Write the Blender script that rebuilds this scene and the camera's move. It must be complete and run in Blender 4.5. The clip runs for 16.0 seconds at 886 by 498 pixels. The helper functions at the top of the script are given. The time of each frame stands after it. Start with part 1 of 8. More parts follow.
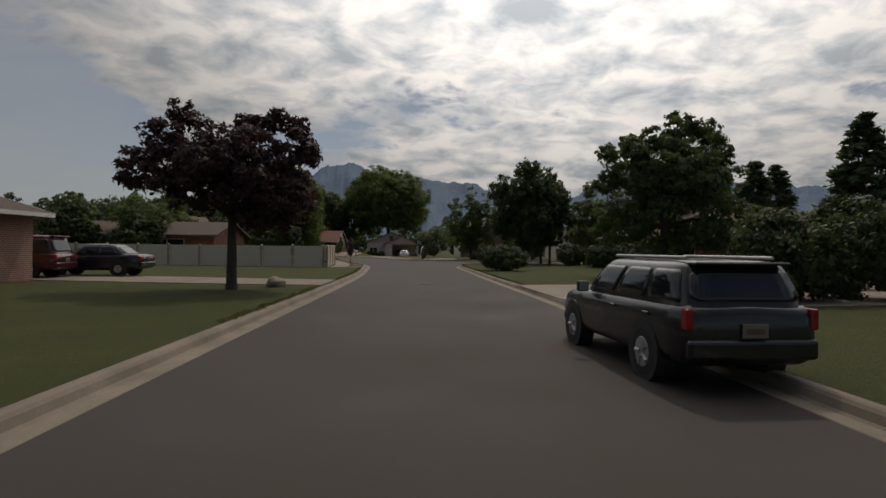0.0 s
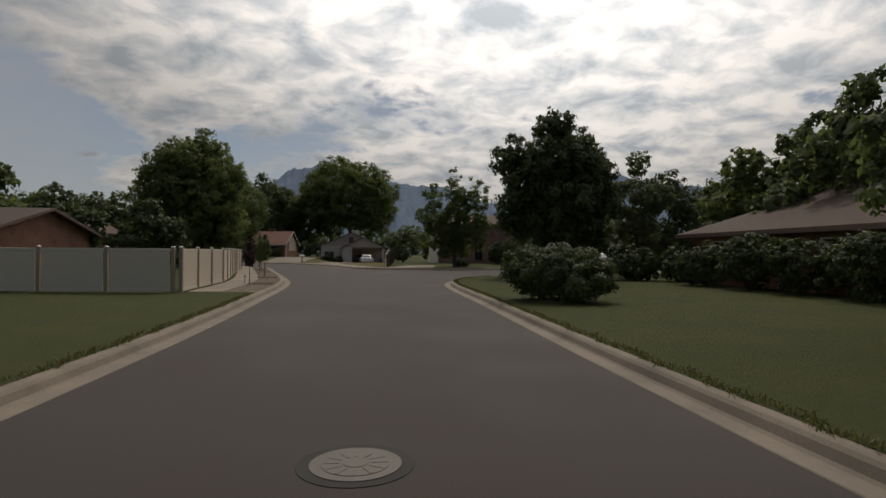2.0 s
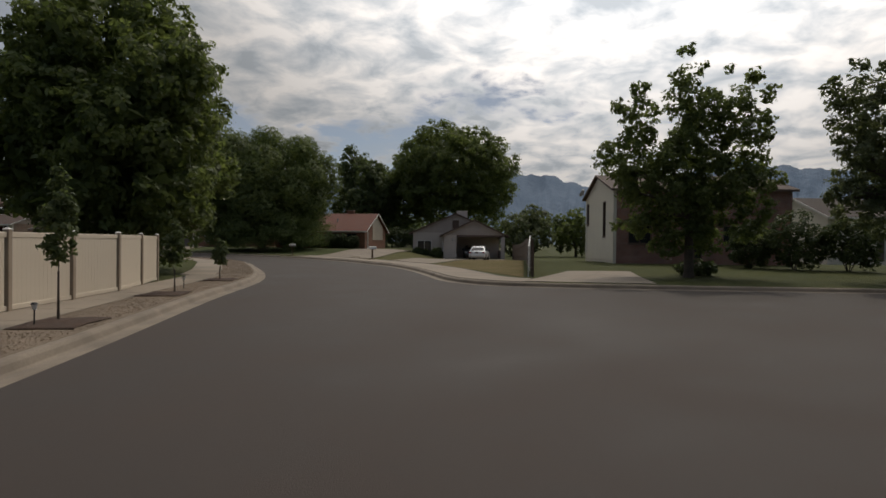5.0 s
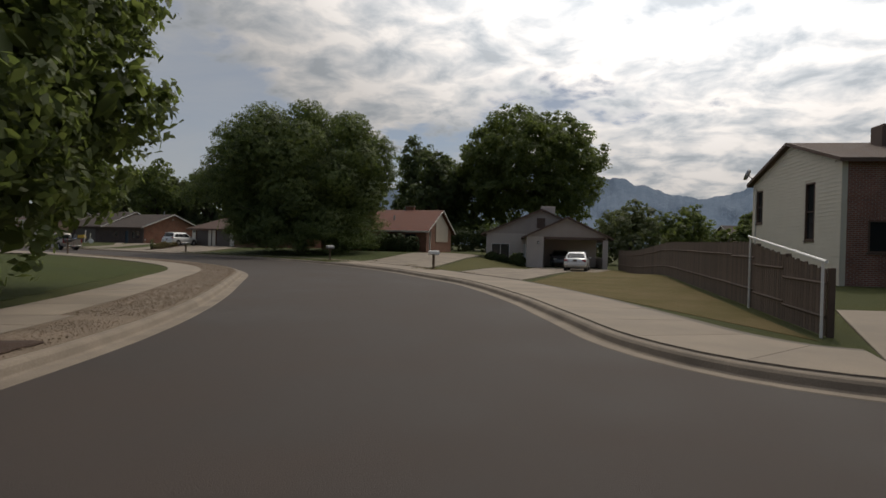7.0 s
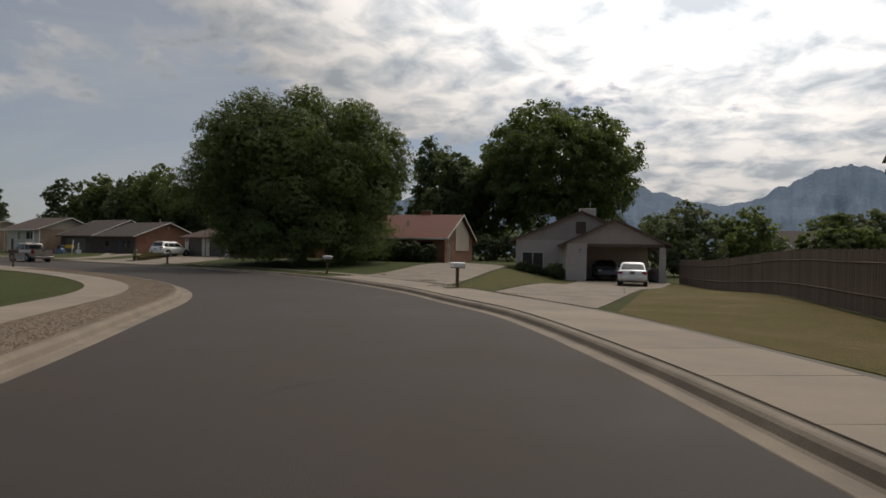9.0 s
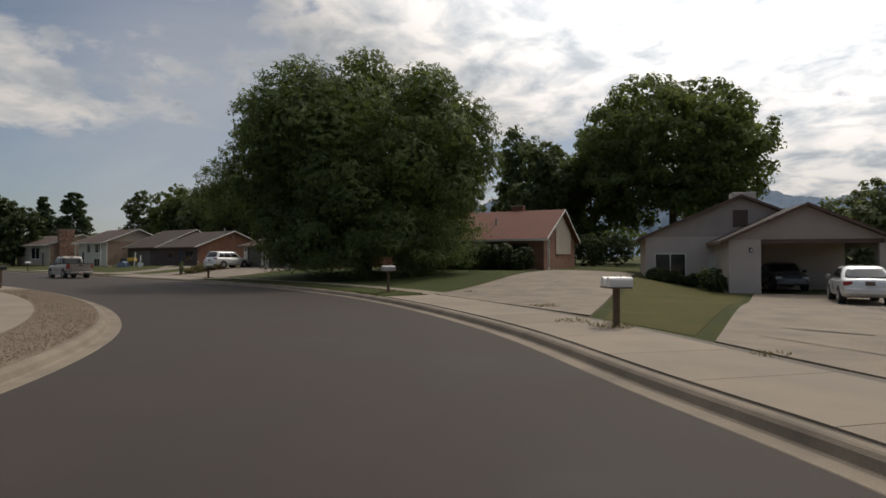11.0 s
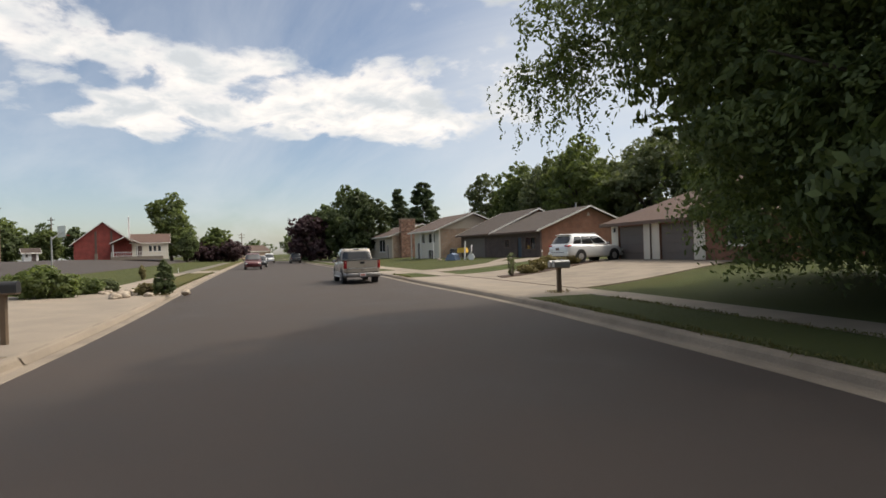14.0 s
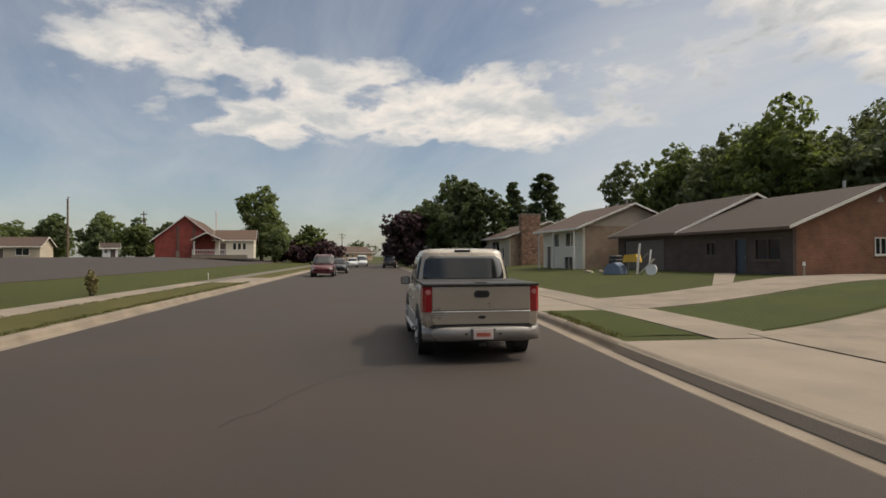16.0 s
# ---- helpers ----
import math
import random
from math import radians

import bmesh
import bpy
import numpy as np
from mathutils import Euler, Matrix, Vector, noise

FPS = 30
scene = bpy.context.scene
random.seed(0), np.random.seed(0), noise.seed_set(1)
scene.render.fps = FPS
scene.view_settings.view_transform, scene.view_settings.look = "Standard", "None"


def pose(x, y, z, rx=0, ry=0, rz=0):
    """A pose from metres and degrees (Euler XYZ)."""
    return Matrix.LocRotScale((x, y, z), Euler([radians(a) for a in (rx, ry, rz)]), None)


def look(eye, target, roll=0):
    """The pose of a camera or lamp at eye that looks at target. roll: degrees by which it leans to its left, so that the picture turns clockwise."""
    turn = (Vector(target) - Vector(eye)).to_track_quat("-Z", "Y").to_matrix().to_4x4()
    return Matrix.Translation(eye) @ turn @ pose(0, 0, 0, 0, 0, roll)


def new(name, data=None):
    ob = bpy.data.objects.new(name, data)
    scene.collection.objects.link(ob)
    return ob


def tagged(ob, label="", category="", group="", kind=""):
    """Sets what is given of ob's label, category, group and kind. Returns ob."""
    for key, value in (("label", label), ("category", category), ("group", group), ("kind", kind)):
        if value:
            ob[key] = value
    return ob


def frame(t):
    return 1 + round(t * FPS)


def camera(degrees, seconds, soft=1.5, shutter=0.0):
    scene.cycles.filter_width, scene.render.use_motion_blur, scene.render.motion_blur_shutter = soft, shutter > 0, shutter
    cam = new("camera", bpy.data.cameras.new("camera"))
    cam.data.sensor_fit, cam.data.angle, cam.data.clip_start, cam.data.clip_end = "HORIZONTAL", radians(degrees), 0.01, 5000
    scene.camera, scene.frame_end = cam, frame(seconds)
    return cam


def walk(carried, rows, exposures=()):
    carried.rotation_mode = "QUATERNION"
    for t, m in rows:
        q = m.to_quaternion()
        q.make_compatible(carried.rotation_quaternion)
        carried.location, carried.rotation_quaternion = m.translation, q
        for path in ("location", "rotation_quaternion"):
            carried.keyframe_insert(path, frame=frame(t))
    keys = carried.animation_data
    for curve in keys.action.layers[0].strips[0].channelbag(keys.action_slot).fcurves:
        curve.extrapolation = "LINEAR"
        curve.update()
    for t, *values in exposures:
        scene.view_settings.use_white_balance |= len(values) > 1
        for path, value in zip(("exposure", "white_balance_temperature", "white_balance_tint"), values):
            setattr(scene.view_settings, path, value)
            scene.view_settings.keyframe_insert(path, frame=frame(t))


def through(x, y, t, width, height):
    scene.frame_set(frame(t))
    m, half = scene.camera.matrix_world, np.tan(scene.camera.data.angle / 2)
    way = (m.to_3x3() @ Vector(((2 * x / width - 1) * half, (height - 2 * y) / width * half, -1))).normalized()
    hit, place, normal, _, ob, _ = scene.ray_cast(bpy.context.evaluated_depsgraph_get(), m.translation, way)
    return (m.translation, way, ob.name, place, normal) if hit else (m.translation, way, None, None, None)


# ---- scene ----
# ---- camera and its path ----
cam = camera(75.0, 16.0, soft=1.6)
PATH = [
    (0.0, 8.84, -27.06, 1.64, -2.61, 0.00, 0.63),
    (0.5, 8.85, -21.34, 1.66, -3.99, 0.41, 1.09),
    (1.0, 9.03, -15.65, 1.66, -4.74, 0.41, 0.97),
    (1.5, 9.23, -10.08, 1.66, -5.31, 0.37, 0.79),
    (2.0, 9.42, -4.57, 1.66, -5.68, 0.39, 0.40),
    (2.5, 9.50, 0.97, 1.67, -4.71, -0.09, -0.41),
    (3.0, 9.55, 6.38, 1.66, -2.81, -0.20, -1.75),
    (3.5, 9.43, 12.23, 1.68, -1.16, 0.47, -1.80),
    (4.0, 9.13, 18.24, 1.64, 0.68, -0.10, -1.20),
    (4.5, 8.63, 24.13, 1.64, 2.96, -0.19, -0.39),
    (5.0, 7.86, 29.65, 1.64, 4.97, -0.66, 0.66),
    (5.5, 7.06, 34.62, 1.64, 6.91, -0.54, 0.92),
    (6.0, 6.29, 38.60, 1.63, 8.71, -0.46, 1.18),
    (6.5, 5.57, 41.78, 1.62, 10.23, -0.44, 1.35),
    (7.0, 4.93, 44.35, 1.62, 11.34, -0.48, 1.41),
    (7.5, 4.37, 46.51, 1.62, 12.06, -0.55, 1.44),
    (8.0, 3.81, 48.58, 1.59, 12.60, 0.21, 1.66),
    (8.5, 3.30, 50.61, 1.60, 12.85, 0.28, 1.52),
    (9.0, 2.82, 52.63, 1.64, 12.98, 0.35, 1.12),
    (9.5, 2.24, 54.79, 1.68, 13.50, 0.43, 0.64),
    (10.0, 1.45, 57.26, 1.71, 14.92, 0.52, 0.30),
    (10.5, 0.31, 60.17, 1.72, 17.64, 0.63, 0.26),
    (11.0, -1.02, 63.37, 1.69, 21.01, 0.76, -0.18),
    (11.5, -2.74, 66.87, 1.71, 25.60, 0.53, -0.24),
    (12.0, -4.95, 70.26, 1.62, 30.53, 0.33, -0.48),
    (12.5, -7.67, 73.54, 1.60, 35.96, 0.60, -1.19),
    (13.0, -11.22, 76.92, 1.61, 42.39, 0.57, -1.13),
    (13.5, -15.36, 80.21, 1.64, 48.93, 0.27, -1.52),
    (14.0, -19.63, 83.07, 1.62, 54.03, 0.03, -1.81),
    (14.5, -24.04, 85.64, 1.60, 57.29, 0.20, -1.22),
    (15.0, -28.56, 88.03, 1.59, 60.03, 0.63, -0.86),
    (15.5, -33.44, 90.38, 1.68, 62.57, 0.69, -0.74),
    (16.0, -37.93, 92.54, 1.66, 64.48, 0.72, -0.32),
]
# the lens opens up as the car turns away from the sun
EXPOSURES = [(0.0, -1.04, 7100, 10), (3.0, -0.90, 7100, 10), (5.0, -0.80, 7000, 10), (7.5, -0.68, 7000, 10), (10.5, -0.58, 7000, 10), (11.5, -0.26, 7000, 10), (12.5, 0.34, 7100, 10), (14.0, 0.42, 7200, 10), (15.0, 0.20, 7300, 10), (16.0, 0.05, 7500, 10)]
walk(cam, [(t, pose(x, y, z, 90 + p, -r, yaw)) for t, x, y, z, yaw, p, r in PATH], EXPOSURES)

# ---- sky and sun ----
SUN_AZ, SUN_EL = radians(16), radians(52)       # azimuth from +y towards +x
SUN_DIR = Vector((math.sin(SUN_AZ) * math.cos(SUN_EL), math.cos(SUN_AZ) * math.cos(SUN_EL), math.sin(SUN_EL)))
world = bpy.data.worlds.new("sky")
scene.world = world
world.use_nodes = True


def wire(tree, kind, operation="", data_type="", blend_type="", interpolation_type="", **sets):
    """A node with its settings; i_3 sets or links the input number 3."""
    n = tree.nodes.new(kind)
    if operation:
        n.operation = operation
    if data_type:
        n.data_type = data_type
    if blend_type:
        n.blend_type = blend_type
    if interpolation_type:
        n.interpolation_type = interpolation_type
    for key, value in sets.items():
        sock = n.inputs[int(key[2:])]
        if isinstance(value, bpy.types.NodeSocket):
            tree.links.new(value, sock)
        else:
            sock.default_value = value
    return n


def build_sky(tree):
    tree.nodes.clear()
    sky = wire(tree, "ShaderNodeTexSky")
    sky.sky_type, sky.sun_disc, sky.sun_elevation, sky.sun_rotation = "NISHITA", False, SUN_EL, SUN_AZ
    sky.altitude, sky.dust_density = 1500.0, 4.5
    at = wire(tree, "ShaderNodeTexCoord").outputs["Generated"]
    flat = wire(tree, "ShaderNodeSeparateXYZ", i_0=at)
    up = wire(tree, "ShaderNodeMath", operation="MAXIMUM", i_0=flat.outputs[2], i_1=0.0).outputs[0]
    lift = wire(tree, "ShaderNodeMath", operation="ADD", i_0=up, i_1=0.22).outputs[0]
    u = wire(tree, "ShaderNodeMath", operation="DIVIDE", i_0=flat.outputs[0], i_1=lift).outputs[0]
    v = wire(tree, "ShaderNodeMath", operation="DIVIDE", i_0=flat.outputs[1], i_1=lift).outputs[0]
    deck = wire(tree, "ShaderNodeCombineXYZ", i_0=u, i_1=v, i_2=3.7).outputs[0]
    big = wire(tree, "ShaderNodeTexNoise", i_0=deck, i_2=1.15, i_3=8.0, i_4=0.55, i_8=0.10)
    small = wire(tree, "ShaderNodeTexNoise", i_0=deck, i_2=5.4, i_3=8.0, i_4=0.56, i_8=0.30)
    both = wire(tree, "ShaderNodeMath", operation="MULTIPLY_ADD", i_0=small.outputs[0], i_1=0.45, i_2=big.outputs[0]).outputs[0]
    near = wire(tree, "ShaderNodeVectorMath", operation="DOT_PRODUCT", i_0=at, i_1=tuple(SUN_DIR)).outputs["Value"]
    side = wire(tree, "ShaderNodeMapRange", i_0=near, i_1=0.2, i_2=0.88, i_3=-0.05, i_4=0.23).outputs[0]
    clear = wire(tree, "ShaderNodeMapRange", i_0=near, i_1=-0.3, i_2=0.1, i_3=-0.16, i_4=0.0).outputs[0]
    side = wire(tree, "ShaderNodeMath", operation="ADD", i_0=side, i_1=clear).outputs[0]
    amount = wire(tree, "ShaderNodeMath", operation="ADD", i_0=both, i_1=side).outputs[0]
    # a bank of cloud low in the west, clear air beneath it and to the north-west
    band = wire(tree, "ShaderNodeMath", operation="SUBTRACT", i_0=flat.outputs[2], i_1=0.265).outputs[0]
    band = wire(tree, "ShaderNodeMath", operation="ABSOLUTE", i_0=band).outputs[0]
    band = wire(tree, "ShaderNodeMapRange", interpolation_type="SMOOTHSTEP", i_0=band, i_1=0.02, i_2=0.12, i_3=0.14, i_4=-0.04).outputs[0]
    west = wire(tree, "ShaderNodeMapRange", interpolation_type="SMOOTHSTEP", i_0=flat.outputs[0], i_1=-0.80, i_2=-0.92, i_3=0.0, i_4=1.0).outputs[0]
    amount = wire(tree, "ShaderNodeMath", operation="MULTIPLY_ADD", i_0=band, i_1=west, i_2=amount).outputs[0]
    gap = wire(tree, "ShaderNodeVectorMath", operation="DOT_PRODUCT", i_0=at, i_1=(-0.635, 0.757, 0.156)).outputs["Value"]
    gap = wire(tree, "ShaderNodeMapRange", interpolation_type="SMOOTHSTEP", i_0=gap, i_1=0.940, i_2=0.995, i_3=0.0, i_4=-0.20)
    soft = wire(tree, "ShaderNodeMath", operation="MULTIPLY", i_0=gap.outputs[0], i_1=-2.4).outputs[0]
    gap = gap.outputs[0]
    amount = wire(tree, "ShaderNodeMath", operation="ADD", i_0=amount, i_1=gap).outputs[0]
    low = wire(tree, "ShaderNodeMapRange", interpolation_type="SMOOTHSTEP", i_0=flat.outputs[2], i_1=0.13, i_2=0.21, i_3=-0.24, i_4=0.0).outputs[0]
    westward = wire(tree, "ShaderNodeMapRange", interpolation_type="SMOOTHSTEP", i_0=flat.outputs[0], i_1=-0.40, i_2=-0.60, i_3=0.0, i_4=1.0).outputs[0]
    amount = wire(tree, "ShaderNodeMath", operation="MULTIPLY_ADD", i_0=low, i_1=westward, i_2=amount).outputs[0]
    cover = wire(tree, "ShaderNodeMapRange", interpolation_type="SMOOTHSTEP", i_0=amount, i_1=0.69, i_2=0.80, i_3=0.0, i_4=1.0).outputs[0]
    deep = wire(tree, "ShaderNodeMapRange", i_0=near, i_1=0.35, i_2=0.8, i_3=0.84, i_4=0.66).outputs[0]
    thick = wire(tree, "ShaderNodeMapRange", i_0=small.outputs[0], i_1=0.40, i_2=0.66, i_3=1.18, i_4=deep).outputs[0]
    glow = wire(tree, "ShaderNodeMapRange", interpolation_type="SMOOTHSTEP", i_0=near, i_1=0.62, i_2=1.0, i_3=0.0, i_4=1.0).outputs[0]
    bright = wire(tree, "ShaderNodeMath", operation="MULTIPLY_ADD", i_0=glow, i_1=2.5, i_2=0.90).outputs[0]
    shine = wire(tree, "ShaderNodeMath", operation="MULTIPLY", i_0=bright, i_1=thick).outputs[0]
    cloud = wire(tree, "ShaderNodeMix", data_type="RGBA", blend_type="MULTIPLY", i_0=1.0)
    # thin cloud is warm white, its thick undersides blue-grey
    under = wire(tree, "ShaderNodeMapRange", i_0=small.outputs[0], i_1=0.42, i_2=0.64).outputs[0]
    tint = wire(tree, "ShaderNodeMix", data_type="RGBA")
    tree.links.new(under, tint.inputs[0])
    tint.inputs[6].default_value, tint.inputs[7].default_value = (0.985, 0.97, 0.985, 1), (0.80, 0.885, 1.0, 1)
    tree.links.new(tint.outputs[2], cloud.inputs[6])
    tree.links.new(shine, cloud.inputs[7])
    dim = wire(tree, "ShaderNodeVectorMath", operation="SCALE", i_0=sky.outputs[0])
    dim.inputs["Scale"].default_value = 0.13
    # thin high veil over the blue, thicker towards the horizon
    stretch = wire(tree, "ShaderNodeCombineXYZ", i_0=u, i_1=wire(tree, "ShaderNodeMath", operation="MULTIPLY", i_0=v, i_1=2.2).outputs[0], i_2=8.1).outputs[0]
    wisps = wire(tree, "ShaderNodeTexNoise", i_0=stretch, i_2=0.8, i_3=7.0, i_4=0.6, i_8=0.5)
    veil = wire(tree, "ShaderNodeMapRange", i_0=wisps.outputs[0], i_1=0.40, i_2=0.68, i_3=0.03, i_4=0.38).outputs[0]
    veil = wire(tree, "ShaderNodeMath", operation="ADD", i_0=veil, i_1=soft).outputs[0]
    hazy = wire(tree, "ShaderNodeMix", data_type="RGBA")
    tree.links.new(veil, hazy.inputs[0])
    tree.links.new(dim.outputs[0], hazy.inputs[6])
    hazy.inputs[7].default_value = (0.70, 0.76, 0.86, 1)
    mix = wire(tree, "ShaderNodeMix", data_type="RGBA")
    tree.links.new(cover, mix.inputs[0])
    tree.links.new(hazy.outputs[2], mix.inputs[6])
    tree.links.new(cloud.outputs[2], mix.inputs[7])
    out = wire(tree, "ShaderNodeOutputWorld")
    back = wire(tree, "ShaderNodeBackground", i_1=0.8)
    tree.links.new(mix.outputs[2], back.inputs[0])
    tree.links.new(back.outputs[0], out.inputs[0])


build_sky(world.node_tree)
sun = new("sun", bpy.data.lights.new("sun", "SUN"))
sun.data.energy, sun.data.angle, sun.data.color = 1.8, radians(2.0), (1.0, 0.93, 0.83)
sun.matrix_basis = look(SUN_DIR * 100, (0, 0, 0))
# ---- materials ----


def mat(name, colors, rough=0.8, scale=3.0, fine=40.0, bump=0.3, dist=0.01, metal=0.0, spec=0.5, detail=6.0, vary=0.0, coat=0.0, lo=0.35, hi=0.65, glitter=0.0):
    """A surface of two or three colours mixed by noise at two scales, with fine relief."""
    m = bpy.data.materials.new(name)
    m.use_nodes = True
    t = m.node_tree
    b = t.nodes["Principled BSDF"]
    at = wire(t, "ShaderNodeTexCoord").outputs["Object"]
    n1 = wire(t, "ShaderNodeTexNoise", i_0=at, i_2=scale, i_3=detail, i_4=0.6)
    n2 = wire(t, "ShaderNodeTexNoise", i_0=at, i_2=fine, i_3=4.0, i_4=0.65)
    f1 = wire(t, "ShaderNodeMapRange", i_0=n1.outputs[0], i_1=lo, i_2=hi).outputs[0]
    f2 = wire(t, "ShaderNodeMapRange", i_0=n2.outputs[0], i_1=0.35, i_2=0.65).outputs[0]
    c1 = wire(t, "ShaderNodeMix", data_type="RGBA")
    t.links.new(f1, c1.inputs[0])
    c1.inputs[6].default_value, c1.inputs[7].default_value = (*colors[0], 1), (*colors[1], 1)
    c2 = wire(t, "ShaderNodeMix", data_type="RGBA")
    half = wire(t, "ShaderNodeMath", operation="MULTIPLY", i_0=f2, i_1=0.5).outputs[0]
    t.links.new(half, c2.inputs[0])
    t.links.new(c1.outputs[2], c2.inputs[6])
    c2.inputs[7].default_value = (*(colors[2] if len(colors) > 2 else colors[1]), 1)
    col = c2.outputs[2]
    if vary:
        rnd = wire(t, "ShaderNodeObjectInfo").outputs["Random"]
        v = wire(t, "ShaderNodeMapRange", i_0=rnd, i_3=1 - vary, i_4=1 + vary).outputs[0]
        hsv = wire(t, "ShaderNodeHueSaturation")
        t.links.new(v, hsv.inputs["Value"])
        t.links.new(col, hsv.inputs["Color"])
        col = hsv.outputs[0]
    t.links.new(col, b.inputs["Base Color"])
    r = wire(t, "ShaderNodeMapRange", i_0=n1.outputs[0], i_1=0.3, i_2=0.7, i_3=max(0.02, rough - 0.08), i_4=min(1, rough + 0.08)).outputs[0]
    t.links.new(r, b.inputs["Roughness"])
    b.inputs["Metallic"].default_value, b.inputs["Specular IOR Level"].default_value = metal, spec
    b.inputs["Coat Weight"].default_value, b.inputs["Coat Roughness"].default_value = coat, 0.05
    if bump:
        bp = wire(t, "ShaderNodeBump")
        bp.inputs["Strength"].default_value, bp.inputs["Distance"].default_value = bump, dist
        t.links.new(n2.outputs[0], bp.inputs["Height"])
        t.links.new(bp.outputs[0], b.inputs["Normal"])
    return m


def leaf_mat(name, dark, light, through=0.35):
    """Leaves: each one a little different, letting some light through."""
    m = bpy.data.materials.new(name)
    m.use_nodes = True
    t = m.node_tree
    b = t.nodes["Principled BSDF"]
    rnd = wire(t, "ShaderNodeNewGeometry").outputs["Random Per Island"]
    at = wire(t, "ShaderNodeTexCoord").outputs["Object"]
    n = wire(t, "ShaderNodeTexNoise", i_0=at, i_2=0.6, i_3=3.0)
    f = wire(t, "ShaderNodeMath", operation="MULTIPLY_ADD", i_0=rnd, i_1=0.5, i_2=n.outputs[0]).outputs[0]
    f = wire(t, "ShaderNodeMapRange", i_0=f, i_1=0.35, i_2=1.0).outputs[0]
    c = wire(t, "ShaderNodeMix", data_type="RGBA")
    t.links.new(f, c.inputs[0])
    c.inputs[6].default_value, c.inputs[7].default_value = (*dark, 1), (*light, 1)
    t.links.new(c.outputs[2], b.inputs["Base Color"])
    b.inputs["Roughness"].default_value = 0.6
    b.inputs["Specular IOR Level"].default_value = 0.3
    tr = wire(t, "ShaderNodeBsdfTranslucent")
    # light that has passed through a leaf is yellower and stronger than what it throws back
    glow = wire(t, "ShaderNodeMix", data_type="RGBA", blend_type="MULTIPLY", i_0=1.0)
    t.links.new(c.outputs[2], glow.inputs[6])
    glow.inputs[7].default_value = (1.7, 1.7, 1.2, 1)
    glow.clamp_result = False
    t.links.new(glow.outputs[2], tr.inputs[0])
    mx = wire(t, "ShaderNodeMixShader", i_0=through)
    t.links.new(b.outputs[0], mx.inputs[1])
    t.links.new(tr.outputs[0], mx.inputs[2])
    t.links.new(mx.outputs[0], t.nodes["Material Output"].inputs[0])
    return m


def brick_mat(name, c1, c2, mortar, size=0.24):
    m = bpy.data.materials.new(name)
    m.use_nodes = True
    t = m.node_tree
    b = t.nodes["Principled BSDF"]
    at = wire(t, "ShaderNodeTexCoord").outputs["Object"]
    sep = wire(t, "ShaderNodeSeparateXYZ", i_0=at)
    run = wire(t, "ShaderNodeMath", operation="ADD", i_0=sep.outputs[0], i_1=sep.outputs[1]).outputs[0]
    uv = wire(t, "ShaderNodeCombineXYZ", i_0=run, i_1=sep.outputs[2]).outputs[0]
    br = wire(t, "ShaderNodeTexBrick", i_0=uv)
    br.inputs["Scale"].default_value = 1.0
    br.inputs["Color1"].default_value, br.inputs["Color2"].default_value, br.inputs["Mortar"].default_value = (*c1, 1), (*c2, 1), (*mortar, 1)
    br.inputs["Mortar Size"].default_value, br.inputs["Brick Width"].default_value, br.inputs["Row Height"].default_value = 0.012, size, size / 3
    n = wire(t, "ShaderNodeTexNoise", i_0=at, i_2=1.3, i_3=5.0)
    hsv = wire(t, "ShaderNodeHueSaturation")
    v = wire(t, "ShaderNodeMapRange", i_0=n.outputs[0], i_1=0.3, i_2=0.7, i_3=0.8, i_4=1.2).outputs[0]
    t.links.new(v, hsv.inputs["Value"])
    t.links.new(br.outputs[0], hsv.inputs["Color"])
    t.links.new(hsv.outputs[0], b.inputs["Base Color"])
    b.inputs["Roughness"].default_value = 0.9
    bp = wire(t, "ShaderNodeBump")
    bp.invert = True
    bp.inputs["Strength"].default_value, bp.inputs["Distance"].default_value = 0.5, 0.01
    t.links.new(br.outputs["Fac"], bp.inputs["Height"])
    t.links.new(bp.outputs[0], b.inputs["Normal"])
    return m


def glass_mat(name, tint, rough=0.03):
    """Dark tinted pane over an unlit inside."""
    return mat(name, (tint, tuple(c * 1.2 for c in tint)), rough, 0.5, 3.0, 0.0, spec=0.6)


ASPHALT = mat("asphalt", ((0.0245, 0.0175, 0.0138), (0.0405, 0.0290, 0.0230), (0.058, 0.0420, 0.0333)), 0.85, 0.35, 70.0, 0.6, 0.010, lo=0.40, hi=0.62)
SEAL = mat("tar_seal", ((0.014, 0.012, 0.011), (0.024, 0.021, 0.019)), 0.85, 2.0, 60.0, 0.3)
CONCRETE = mat("concrete", ((0.208, 0.171, 0.131), (0.295, 0.241, 0.185), (0.170, 0.138, 0.105)), 0.9, 0.7, 55.0, 0.35, 0.004)
CONCRETE_OLD = mat("worn_concrete", ((0.150, 0.119, 0.089), (0.272, 0.223, 0.171), (0.148, 0.118, 0.088)), 0.92, 0.9, 40.0, 0.5, 0.006, lo=0.30, hi=0.60)
JOINT = mat("joint", ((0.10, 0.085, 0.07), (0.15, 0.13, 0.10)), 0.95, 4.0, 50.0, 0.3)
LAWN = mat("lawn", ((0.033, 0.048, 0.012), (0.060, 0.069, 0.020), (0.096, 0.087, 0.036)), 0.95, 0.45, 38.0, 0.8, 0.05, spec=0.15)
LAWN_LUSH = mat("lush_lawn", ((0.036, 0.052, 0.014), (0.058, 0.074, 0.021), (0.088, 0.090, 0.034)), 0.95, 0.4, 45.0, 0.8, 0.05, spec=0.15)
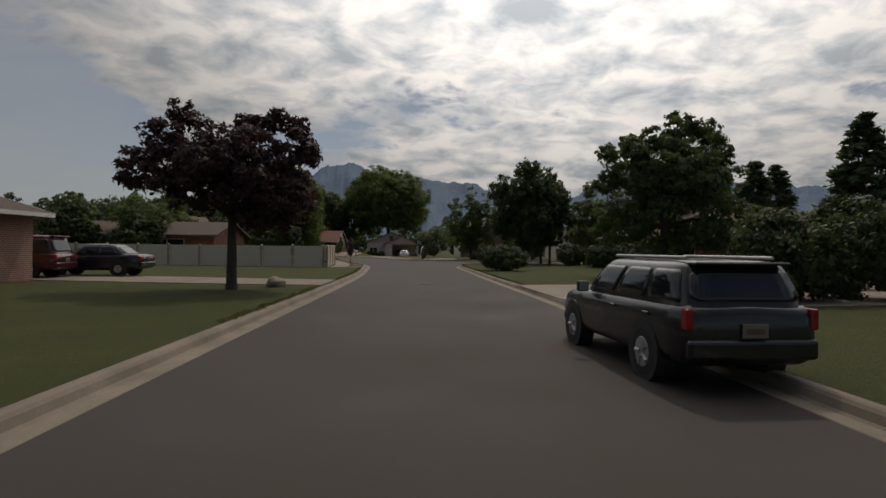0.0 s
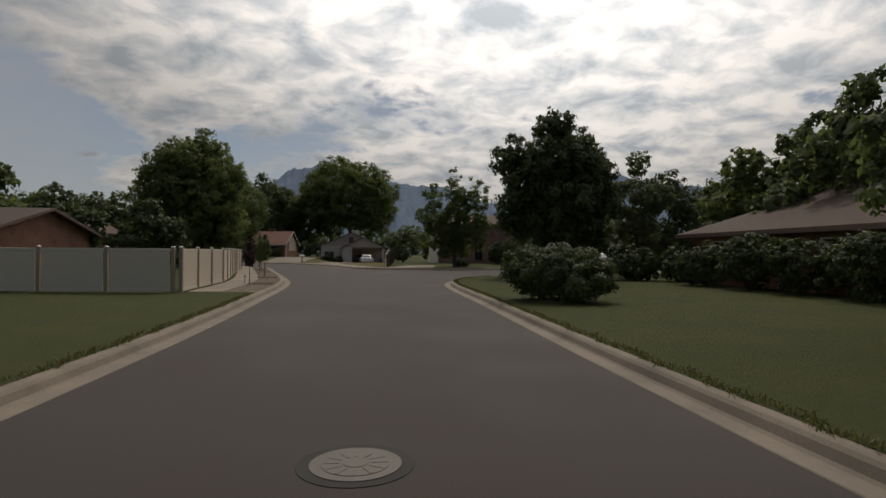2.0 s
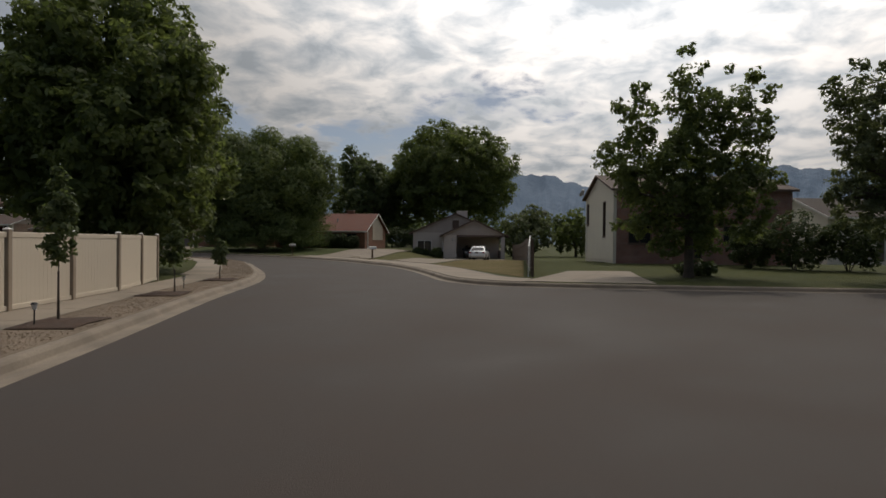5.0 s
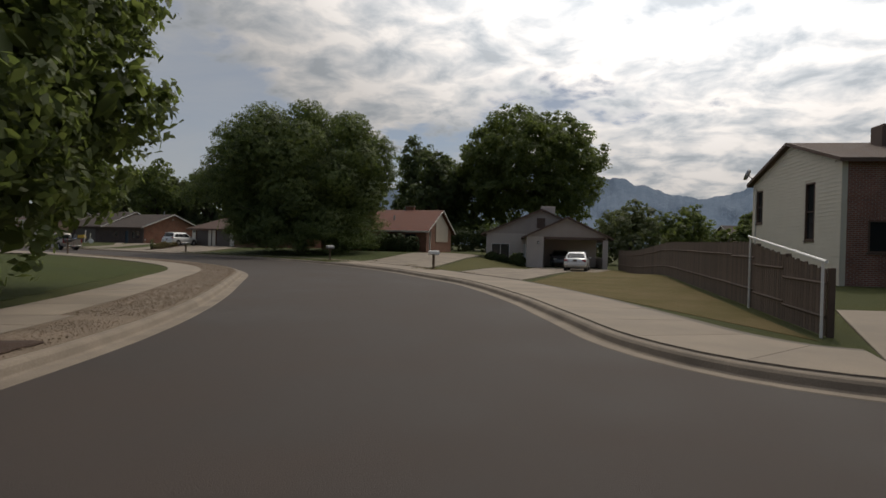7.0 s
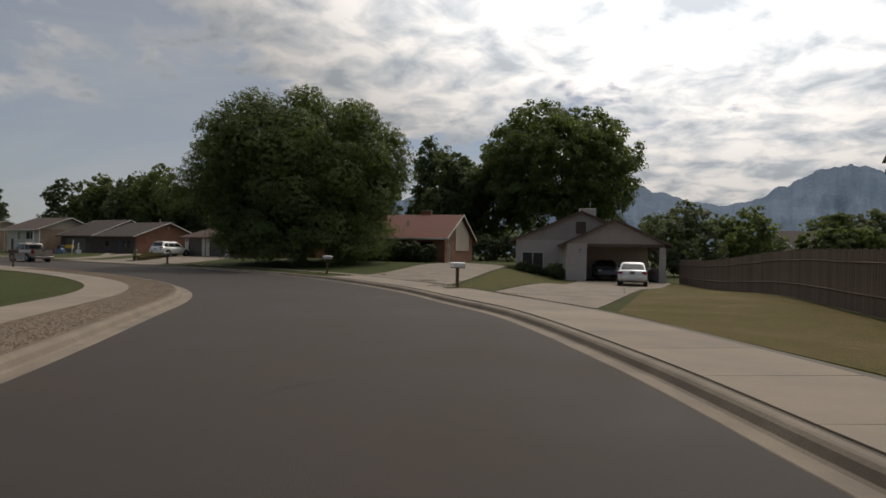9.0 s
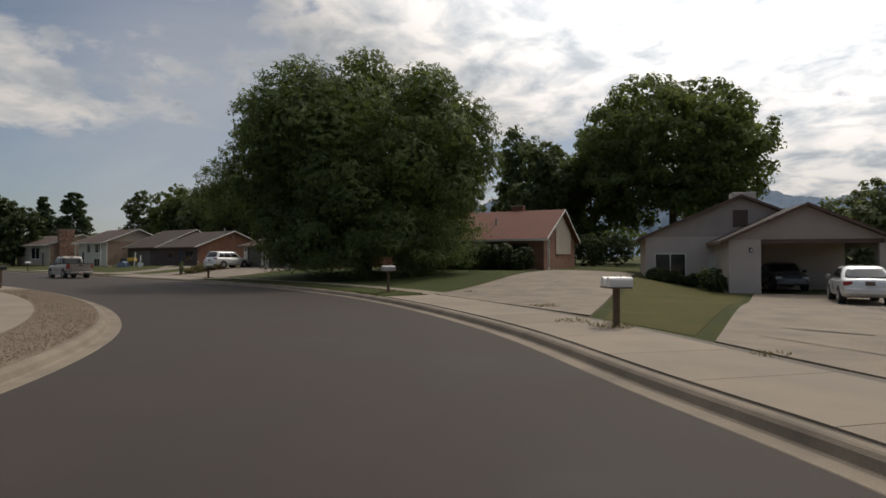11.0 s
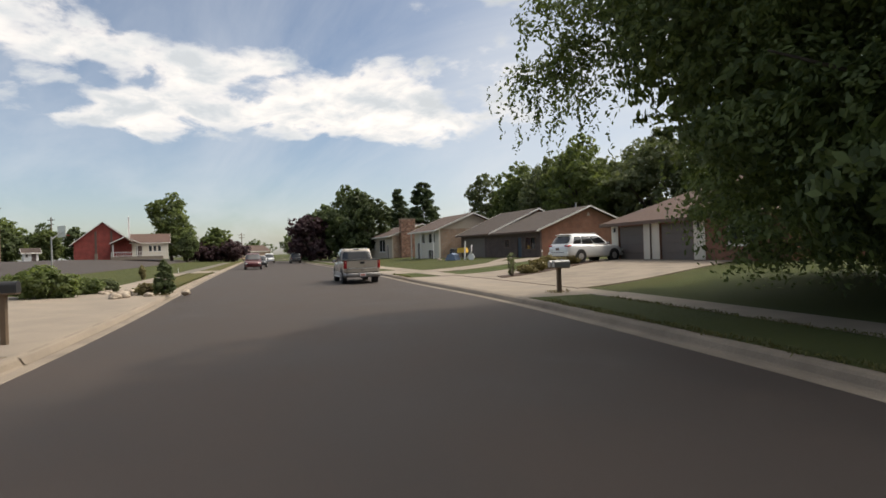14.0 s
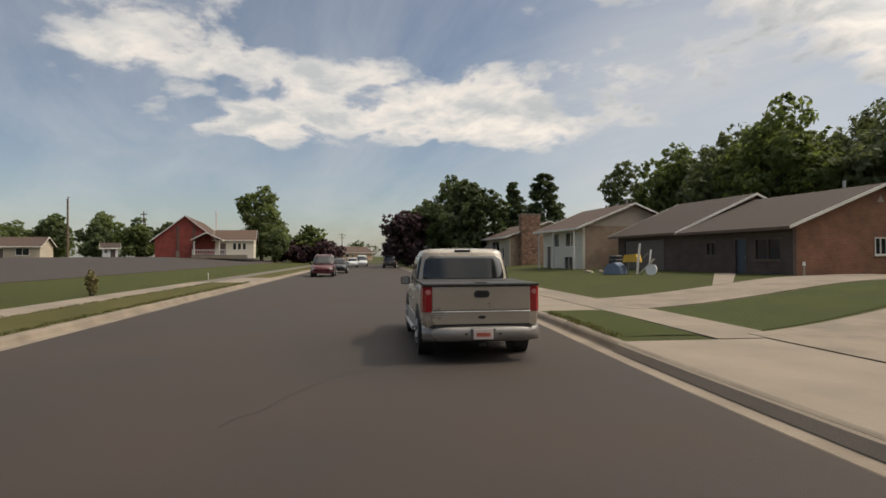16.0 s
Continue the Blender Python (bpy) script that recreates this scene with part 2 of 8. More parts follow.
DRY_GRASS = mat("dry_grass", ((0.135, 0.100, 0.045), (0.088, 0.080, 0.027), (0.17, 0.128, 0.062)), 0.95, 0.45, 30.0, 0.8, 0.05, spec=0.1)
GRAVEL = mat("gravel", ((0.17, 0.125, 0.085), (0.25, 0.19, 0.135), (0.09, 0.066, 0.048)), 0.95, 1.2, 22.0, 1.0, 0.03)
MULCH = mat("mulch", ((0.042, 0.024, 0.016), (0.075, 0.042, 0.027)), 0.95, 2.0, 40.0, 1.0, 0.03)
BARK = mat("bark", ((0.055, 0.042, 0.032), (0.10, 0.08, 0.062)), 0.95, 4.0, 25.0, 1.0, 0.03)
HAZED_MOUNTAIN = mat("mountain", ((0.10, 0.13, 0.17), (0.16, 0.19, 0.23), (0.08, 0.11, 0.15)), 1.0, 0.004, 0.03, 0.6, 30.0, spec=0.0)
HAZED_MOUNTAIN.node_tree.nodes["Principled BSDF"].inputs["Emission Color"].default_value = (0.30, 0.40, 0.55, 1)   # haze of the lit air before the range, put into its colour and glow
HAZED_MOUNTAIN.node_tree.nodes["Principled BSDF"].inputs["Emission Strength"].default_value = 0.22
VINYL = mat("vinyl", ((0.62, 0.53, 0.41), (0.66, 0.57, 0.45)), 0.45, 1.5, 20.0, 0.05)
WOOD_FENCE = mat("weathered_wood", ((0.085, 0.058, 0.043), (0.135, 0.096, 0.072)), 0.9, 2.5, 30.0, 0.6, vary=0.2)
POST_WOOD = mat("post_wood", ((0.10, 0.07, 0.045), (0.16, 0.11, 0.07)), 0.9, 4.0, 30.0, 0.5)
ROOF_RED = mat("red_shingle", ((0.130, 0.046, 0.030), (0.172, 0.064, 0.041), (0.095, 0.035, 0.024)), 0.9, 1.5, 22.0, 0.7, 0.02)
ROOF_BROWN = mat("brown_shingle", ((0.074, 0.046, 0.035), (0.108, 0.069, 0.052), (0.052, 0.033, 0.025)), 0.9, 1.5, 22.0, 0.7, 0.02)
ROOF_GREY = mat("grey_shingle", ((0.046, 0.032, 0.025), (0.070, 0.049, 0.038), (0.032, 0.022, 0.017)), 0.9, 1.5, 22.0, 0.7, 0.02)
ROOF_RUST = mat("rust_brown_shingle", ((0.090, 0.052, 0.038), (0.128, 0.074, 0.054), (0.062, 0.036, 0.027)), 0.9, 1.5, 22.0, 0.7, 0.02)
SIDING_WHITE = mat("cream_siding", ((0.66, 0.60, 0.49), (0.72, 0.66, 0.55)), 0.6, 0.8, 15.0, 0.1)
SIDING_TAN = mat("tan_siding", ((0.42, 0.35, 0.27), (0.50, 0.42, 0.33)), 0.7, 0.8, 15.0, 0.1)
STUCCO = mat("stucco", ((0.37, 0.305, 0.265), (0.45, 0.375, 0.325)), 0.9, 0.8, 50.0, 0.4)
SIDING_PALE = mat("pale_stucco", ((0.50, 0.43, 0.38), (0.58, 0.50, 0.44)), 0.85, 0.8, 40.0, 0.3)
VINYL_POST = mat("weathered_vinyl_post", ((0.30, 0.235, 0.17), (0.37, 0.29, 0.215)), 0.6, 2.0, 20.0, 0.1)
BRICK_DEEP = brick_mat("deep_red_brick", (0.30, 0.058, 0.045), (0.25, 0.048, 0.038), (0.27, 0.075, 0.058))
TRIM = mat("white_trim", ((0.70, 0.66, 0.60), (0.76, 0.72, 0.66)), 0.5, 2.0, 30.0, 0.05)
TRIM_BROWN = mat("brown_trim", ((0.10, 0.06, 0.045), (0.14, 0.085, 0.06)), 0.6, 2.0, 30.0, 0.1)
BRICK_RED = brick_mat("red_brick", (0.30, 0.115, 0.075), (0.23, 0.085, 0.06), (0.33, 0.28, 0.24))
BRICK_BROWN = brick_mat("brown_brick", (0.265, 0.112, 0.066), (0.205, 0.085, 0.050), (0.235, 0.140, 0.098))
# darker brown brick: shade on the house front is put into its colour
BRICK_SHADED = brick_mat("shaded_brick", (0.108, 0.074, 0.062), (0.082, 0.057, 0.050), (0.115, 0.086, 0.074))
BRICK_TAN = brick_mat("tan_brick", (0.40, 0.26, 0.165), (0.32, 0.195, 0.12), (0.36, 0.30, 0.25))
PANE = glass_mat("window_glass", (0.02, 0.022, 0.025))
DOOR_BLUE = mat("blue_grey_door", ((0.030, 0.050, 0.070), (0.042, 0.064, 0.085)), 0.5, 2.0, 20.0, 0.1)
DOOR_DARK = mat("dark_door", ((0.09, 0.06, 0.05), (0.12, 0.085, 0.07)), 0.5, 2.0, 20.0, 0.1)
GARAGE_DOOR = mat("garage_door", ((0.18, 0.145, 0.125), (0.22, 0.18, 0.155)), 0.55, 1.0, 20.0, 0.1)
GARAGE_DARK = mat("dark_garage_door", ((0.13, 0.105, 0.09), (0.16, 0.13, 0.112)), 0.6, 1.0, 20.0, 0.1)
METAL = mat("grey_metal", ((0.35, 0.34, 0.33), (0.42, 0.41, 0.40)), 0.45, 3.0, 30.0, 0.05, metal=0.6)
BLACK = mat("black_plastic", ((0.018, 0.018, 0.019), (0.03, 0.03, 0.03)), 0.6, 3.0, 40.0, 0.1)
RUBBER = mat("rubber", ((0.014, 0.014, 0.014), (0.025, 0.024, 0.023)), 0.85, 5.0, 60.0, 0.3)
WHITE_PAINT = mat("white_paint", ((0.74, 0.73, 0.70), (0.79, 0.78, 0.75)), 0.4, 2.0, 30.0, 0.05)
TAIL_RED = mat("red_lens", ((0.25, 0.008, 0.014), (0.33, 0.014, 0.02)), 0.15, 8.0, 40.0, 0.1, spec=0.7)
PLATE = mat("plate", ((0.62, 0.52, 0.48), (0.68, 0.58, 0.53)), 0.5, 8.0, 60.0, 0.0)
PLATE_MARK = mat("plate_mark", ((0.45, 0.10, 0.07), (0.5, 0.14, 0.1)), 0.5, 8.0, 60.0, 0.0)
LAMP_LENS = mat("lamp_lens", ((0.55, 0.55, 0.52), (0.65, 0.65, 0.62)), 0.15, 6.0, 30.0, 0.0)
ROCK = mat("rock", ((0.30, 0.24, 0.18), (0.45, 0.38, 0.30), (0.20, 0.16, 0.12)), 0.9, 3.0, 20.0, 0.8, 0.03)
LEAF_GREEN = leaf_mat("green_leaves", (0.064, 0.088, 0.032), (0.135, 0.165, 0.060), 0.5)
LEAF_DEEP = leaf_mat("deep_green_leaves", (0.050, 0.070, 0.033), (0.105, 0.132, 0.056), 0.45)
# wide dark-to-light spread: lit and shaded lobes are put into the leaf colour
LEAF_WILLOW = leaf_mat("willow_leaves", (0.036, 0.056, 0.023), (0.165, 0.205, 0.070), 0.34)
LEAF_PLUM = leaf_mat("purple_leaves", (0.030, 0.017, 0.022), (0.072, 0.036, 0.042), 0.32)
LEAF_PINE = leaf_mat("needles", (0.040, 0.062, 0.030), (0.080, 0.105, 0.050), 0.25)
LEAF_DARK = leaf_mat("dark_green_leaves", (0.034, 0.050, 0.020), (0.074, 0.096, 0.036), 0.3)
LEAF_STRAW = leaf_mat("dry_leaves", (0.10, 0.085, 0.035), (0.21, 0.175, 0.075), 0.3)
IRON = mat("cast_iron", ((0.075, 0.064, 0.056), (0.125, 0.108, 0.094)), 0.6, 6.0, 40.0, 0.3, metal=0.5)
LEAF_OLIVE = leaf_mat("grey_green_leaves", (0.070, 0.088, 0.046), (0.135, 0.155, 0.080), 0.45)
# ---- mesh helpers ----


def mesh_of(name, verts, faces, smooth=False):
    me = bpy.data.meshes.new(name)
    me.from_pydata([tuple(v) for v in verts], [], faces)
    if smooth:
        me.polygons.foreach_set("use_smooth", [True] * len(me.polygons))
    me.update()
    return me


def part(name, shape, material, parent=None, label="", smooth=False):
    """Links a bmesh or a mesh as one object, under a thing or a part if given."""
    if isinstance(shape, bmesh.types.BMesh):
        me = bpy.data.meshes.new(name)
        bmesh.ops.recalc_face_normals(shape, faces=shape.faces)
        if smooth:
            for f in shape.faces:
                f.smooth = True
        shape.to_mesh(me)
        shape.free()
    else:
        me = shape
    if material and not me.materials:
        me.materials.append(material)
    ob = new(name, me)
    if parent:
        ob.parent = parent
    if label:
        ob["label"] = label
    return ob


def thing(name, m, label, category, group="", kind=""):
    ob = new(name)
    ob.empty_display_size = 0.2
    ob.matrix_basis = m
    return tagged(ob, label, category, group, kind)


def add_box(bm, x0, y0, z0, x1, y1, z1, bevel=0.0, seg=1):
    made = bmesh.ops.create_cube(bm, size=1.0, matrix=Matrix.LocRotScale(((x0 + x1) / 2, (y0 + y1) / 2, (z0 + z1) / 2), None, (abs(x1 - x0), abs(y1 - y0), abs(z1 - z0))))
    if bevel:
        edges = {e for v in made["verts"] for e in v.link_edges}
        bmesh.ops.bevel(bm, geom=list(edges), offset=bevel, segments=seg, affect="EDGES", profile=0.5)
    return bm


def box(x0, y0, z0, x1, y1, z1, bevel=0.0, seg=1):
    return add_box(bmesh.new(), x0, y0, z0, x1, y1, z1, bevel, seg)


def add_rod(bm, a, b, r0, r1=None, n=8):
    """A round bar from a to b."""
    a, b = Vector(a), Vector(b)
    turn = (b - a).to_track_quat("Z", "Y").to_matrix().to_4x4()
    bmesh.ops.create_cone(bm, cap_ends=True, segments=n, radius1=r0, radius2=r0 if r1 is None else r1, depth=(b - a).length, matrix=Matrix.Translation((a + b) / 2) @ turn)
    return bm


def rod(a, b, r0, r1=None, n=8):
    return add_rod(bmesh.new(), a, b, r0, r1, n)


def add_prism(bm, pts, depth, axis="y"):
    """Extrudes an outline. axis y: pts are (x, z), depth is (y0, y1); axis x: pts are (y, z); axis z: pts are (x, y)."""
    lo, hi = depth
    place = {"y": lambda p, d: (p[0], d, p[1]), "x": lambda p, d: (d, p[0], p[1]), "z": lambda p, d: (p[0], p[1], d)}[axis]
    a = [bm.verts.new(place(p, lo)) for p in pts]
    b = [bm.verts.new(place(p, hi)) for p in pts]
    bm.faces.new(a)
    bm.faces.new(b[::-1])
    for i in range(len(pts)):
        j = (i + 1) % len(pts)
        bm.faces.new((a[i], b[i], b[j], a[j]))
    return bm


def prism(pts, depth, axis="y"):
    return add_prism(bmesh.new(), pts, depth, axis)


# ---- plan of the streets ----
EDGE_WEST = [(5.4, -60), (5.4, -20), (5.5, 5), (5.1, 15), (4.3, 26), (2.1, 36.45), (0.0, 44.95), (-1.55, 51.9), (-3.6, 57.3), (-6.9, 64.05), (-9.5, 68.95),
             (-12.6, 72.7), (-17, 76.2), (-22, 79.2), (-28, 82), (-36, 84.9), (-45, 87.8), (-60, 92.6), (-80, 99.2), (-100, 105.8), (-150, 122.3), (-300, 171.8)]
EDGE_EAST = [(13.1, -60), (13.1, -10), (12.8, 4), (12.7, 14), (12.6, 24), (13.2, 28), (14.8, 31.2), (17.3, 34.5), (21, 36.8), (27, 38), (60, 38.5), (150, 39)]
EDGE_NORTH = [(150, 52), (60, 51.8), (25, 51.5), (14, 51.3), (9, 51.6), (7.2, 52.4), (5.9, 54.2), (5.0, 57), (3.6, 61.5), (1.1, 67.5), (-1.4, 71.3), (-4, 75.2),
              (-7.5, 79.3), (-11.2, 82.9), (-15, 85.9), (-20.5, 89.4), (-26, 92), (-33.4, 95.1), (-43.4, 98.6), (-51, 101.4), (-80, 111.2), (-100, 117.8), (-150, 134.3), (-300, 183.8)]


def smooth_line(points, step=0.6):
    pts, out = np.array(points, float), []
    for i in range(len(pts) - 1):
        b, c = pts[i], pts[i + 1]
        a = pts[i - 1] if i else 2 * b - c
        d = pts[i + 2] if i + 2 < len(pts) else 2 * c - b
        span = np.linalg.norm(c - b)
        tb = (c - a) / (span + np.linalg.norm(b - a)) * span
        tc = (d - b) / (span + np.linalg.norm(d - c)) * span
        n = max(1, int(span / (step if span < 30 else 3.0)))
        for u in np.arange(n) / n:
            out.append((2 * u**3 - 3 * u**2 + 1) * b + (u**3 - 2 * u**2 + u) * tb + (3 * u**2 - 2 * u**3) * c + (u**3 - u**2) * tc)
    return np.array(out + [pts[-1]])


WEST, EAST, NORTH = smooth_line(EDGE_WEST), smooth_line(EDGE_EAST), smooth_line(EDGE_NORTH)


def normals_of(line, side):
    g = np.gradient(line, axis=0)
    g /= np.linalg.norm(g, axis=1)[:, None]
    return np.stack([-g[:, 1], g[:, 0]], 1) * side


NORM = {"w": normals_of(WEST, 1), "e": normals_of(EAST, -1), "n": normals_of(NORTH, -1)}
LINE = {"w": WEST, "e": EAST, "n": NORTH}


def nearest(key, p):
    return int(((LINE[key] - np.array(p)) ** 2).sum(1).argmin())


def away(x, y):
    """Distance from the nearest road edge, for arrays."""
    p = np.stack([np.ravel(x), np.ravel(y)], 1)
    best = np.full(len(p), 1e9)
    for line in LINE.values():
        a, v = line[:-1], np.diff(line, axis=0)
        vv = (v * v).sum(1)
        for lo in range(0, len(p), 4000):
            q = p[lo:lo + 4000]
            t = (((q[:, None] - a) * v).sum(2) / vv).clip(0, 1)
            d = np.linalg.norm(q[:, None] - a - t[:, :, None] * v, axis=2).min(1)
            best[lo:lo + 4000] = np.minimum(best[lo:lo + 4000], d)
    return best.reshape(np.shape(x))


def in_road(x, y):
    ring = np.concatenate([WEST, NORTH[::-1], EAST[::-1]])
    px, py, inside = np.ravel(x), np.ravel(y), np.zeros(np.size(x), bool)
    xa, ya, xb, yb = ring[:, 0], ring[:, 1], np.roll(ring[:, 0], -1), np.roll(ring[:, 1], -1)
    for i in range(len(ring)):
        if ya[i] != yb[i]:
            crosses = (ya[i] > py) != (yb[i] > py)
            inside ^= crosses & (px < (xb[i] - xa[i]) * (py - ya[i]) / (yb[i] - ya[i]) + xa[i])
    return inside.reshape(np.shape(x))


def step01(v, a, b):
    t = np.clip((v - a) / (b - a), 0, 1)
    return t * t * (3 - 2 * t)


def lot(x, y, d):
    """Height of the lots at a distance d from the road's edge."""
    rise = 0.06 + 0.42 * step01(y, 52, 66) * (0.25 + 0.75 * step01(-x, -3, 7))
    rise = rise - 0.58 * step01(y, 73, 92) * step01(x, -4, 2)
    knoll = 1.15 * step01(-x, 75, 135) * step01(-y - 0.32 * x, -78, -52)
    return 0.15 + rise * step01(d, 3.6, 15.0) + knoll * step01(d, 5.0, 30.0)


def ground_z(x, y):
    d = away(np.array([x], float), np.array([y], float))
    return float(lot(np.array([x], float), np.array([y], float), d)[0])


def build_ground():
    """One sheet: fine cells along the streets, wide ones out to the horizon; it dips under the road."""
    def axis(lo, hi, step):
        far = [60, 130, 260, 500, 1000, 2000, 3600, 4700]
        return np.array([lo - f for f in far[::-1]] + list(np.arange(lo, hi + 0.01, step)) + [hi + f for f in far])
    xs, ys = axis(-150, 62, 1.0), axis(-62, 166, 1.0)
    gx, gy = np.meshgrid(xs, ys)
    d = away(gx, gy)
    road = in_road(gx, gy)
    z = lot(gx, gy, d)
    z = np.where(road | (d < 1.1), -0.25, z)
    verts = np.stack([gx.ravel(), gy.ravel(), z.ravel()], 1)
    nx, ny = len(xs), len(ys)
    faces = [(j * nx + i, j * nx + i + 1, (j + 1) * nx + i + 1, (j + 1) * nx + i) for j in range(ny - 1) for i in range(nx - 1)]
    me = mesh_of("ground", verts.tolist(), faces, True)
    tagged(part("ground", me, LAWN), "mown green lawns and open grass beside the streets", "ground", kind="structure")


def fill(name, ring, z, material):
    bm = bmesh.new()
    vs = [bm.verts.new((p[0], p[1], z)) for p in ring]
    es = [bm.edges.new((vs[i], vs[(i + 1) % len(vs)])) for i in range(len(vs))]
    bmesh.ops.triangle_fill(bm, use_beauty=True, edges=es)
    for f in bm.faces:
        f.normal_update()
        if f.normal.z < 0:
            f.normal_flip()
    me = bpy.data.meshes.new(name)
    bm.to_mesh(me)
    bm.free()
    return part(name, me, material)


def band(key, p_from, p_to, profile):
    """Verts and faces of a band along a road edge between two places. profile: (distance out, height) from inside out; height None follows the lots."""
    i0, i1 = sorted((nearest(key, p_from), nearest(key, p_to)))
    line, nrm = LINE[key][i0:i1 + 1], NORM[key][i0:i1 + 1]
    verts, n = [], len(profile)
    for d, z in profile:
        q = line + nrm * d
        zz = lot(q[:, 0], q[:, 1], np.full(len(q), d)) + 0.02 if z is None else np.full(len(q), z)
        verts.append(np.column_stack([q, zz]))
    m = len(line)
    verts = np.concatenate(verts).tolist()
    faces = []
    for a in range(n - 1):
        for b in range(m - 1):
            f = (a * m + b, a * m + b + 1, (a + 1) * m + b + 1, (a + 1) * m + b)
            faces.append(f if key != "w" else f[::-1])
    return verts, faces


def strip(name, key, p_from, p_to, profile, material, label="", category=""):
    v, f = band(key, p_from, p_to, profile)
    ob = part(name, mesh_of(name, v, [t[::-1] for t in f]), material)
    return tagged(ob, label, category, kind="structure")


def sheet(name, corners, material, label, category, lift=0.03, n=14, m=14, z=None):
    """A four-cornered paved or planted patch that lies on the lots."""
    a, b, c, d = [np.array(p, float) for p in corners]
    u, v = np.meshgrid(np.linspace(0, 1, n), np.linspace(0, 1, m))
    u, v = u.ravel()[:, None], v.ravel()[:, None]
    p = a * (1 - u) * (1 - v) + b * u * (1 - v) + c * u * v + d * (1 - u) * v
    dist = away(p[:, 0], p[:, 1])
    zz = lot(p[:, 0], p[:, 1], dist) + lift
    zz = np.where(dist < 0.34, 0.158, zz)
    faces = [(j * n + i, j * n + i + 1, (j + 1) * n + i + 1, (j + 1) * n + i) for j in range(m - 1) for i in range(n - 1)]
    k = len(p)
    # a short skirt gives the slab its thickness
    rim = [i for i in range(n)] + [j * n + n - 1 for j in range(1, m)] + [(m - 1) * n + i for i in range(n - 2, -1, -1)] + [j * n for j in range(m - 2, 0, -1)]
    verts = np.column_stack([p, zz]).tolist()
    low = [[verts[i][0], verts[i][1], verts[i][2] - 0.12] for i in rim]
    faces += [(rim[i], k + i, k + (i + 1) % len(rim), rim[(i + 1) % len(rim)]) for i in range(len(rim))]
    bm = bmesh.new()
    vs = [bm.verts.new(q) for q in verts + low]
    for f in faces:
        bm.faces.new([vs[i] for i in f])
    ob = part(name, bm, material)
    if ob.data.polygons[0].normal.z < 0:
        ob.data.flip_normals()
    return tagged(ob, label, category, kind="structure")


build_ground()
tagged(fill("road", np.concatenate([WEST, NORTH[::-1], EAST[::-1]]).tolist(), 0.0, ASPHALT), "grey-brown asphalt residential street that bends round", "road", kind="structure")

# rolled kerbs with their gutters
KERB = [(-0.24, -0.02), (-0.2, 0.008), (0.05, -0.002), (0.09, 0.02), (0.13, 0.105), (0.17, 0.14), (0.21, 0.153), (0.30, 0.156), (0.32, 0.05)]
strip("kerb_west", "w", (5.4, -60), (-300, 171.8), KERB, CONCRETE_OLD, "worn pale concrete kerb and gutter", "kerb")
strip("kerb_east", "e", (13.1, -60), (150, 39), KERB, CONCRETE_OLD, "worn pale concrete kerb and gutter", "kerb")
strip("kerb_north", "n", (150, 52), (-300, 183.8), KERB, CONCRETE_OLD, "worn pale concrete kerb and gutter", "kerb")

# soil under the verges, level with the lots
for side_key, side_name, a_end, b_end in (("w", "west", (5.4, -60), (-300, 171.8)), ("e", "east", (13.1, -60), (150, 39)), ("n", "north", (150, 52), (-300, 183.8))):
    strip("verge_base_" + side_name, side_key, a_end, b_end, [(0.28, 0.10), (0.31, 0.152), (3.4, 0.156), (3.42, 0.05)], LAWN, "grass and soil behind the kerb", "lawn")

VERGE_DRY = mat("half_dry_grass", ((0.060, 0.066, 0.020), (0.095, 0.088, 0.032), (0.13, 0.108, 0.050)), 0.95, 0.5, 30.0, 0.8, 0.05, spec=0.1)
# verges and pavements, west side
V0 = (0.31, 0.156)
strip("verge_west", "w", (5.4, -60), (5.0, 17.2), [V0, (1.4, 0.165), (2.6, None)], LAWN, "green lawn edge beside the kerb", "lawn")
strip("gravel_strip", "w", (5.0, 17.4), (-2.0, 54), [V0, (0.7, 0.17), (1.5, None)], GRAVEL, "brown gravel planting strip with saplings", "gravel")
strip("pavement_fence", "w", (5.0, 17.4), (-2.0, 54), [(1.5, 0.12), (1.51, None), (2.8, None), (2.82, 0.1)], CONCRETE, "pale concrete pavement along the fence", "pavement")
strip("gravel_strip_bend", "w", (-2.0, 54), (-31, 83), [V0, (0.7, 0.17), (1.8, None)], GRAVEL, "tan gravel strip between kerb and pavement", "gravel")
strip("pavement_bend", "w", (-2.0, 54), (-31, 83), [(1.8, 0.12), (1.81, None), (3.2, None), (3.22, 0.1)], CONCRETE, "pale concrete pavement round the bend", "pavement")
strip("verge_far_west", "w", (-46, 88), (-300, 171.8), [V0, (1.4, None), (2.3, None)], VERGE_DRY, "patchy half-dry grass verge beside the kerb", "lawn")
strip("pavement_far_west", "w", (-46, 88), (-300, 171.8), [(2.3, 0.12), (2.31, None), (3.8, None), (3.82, 0.1)], CONCRETE, "pale concrete pavement beside the grass", "pavement")
strip("apron_west", "w", (-31, 83), (-46, 88), [(0.05, 0.01), (0.12, 0.12), (0.24, 0.16), (0.5, 0.165), (2.3, 0.17), (9.0, None)], CONCRETE, "wide concrete driveway apron", "driveway")

strip("apron_far_west", "w", (-73.5, 97.0), (-81.0, 99.2), [(0.05, 0.01), (0.12, 0.12), (0.24, 0.166), (0.5, 0.172), (2.28, 0.19), (2.30, 0.1)], CONCRETE, "pale concrete driveway apron across the verge", "driveway")

# east side
strip("verge_east", "e", (13.1, -60), (60, 38.5), [V0, (1.4, 0.165), (2.6, None)], LAWN, "green lawn edge beside the kerb", "lawn")

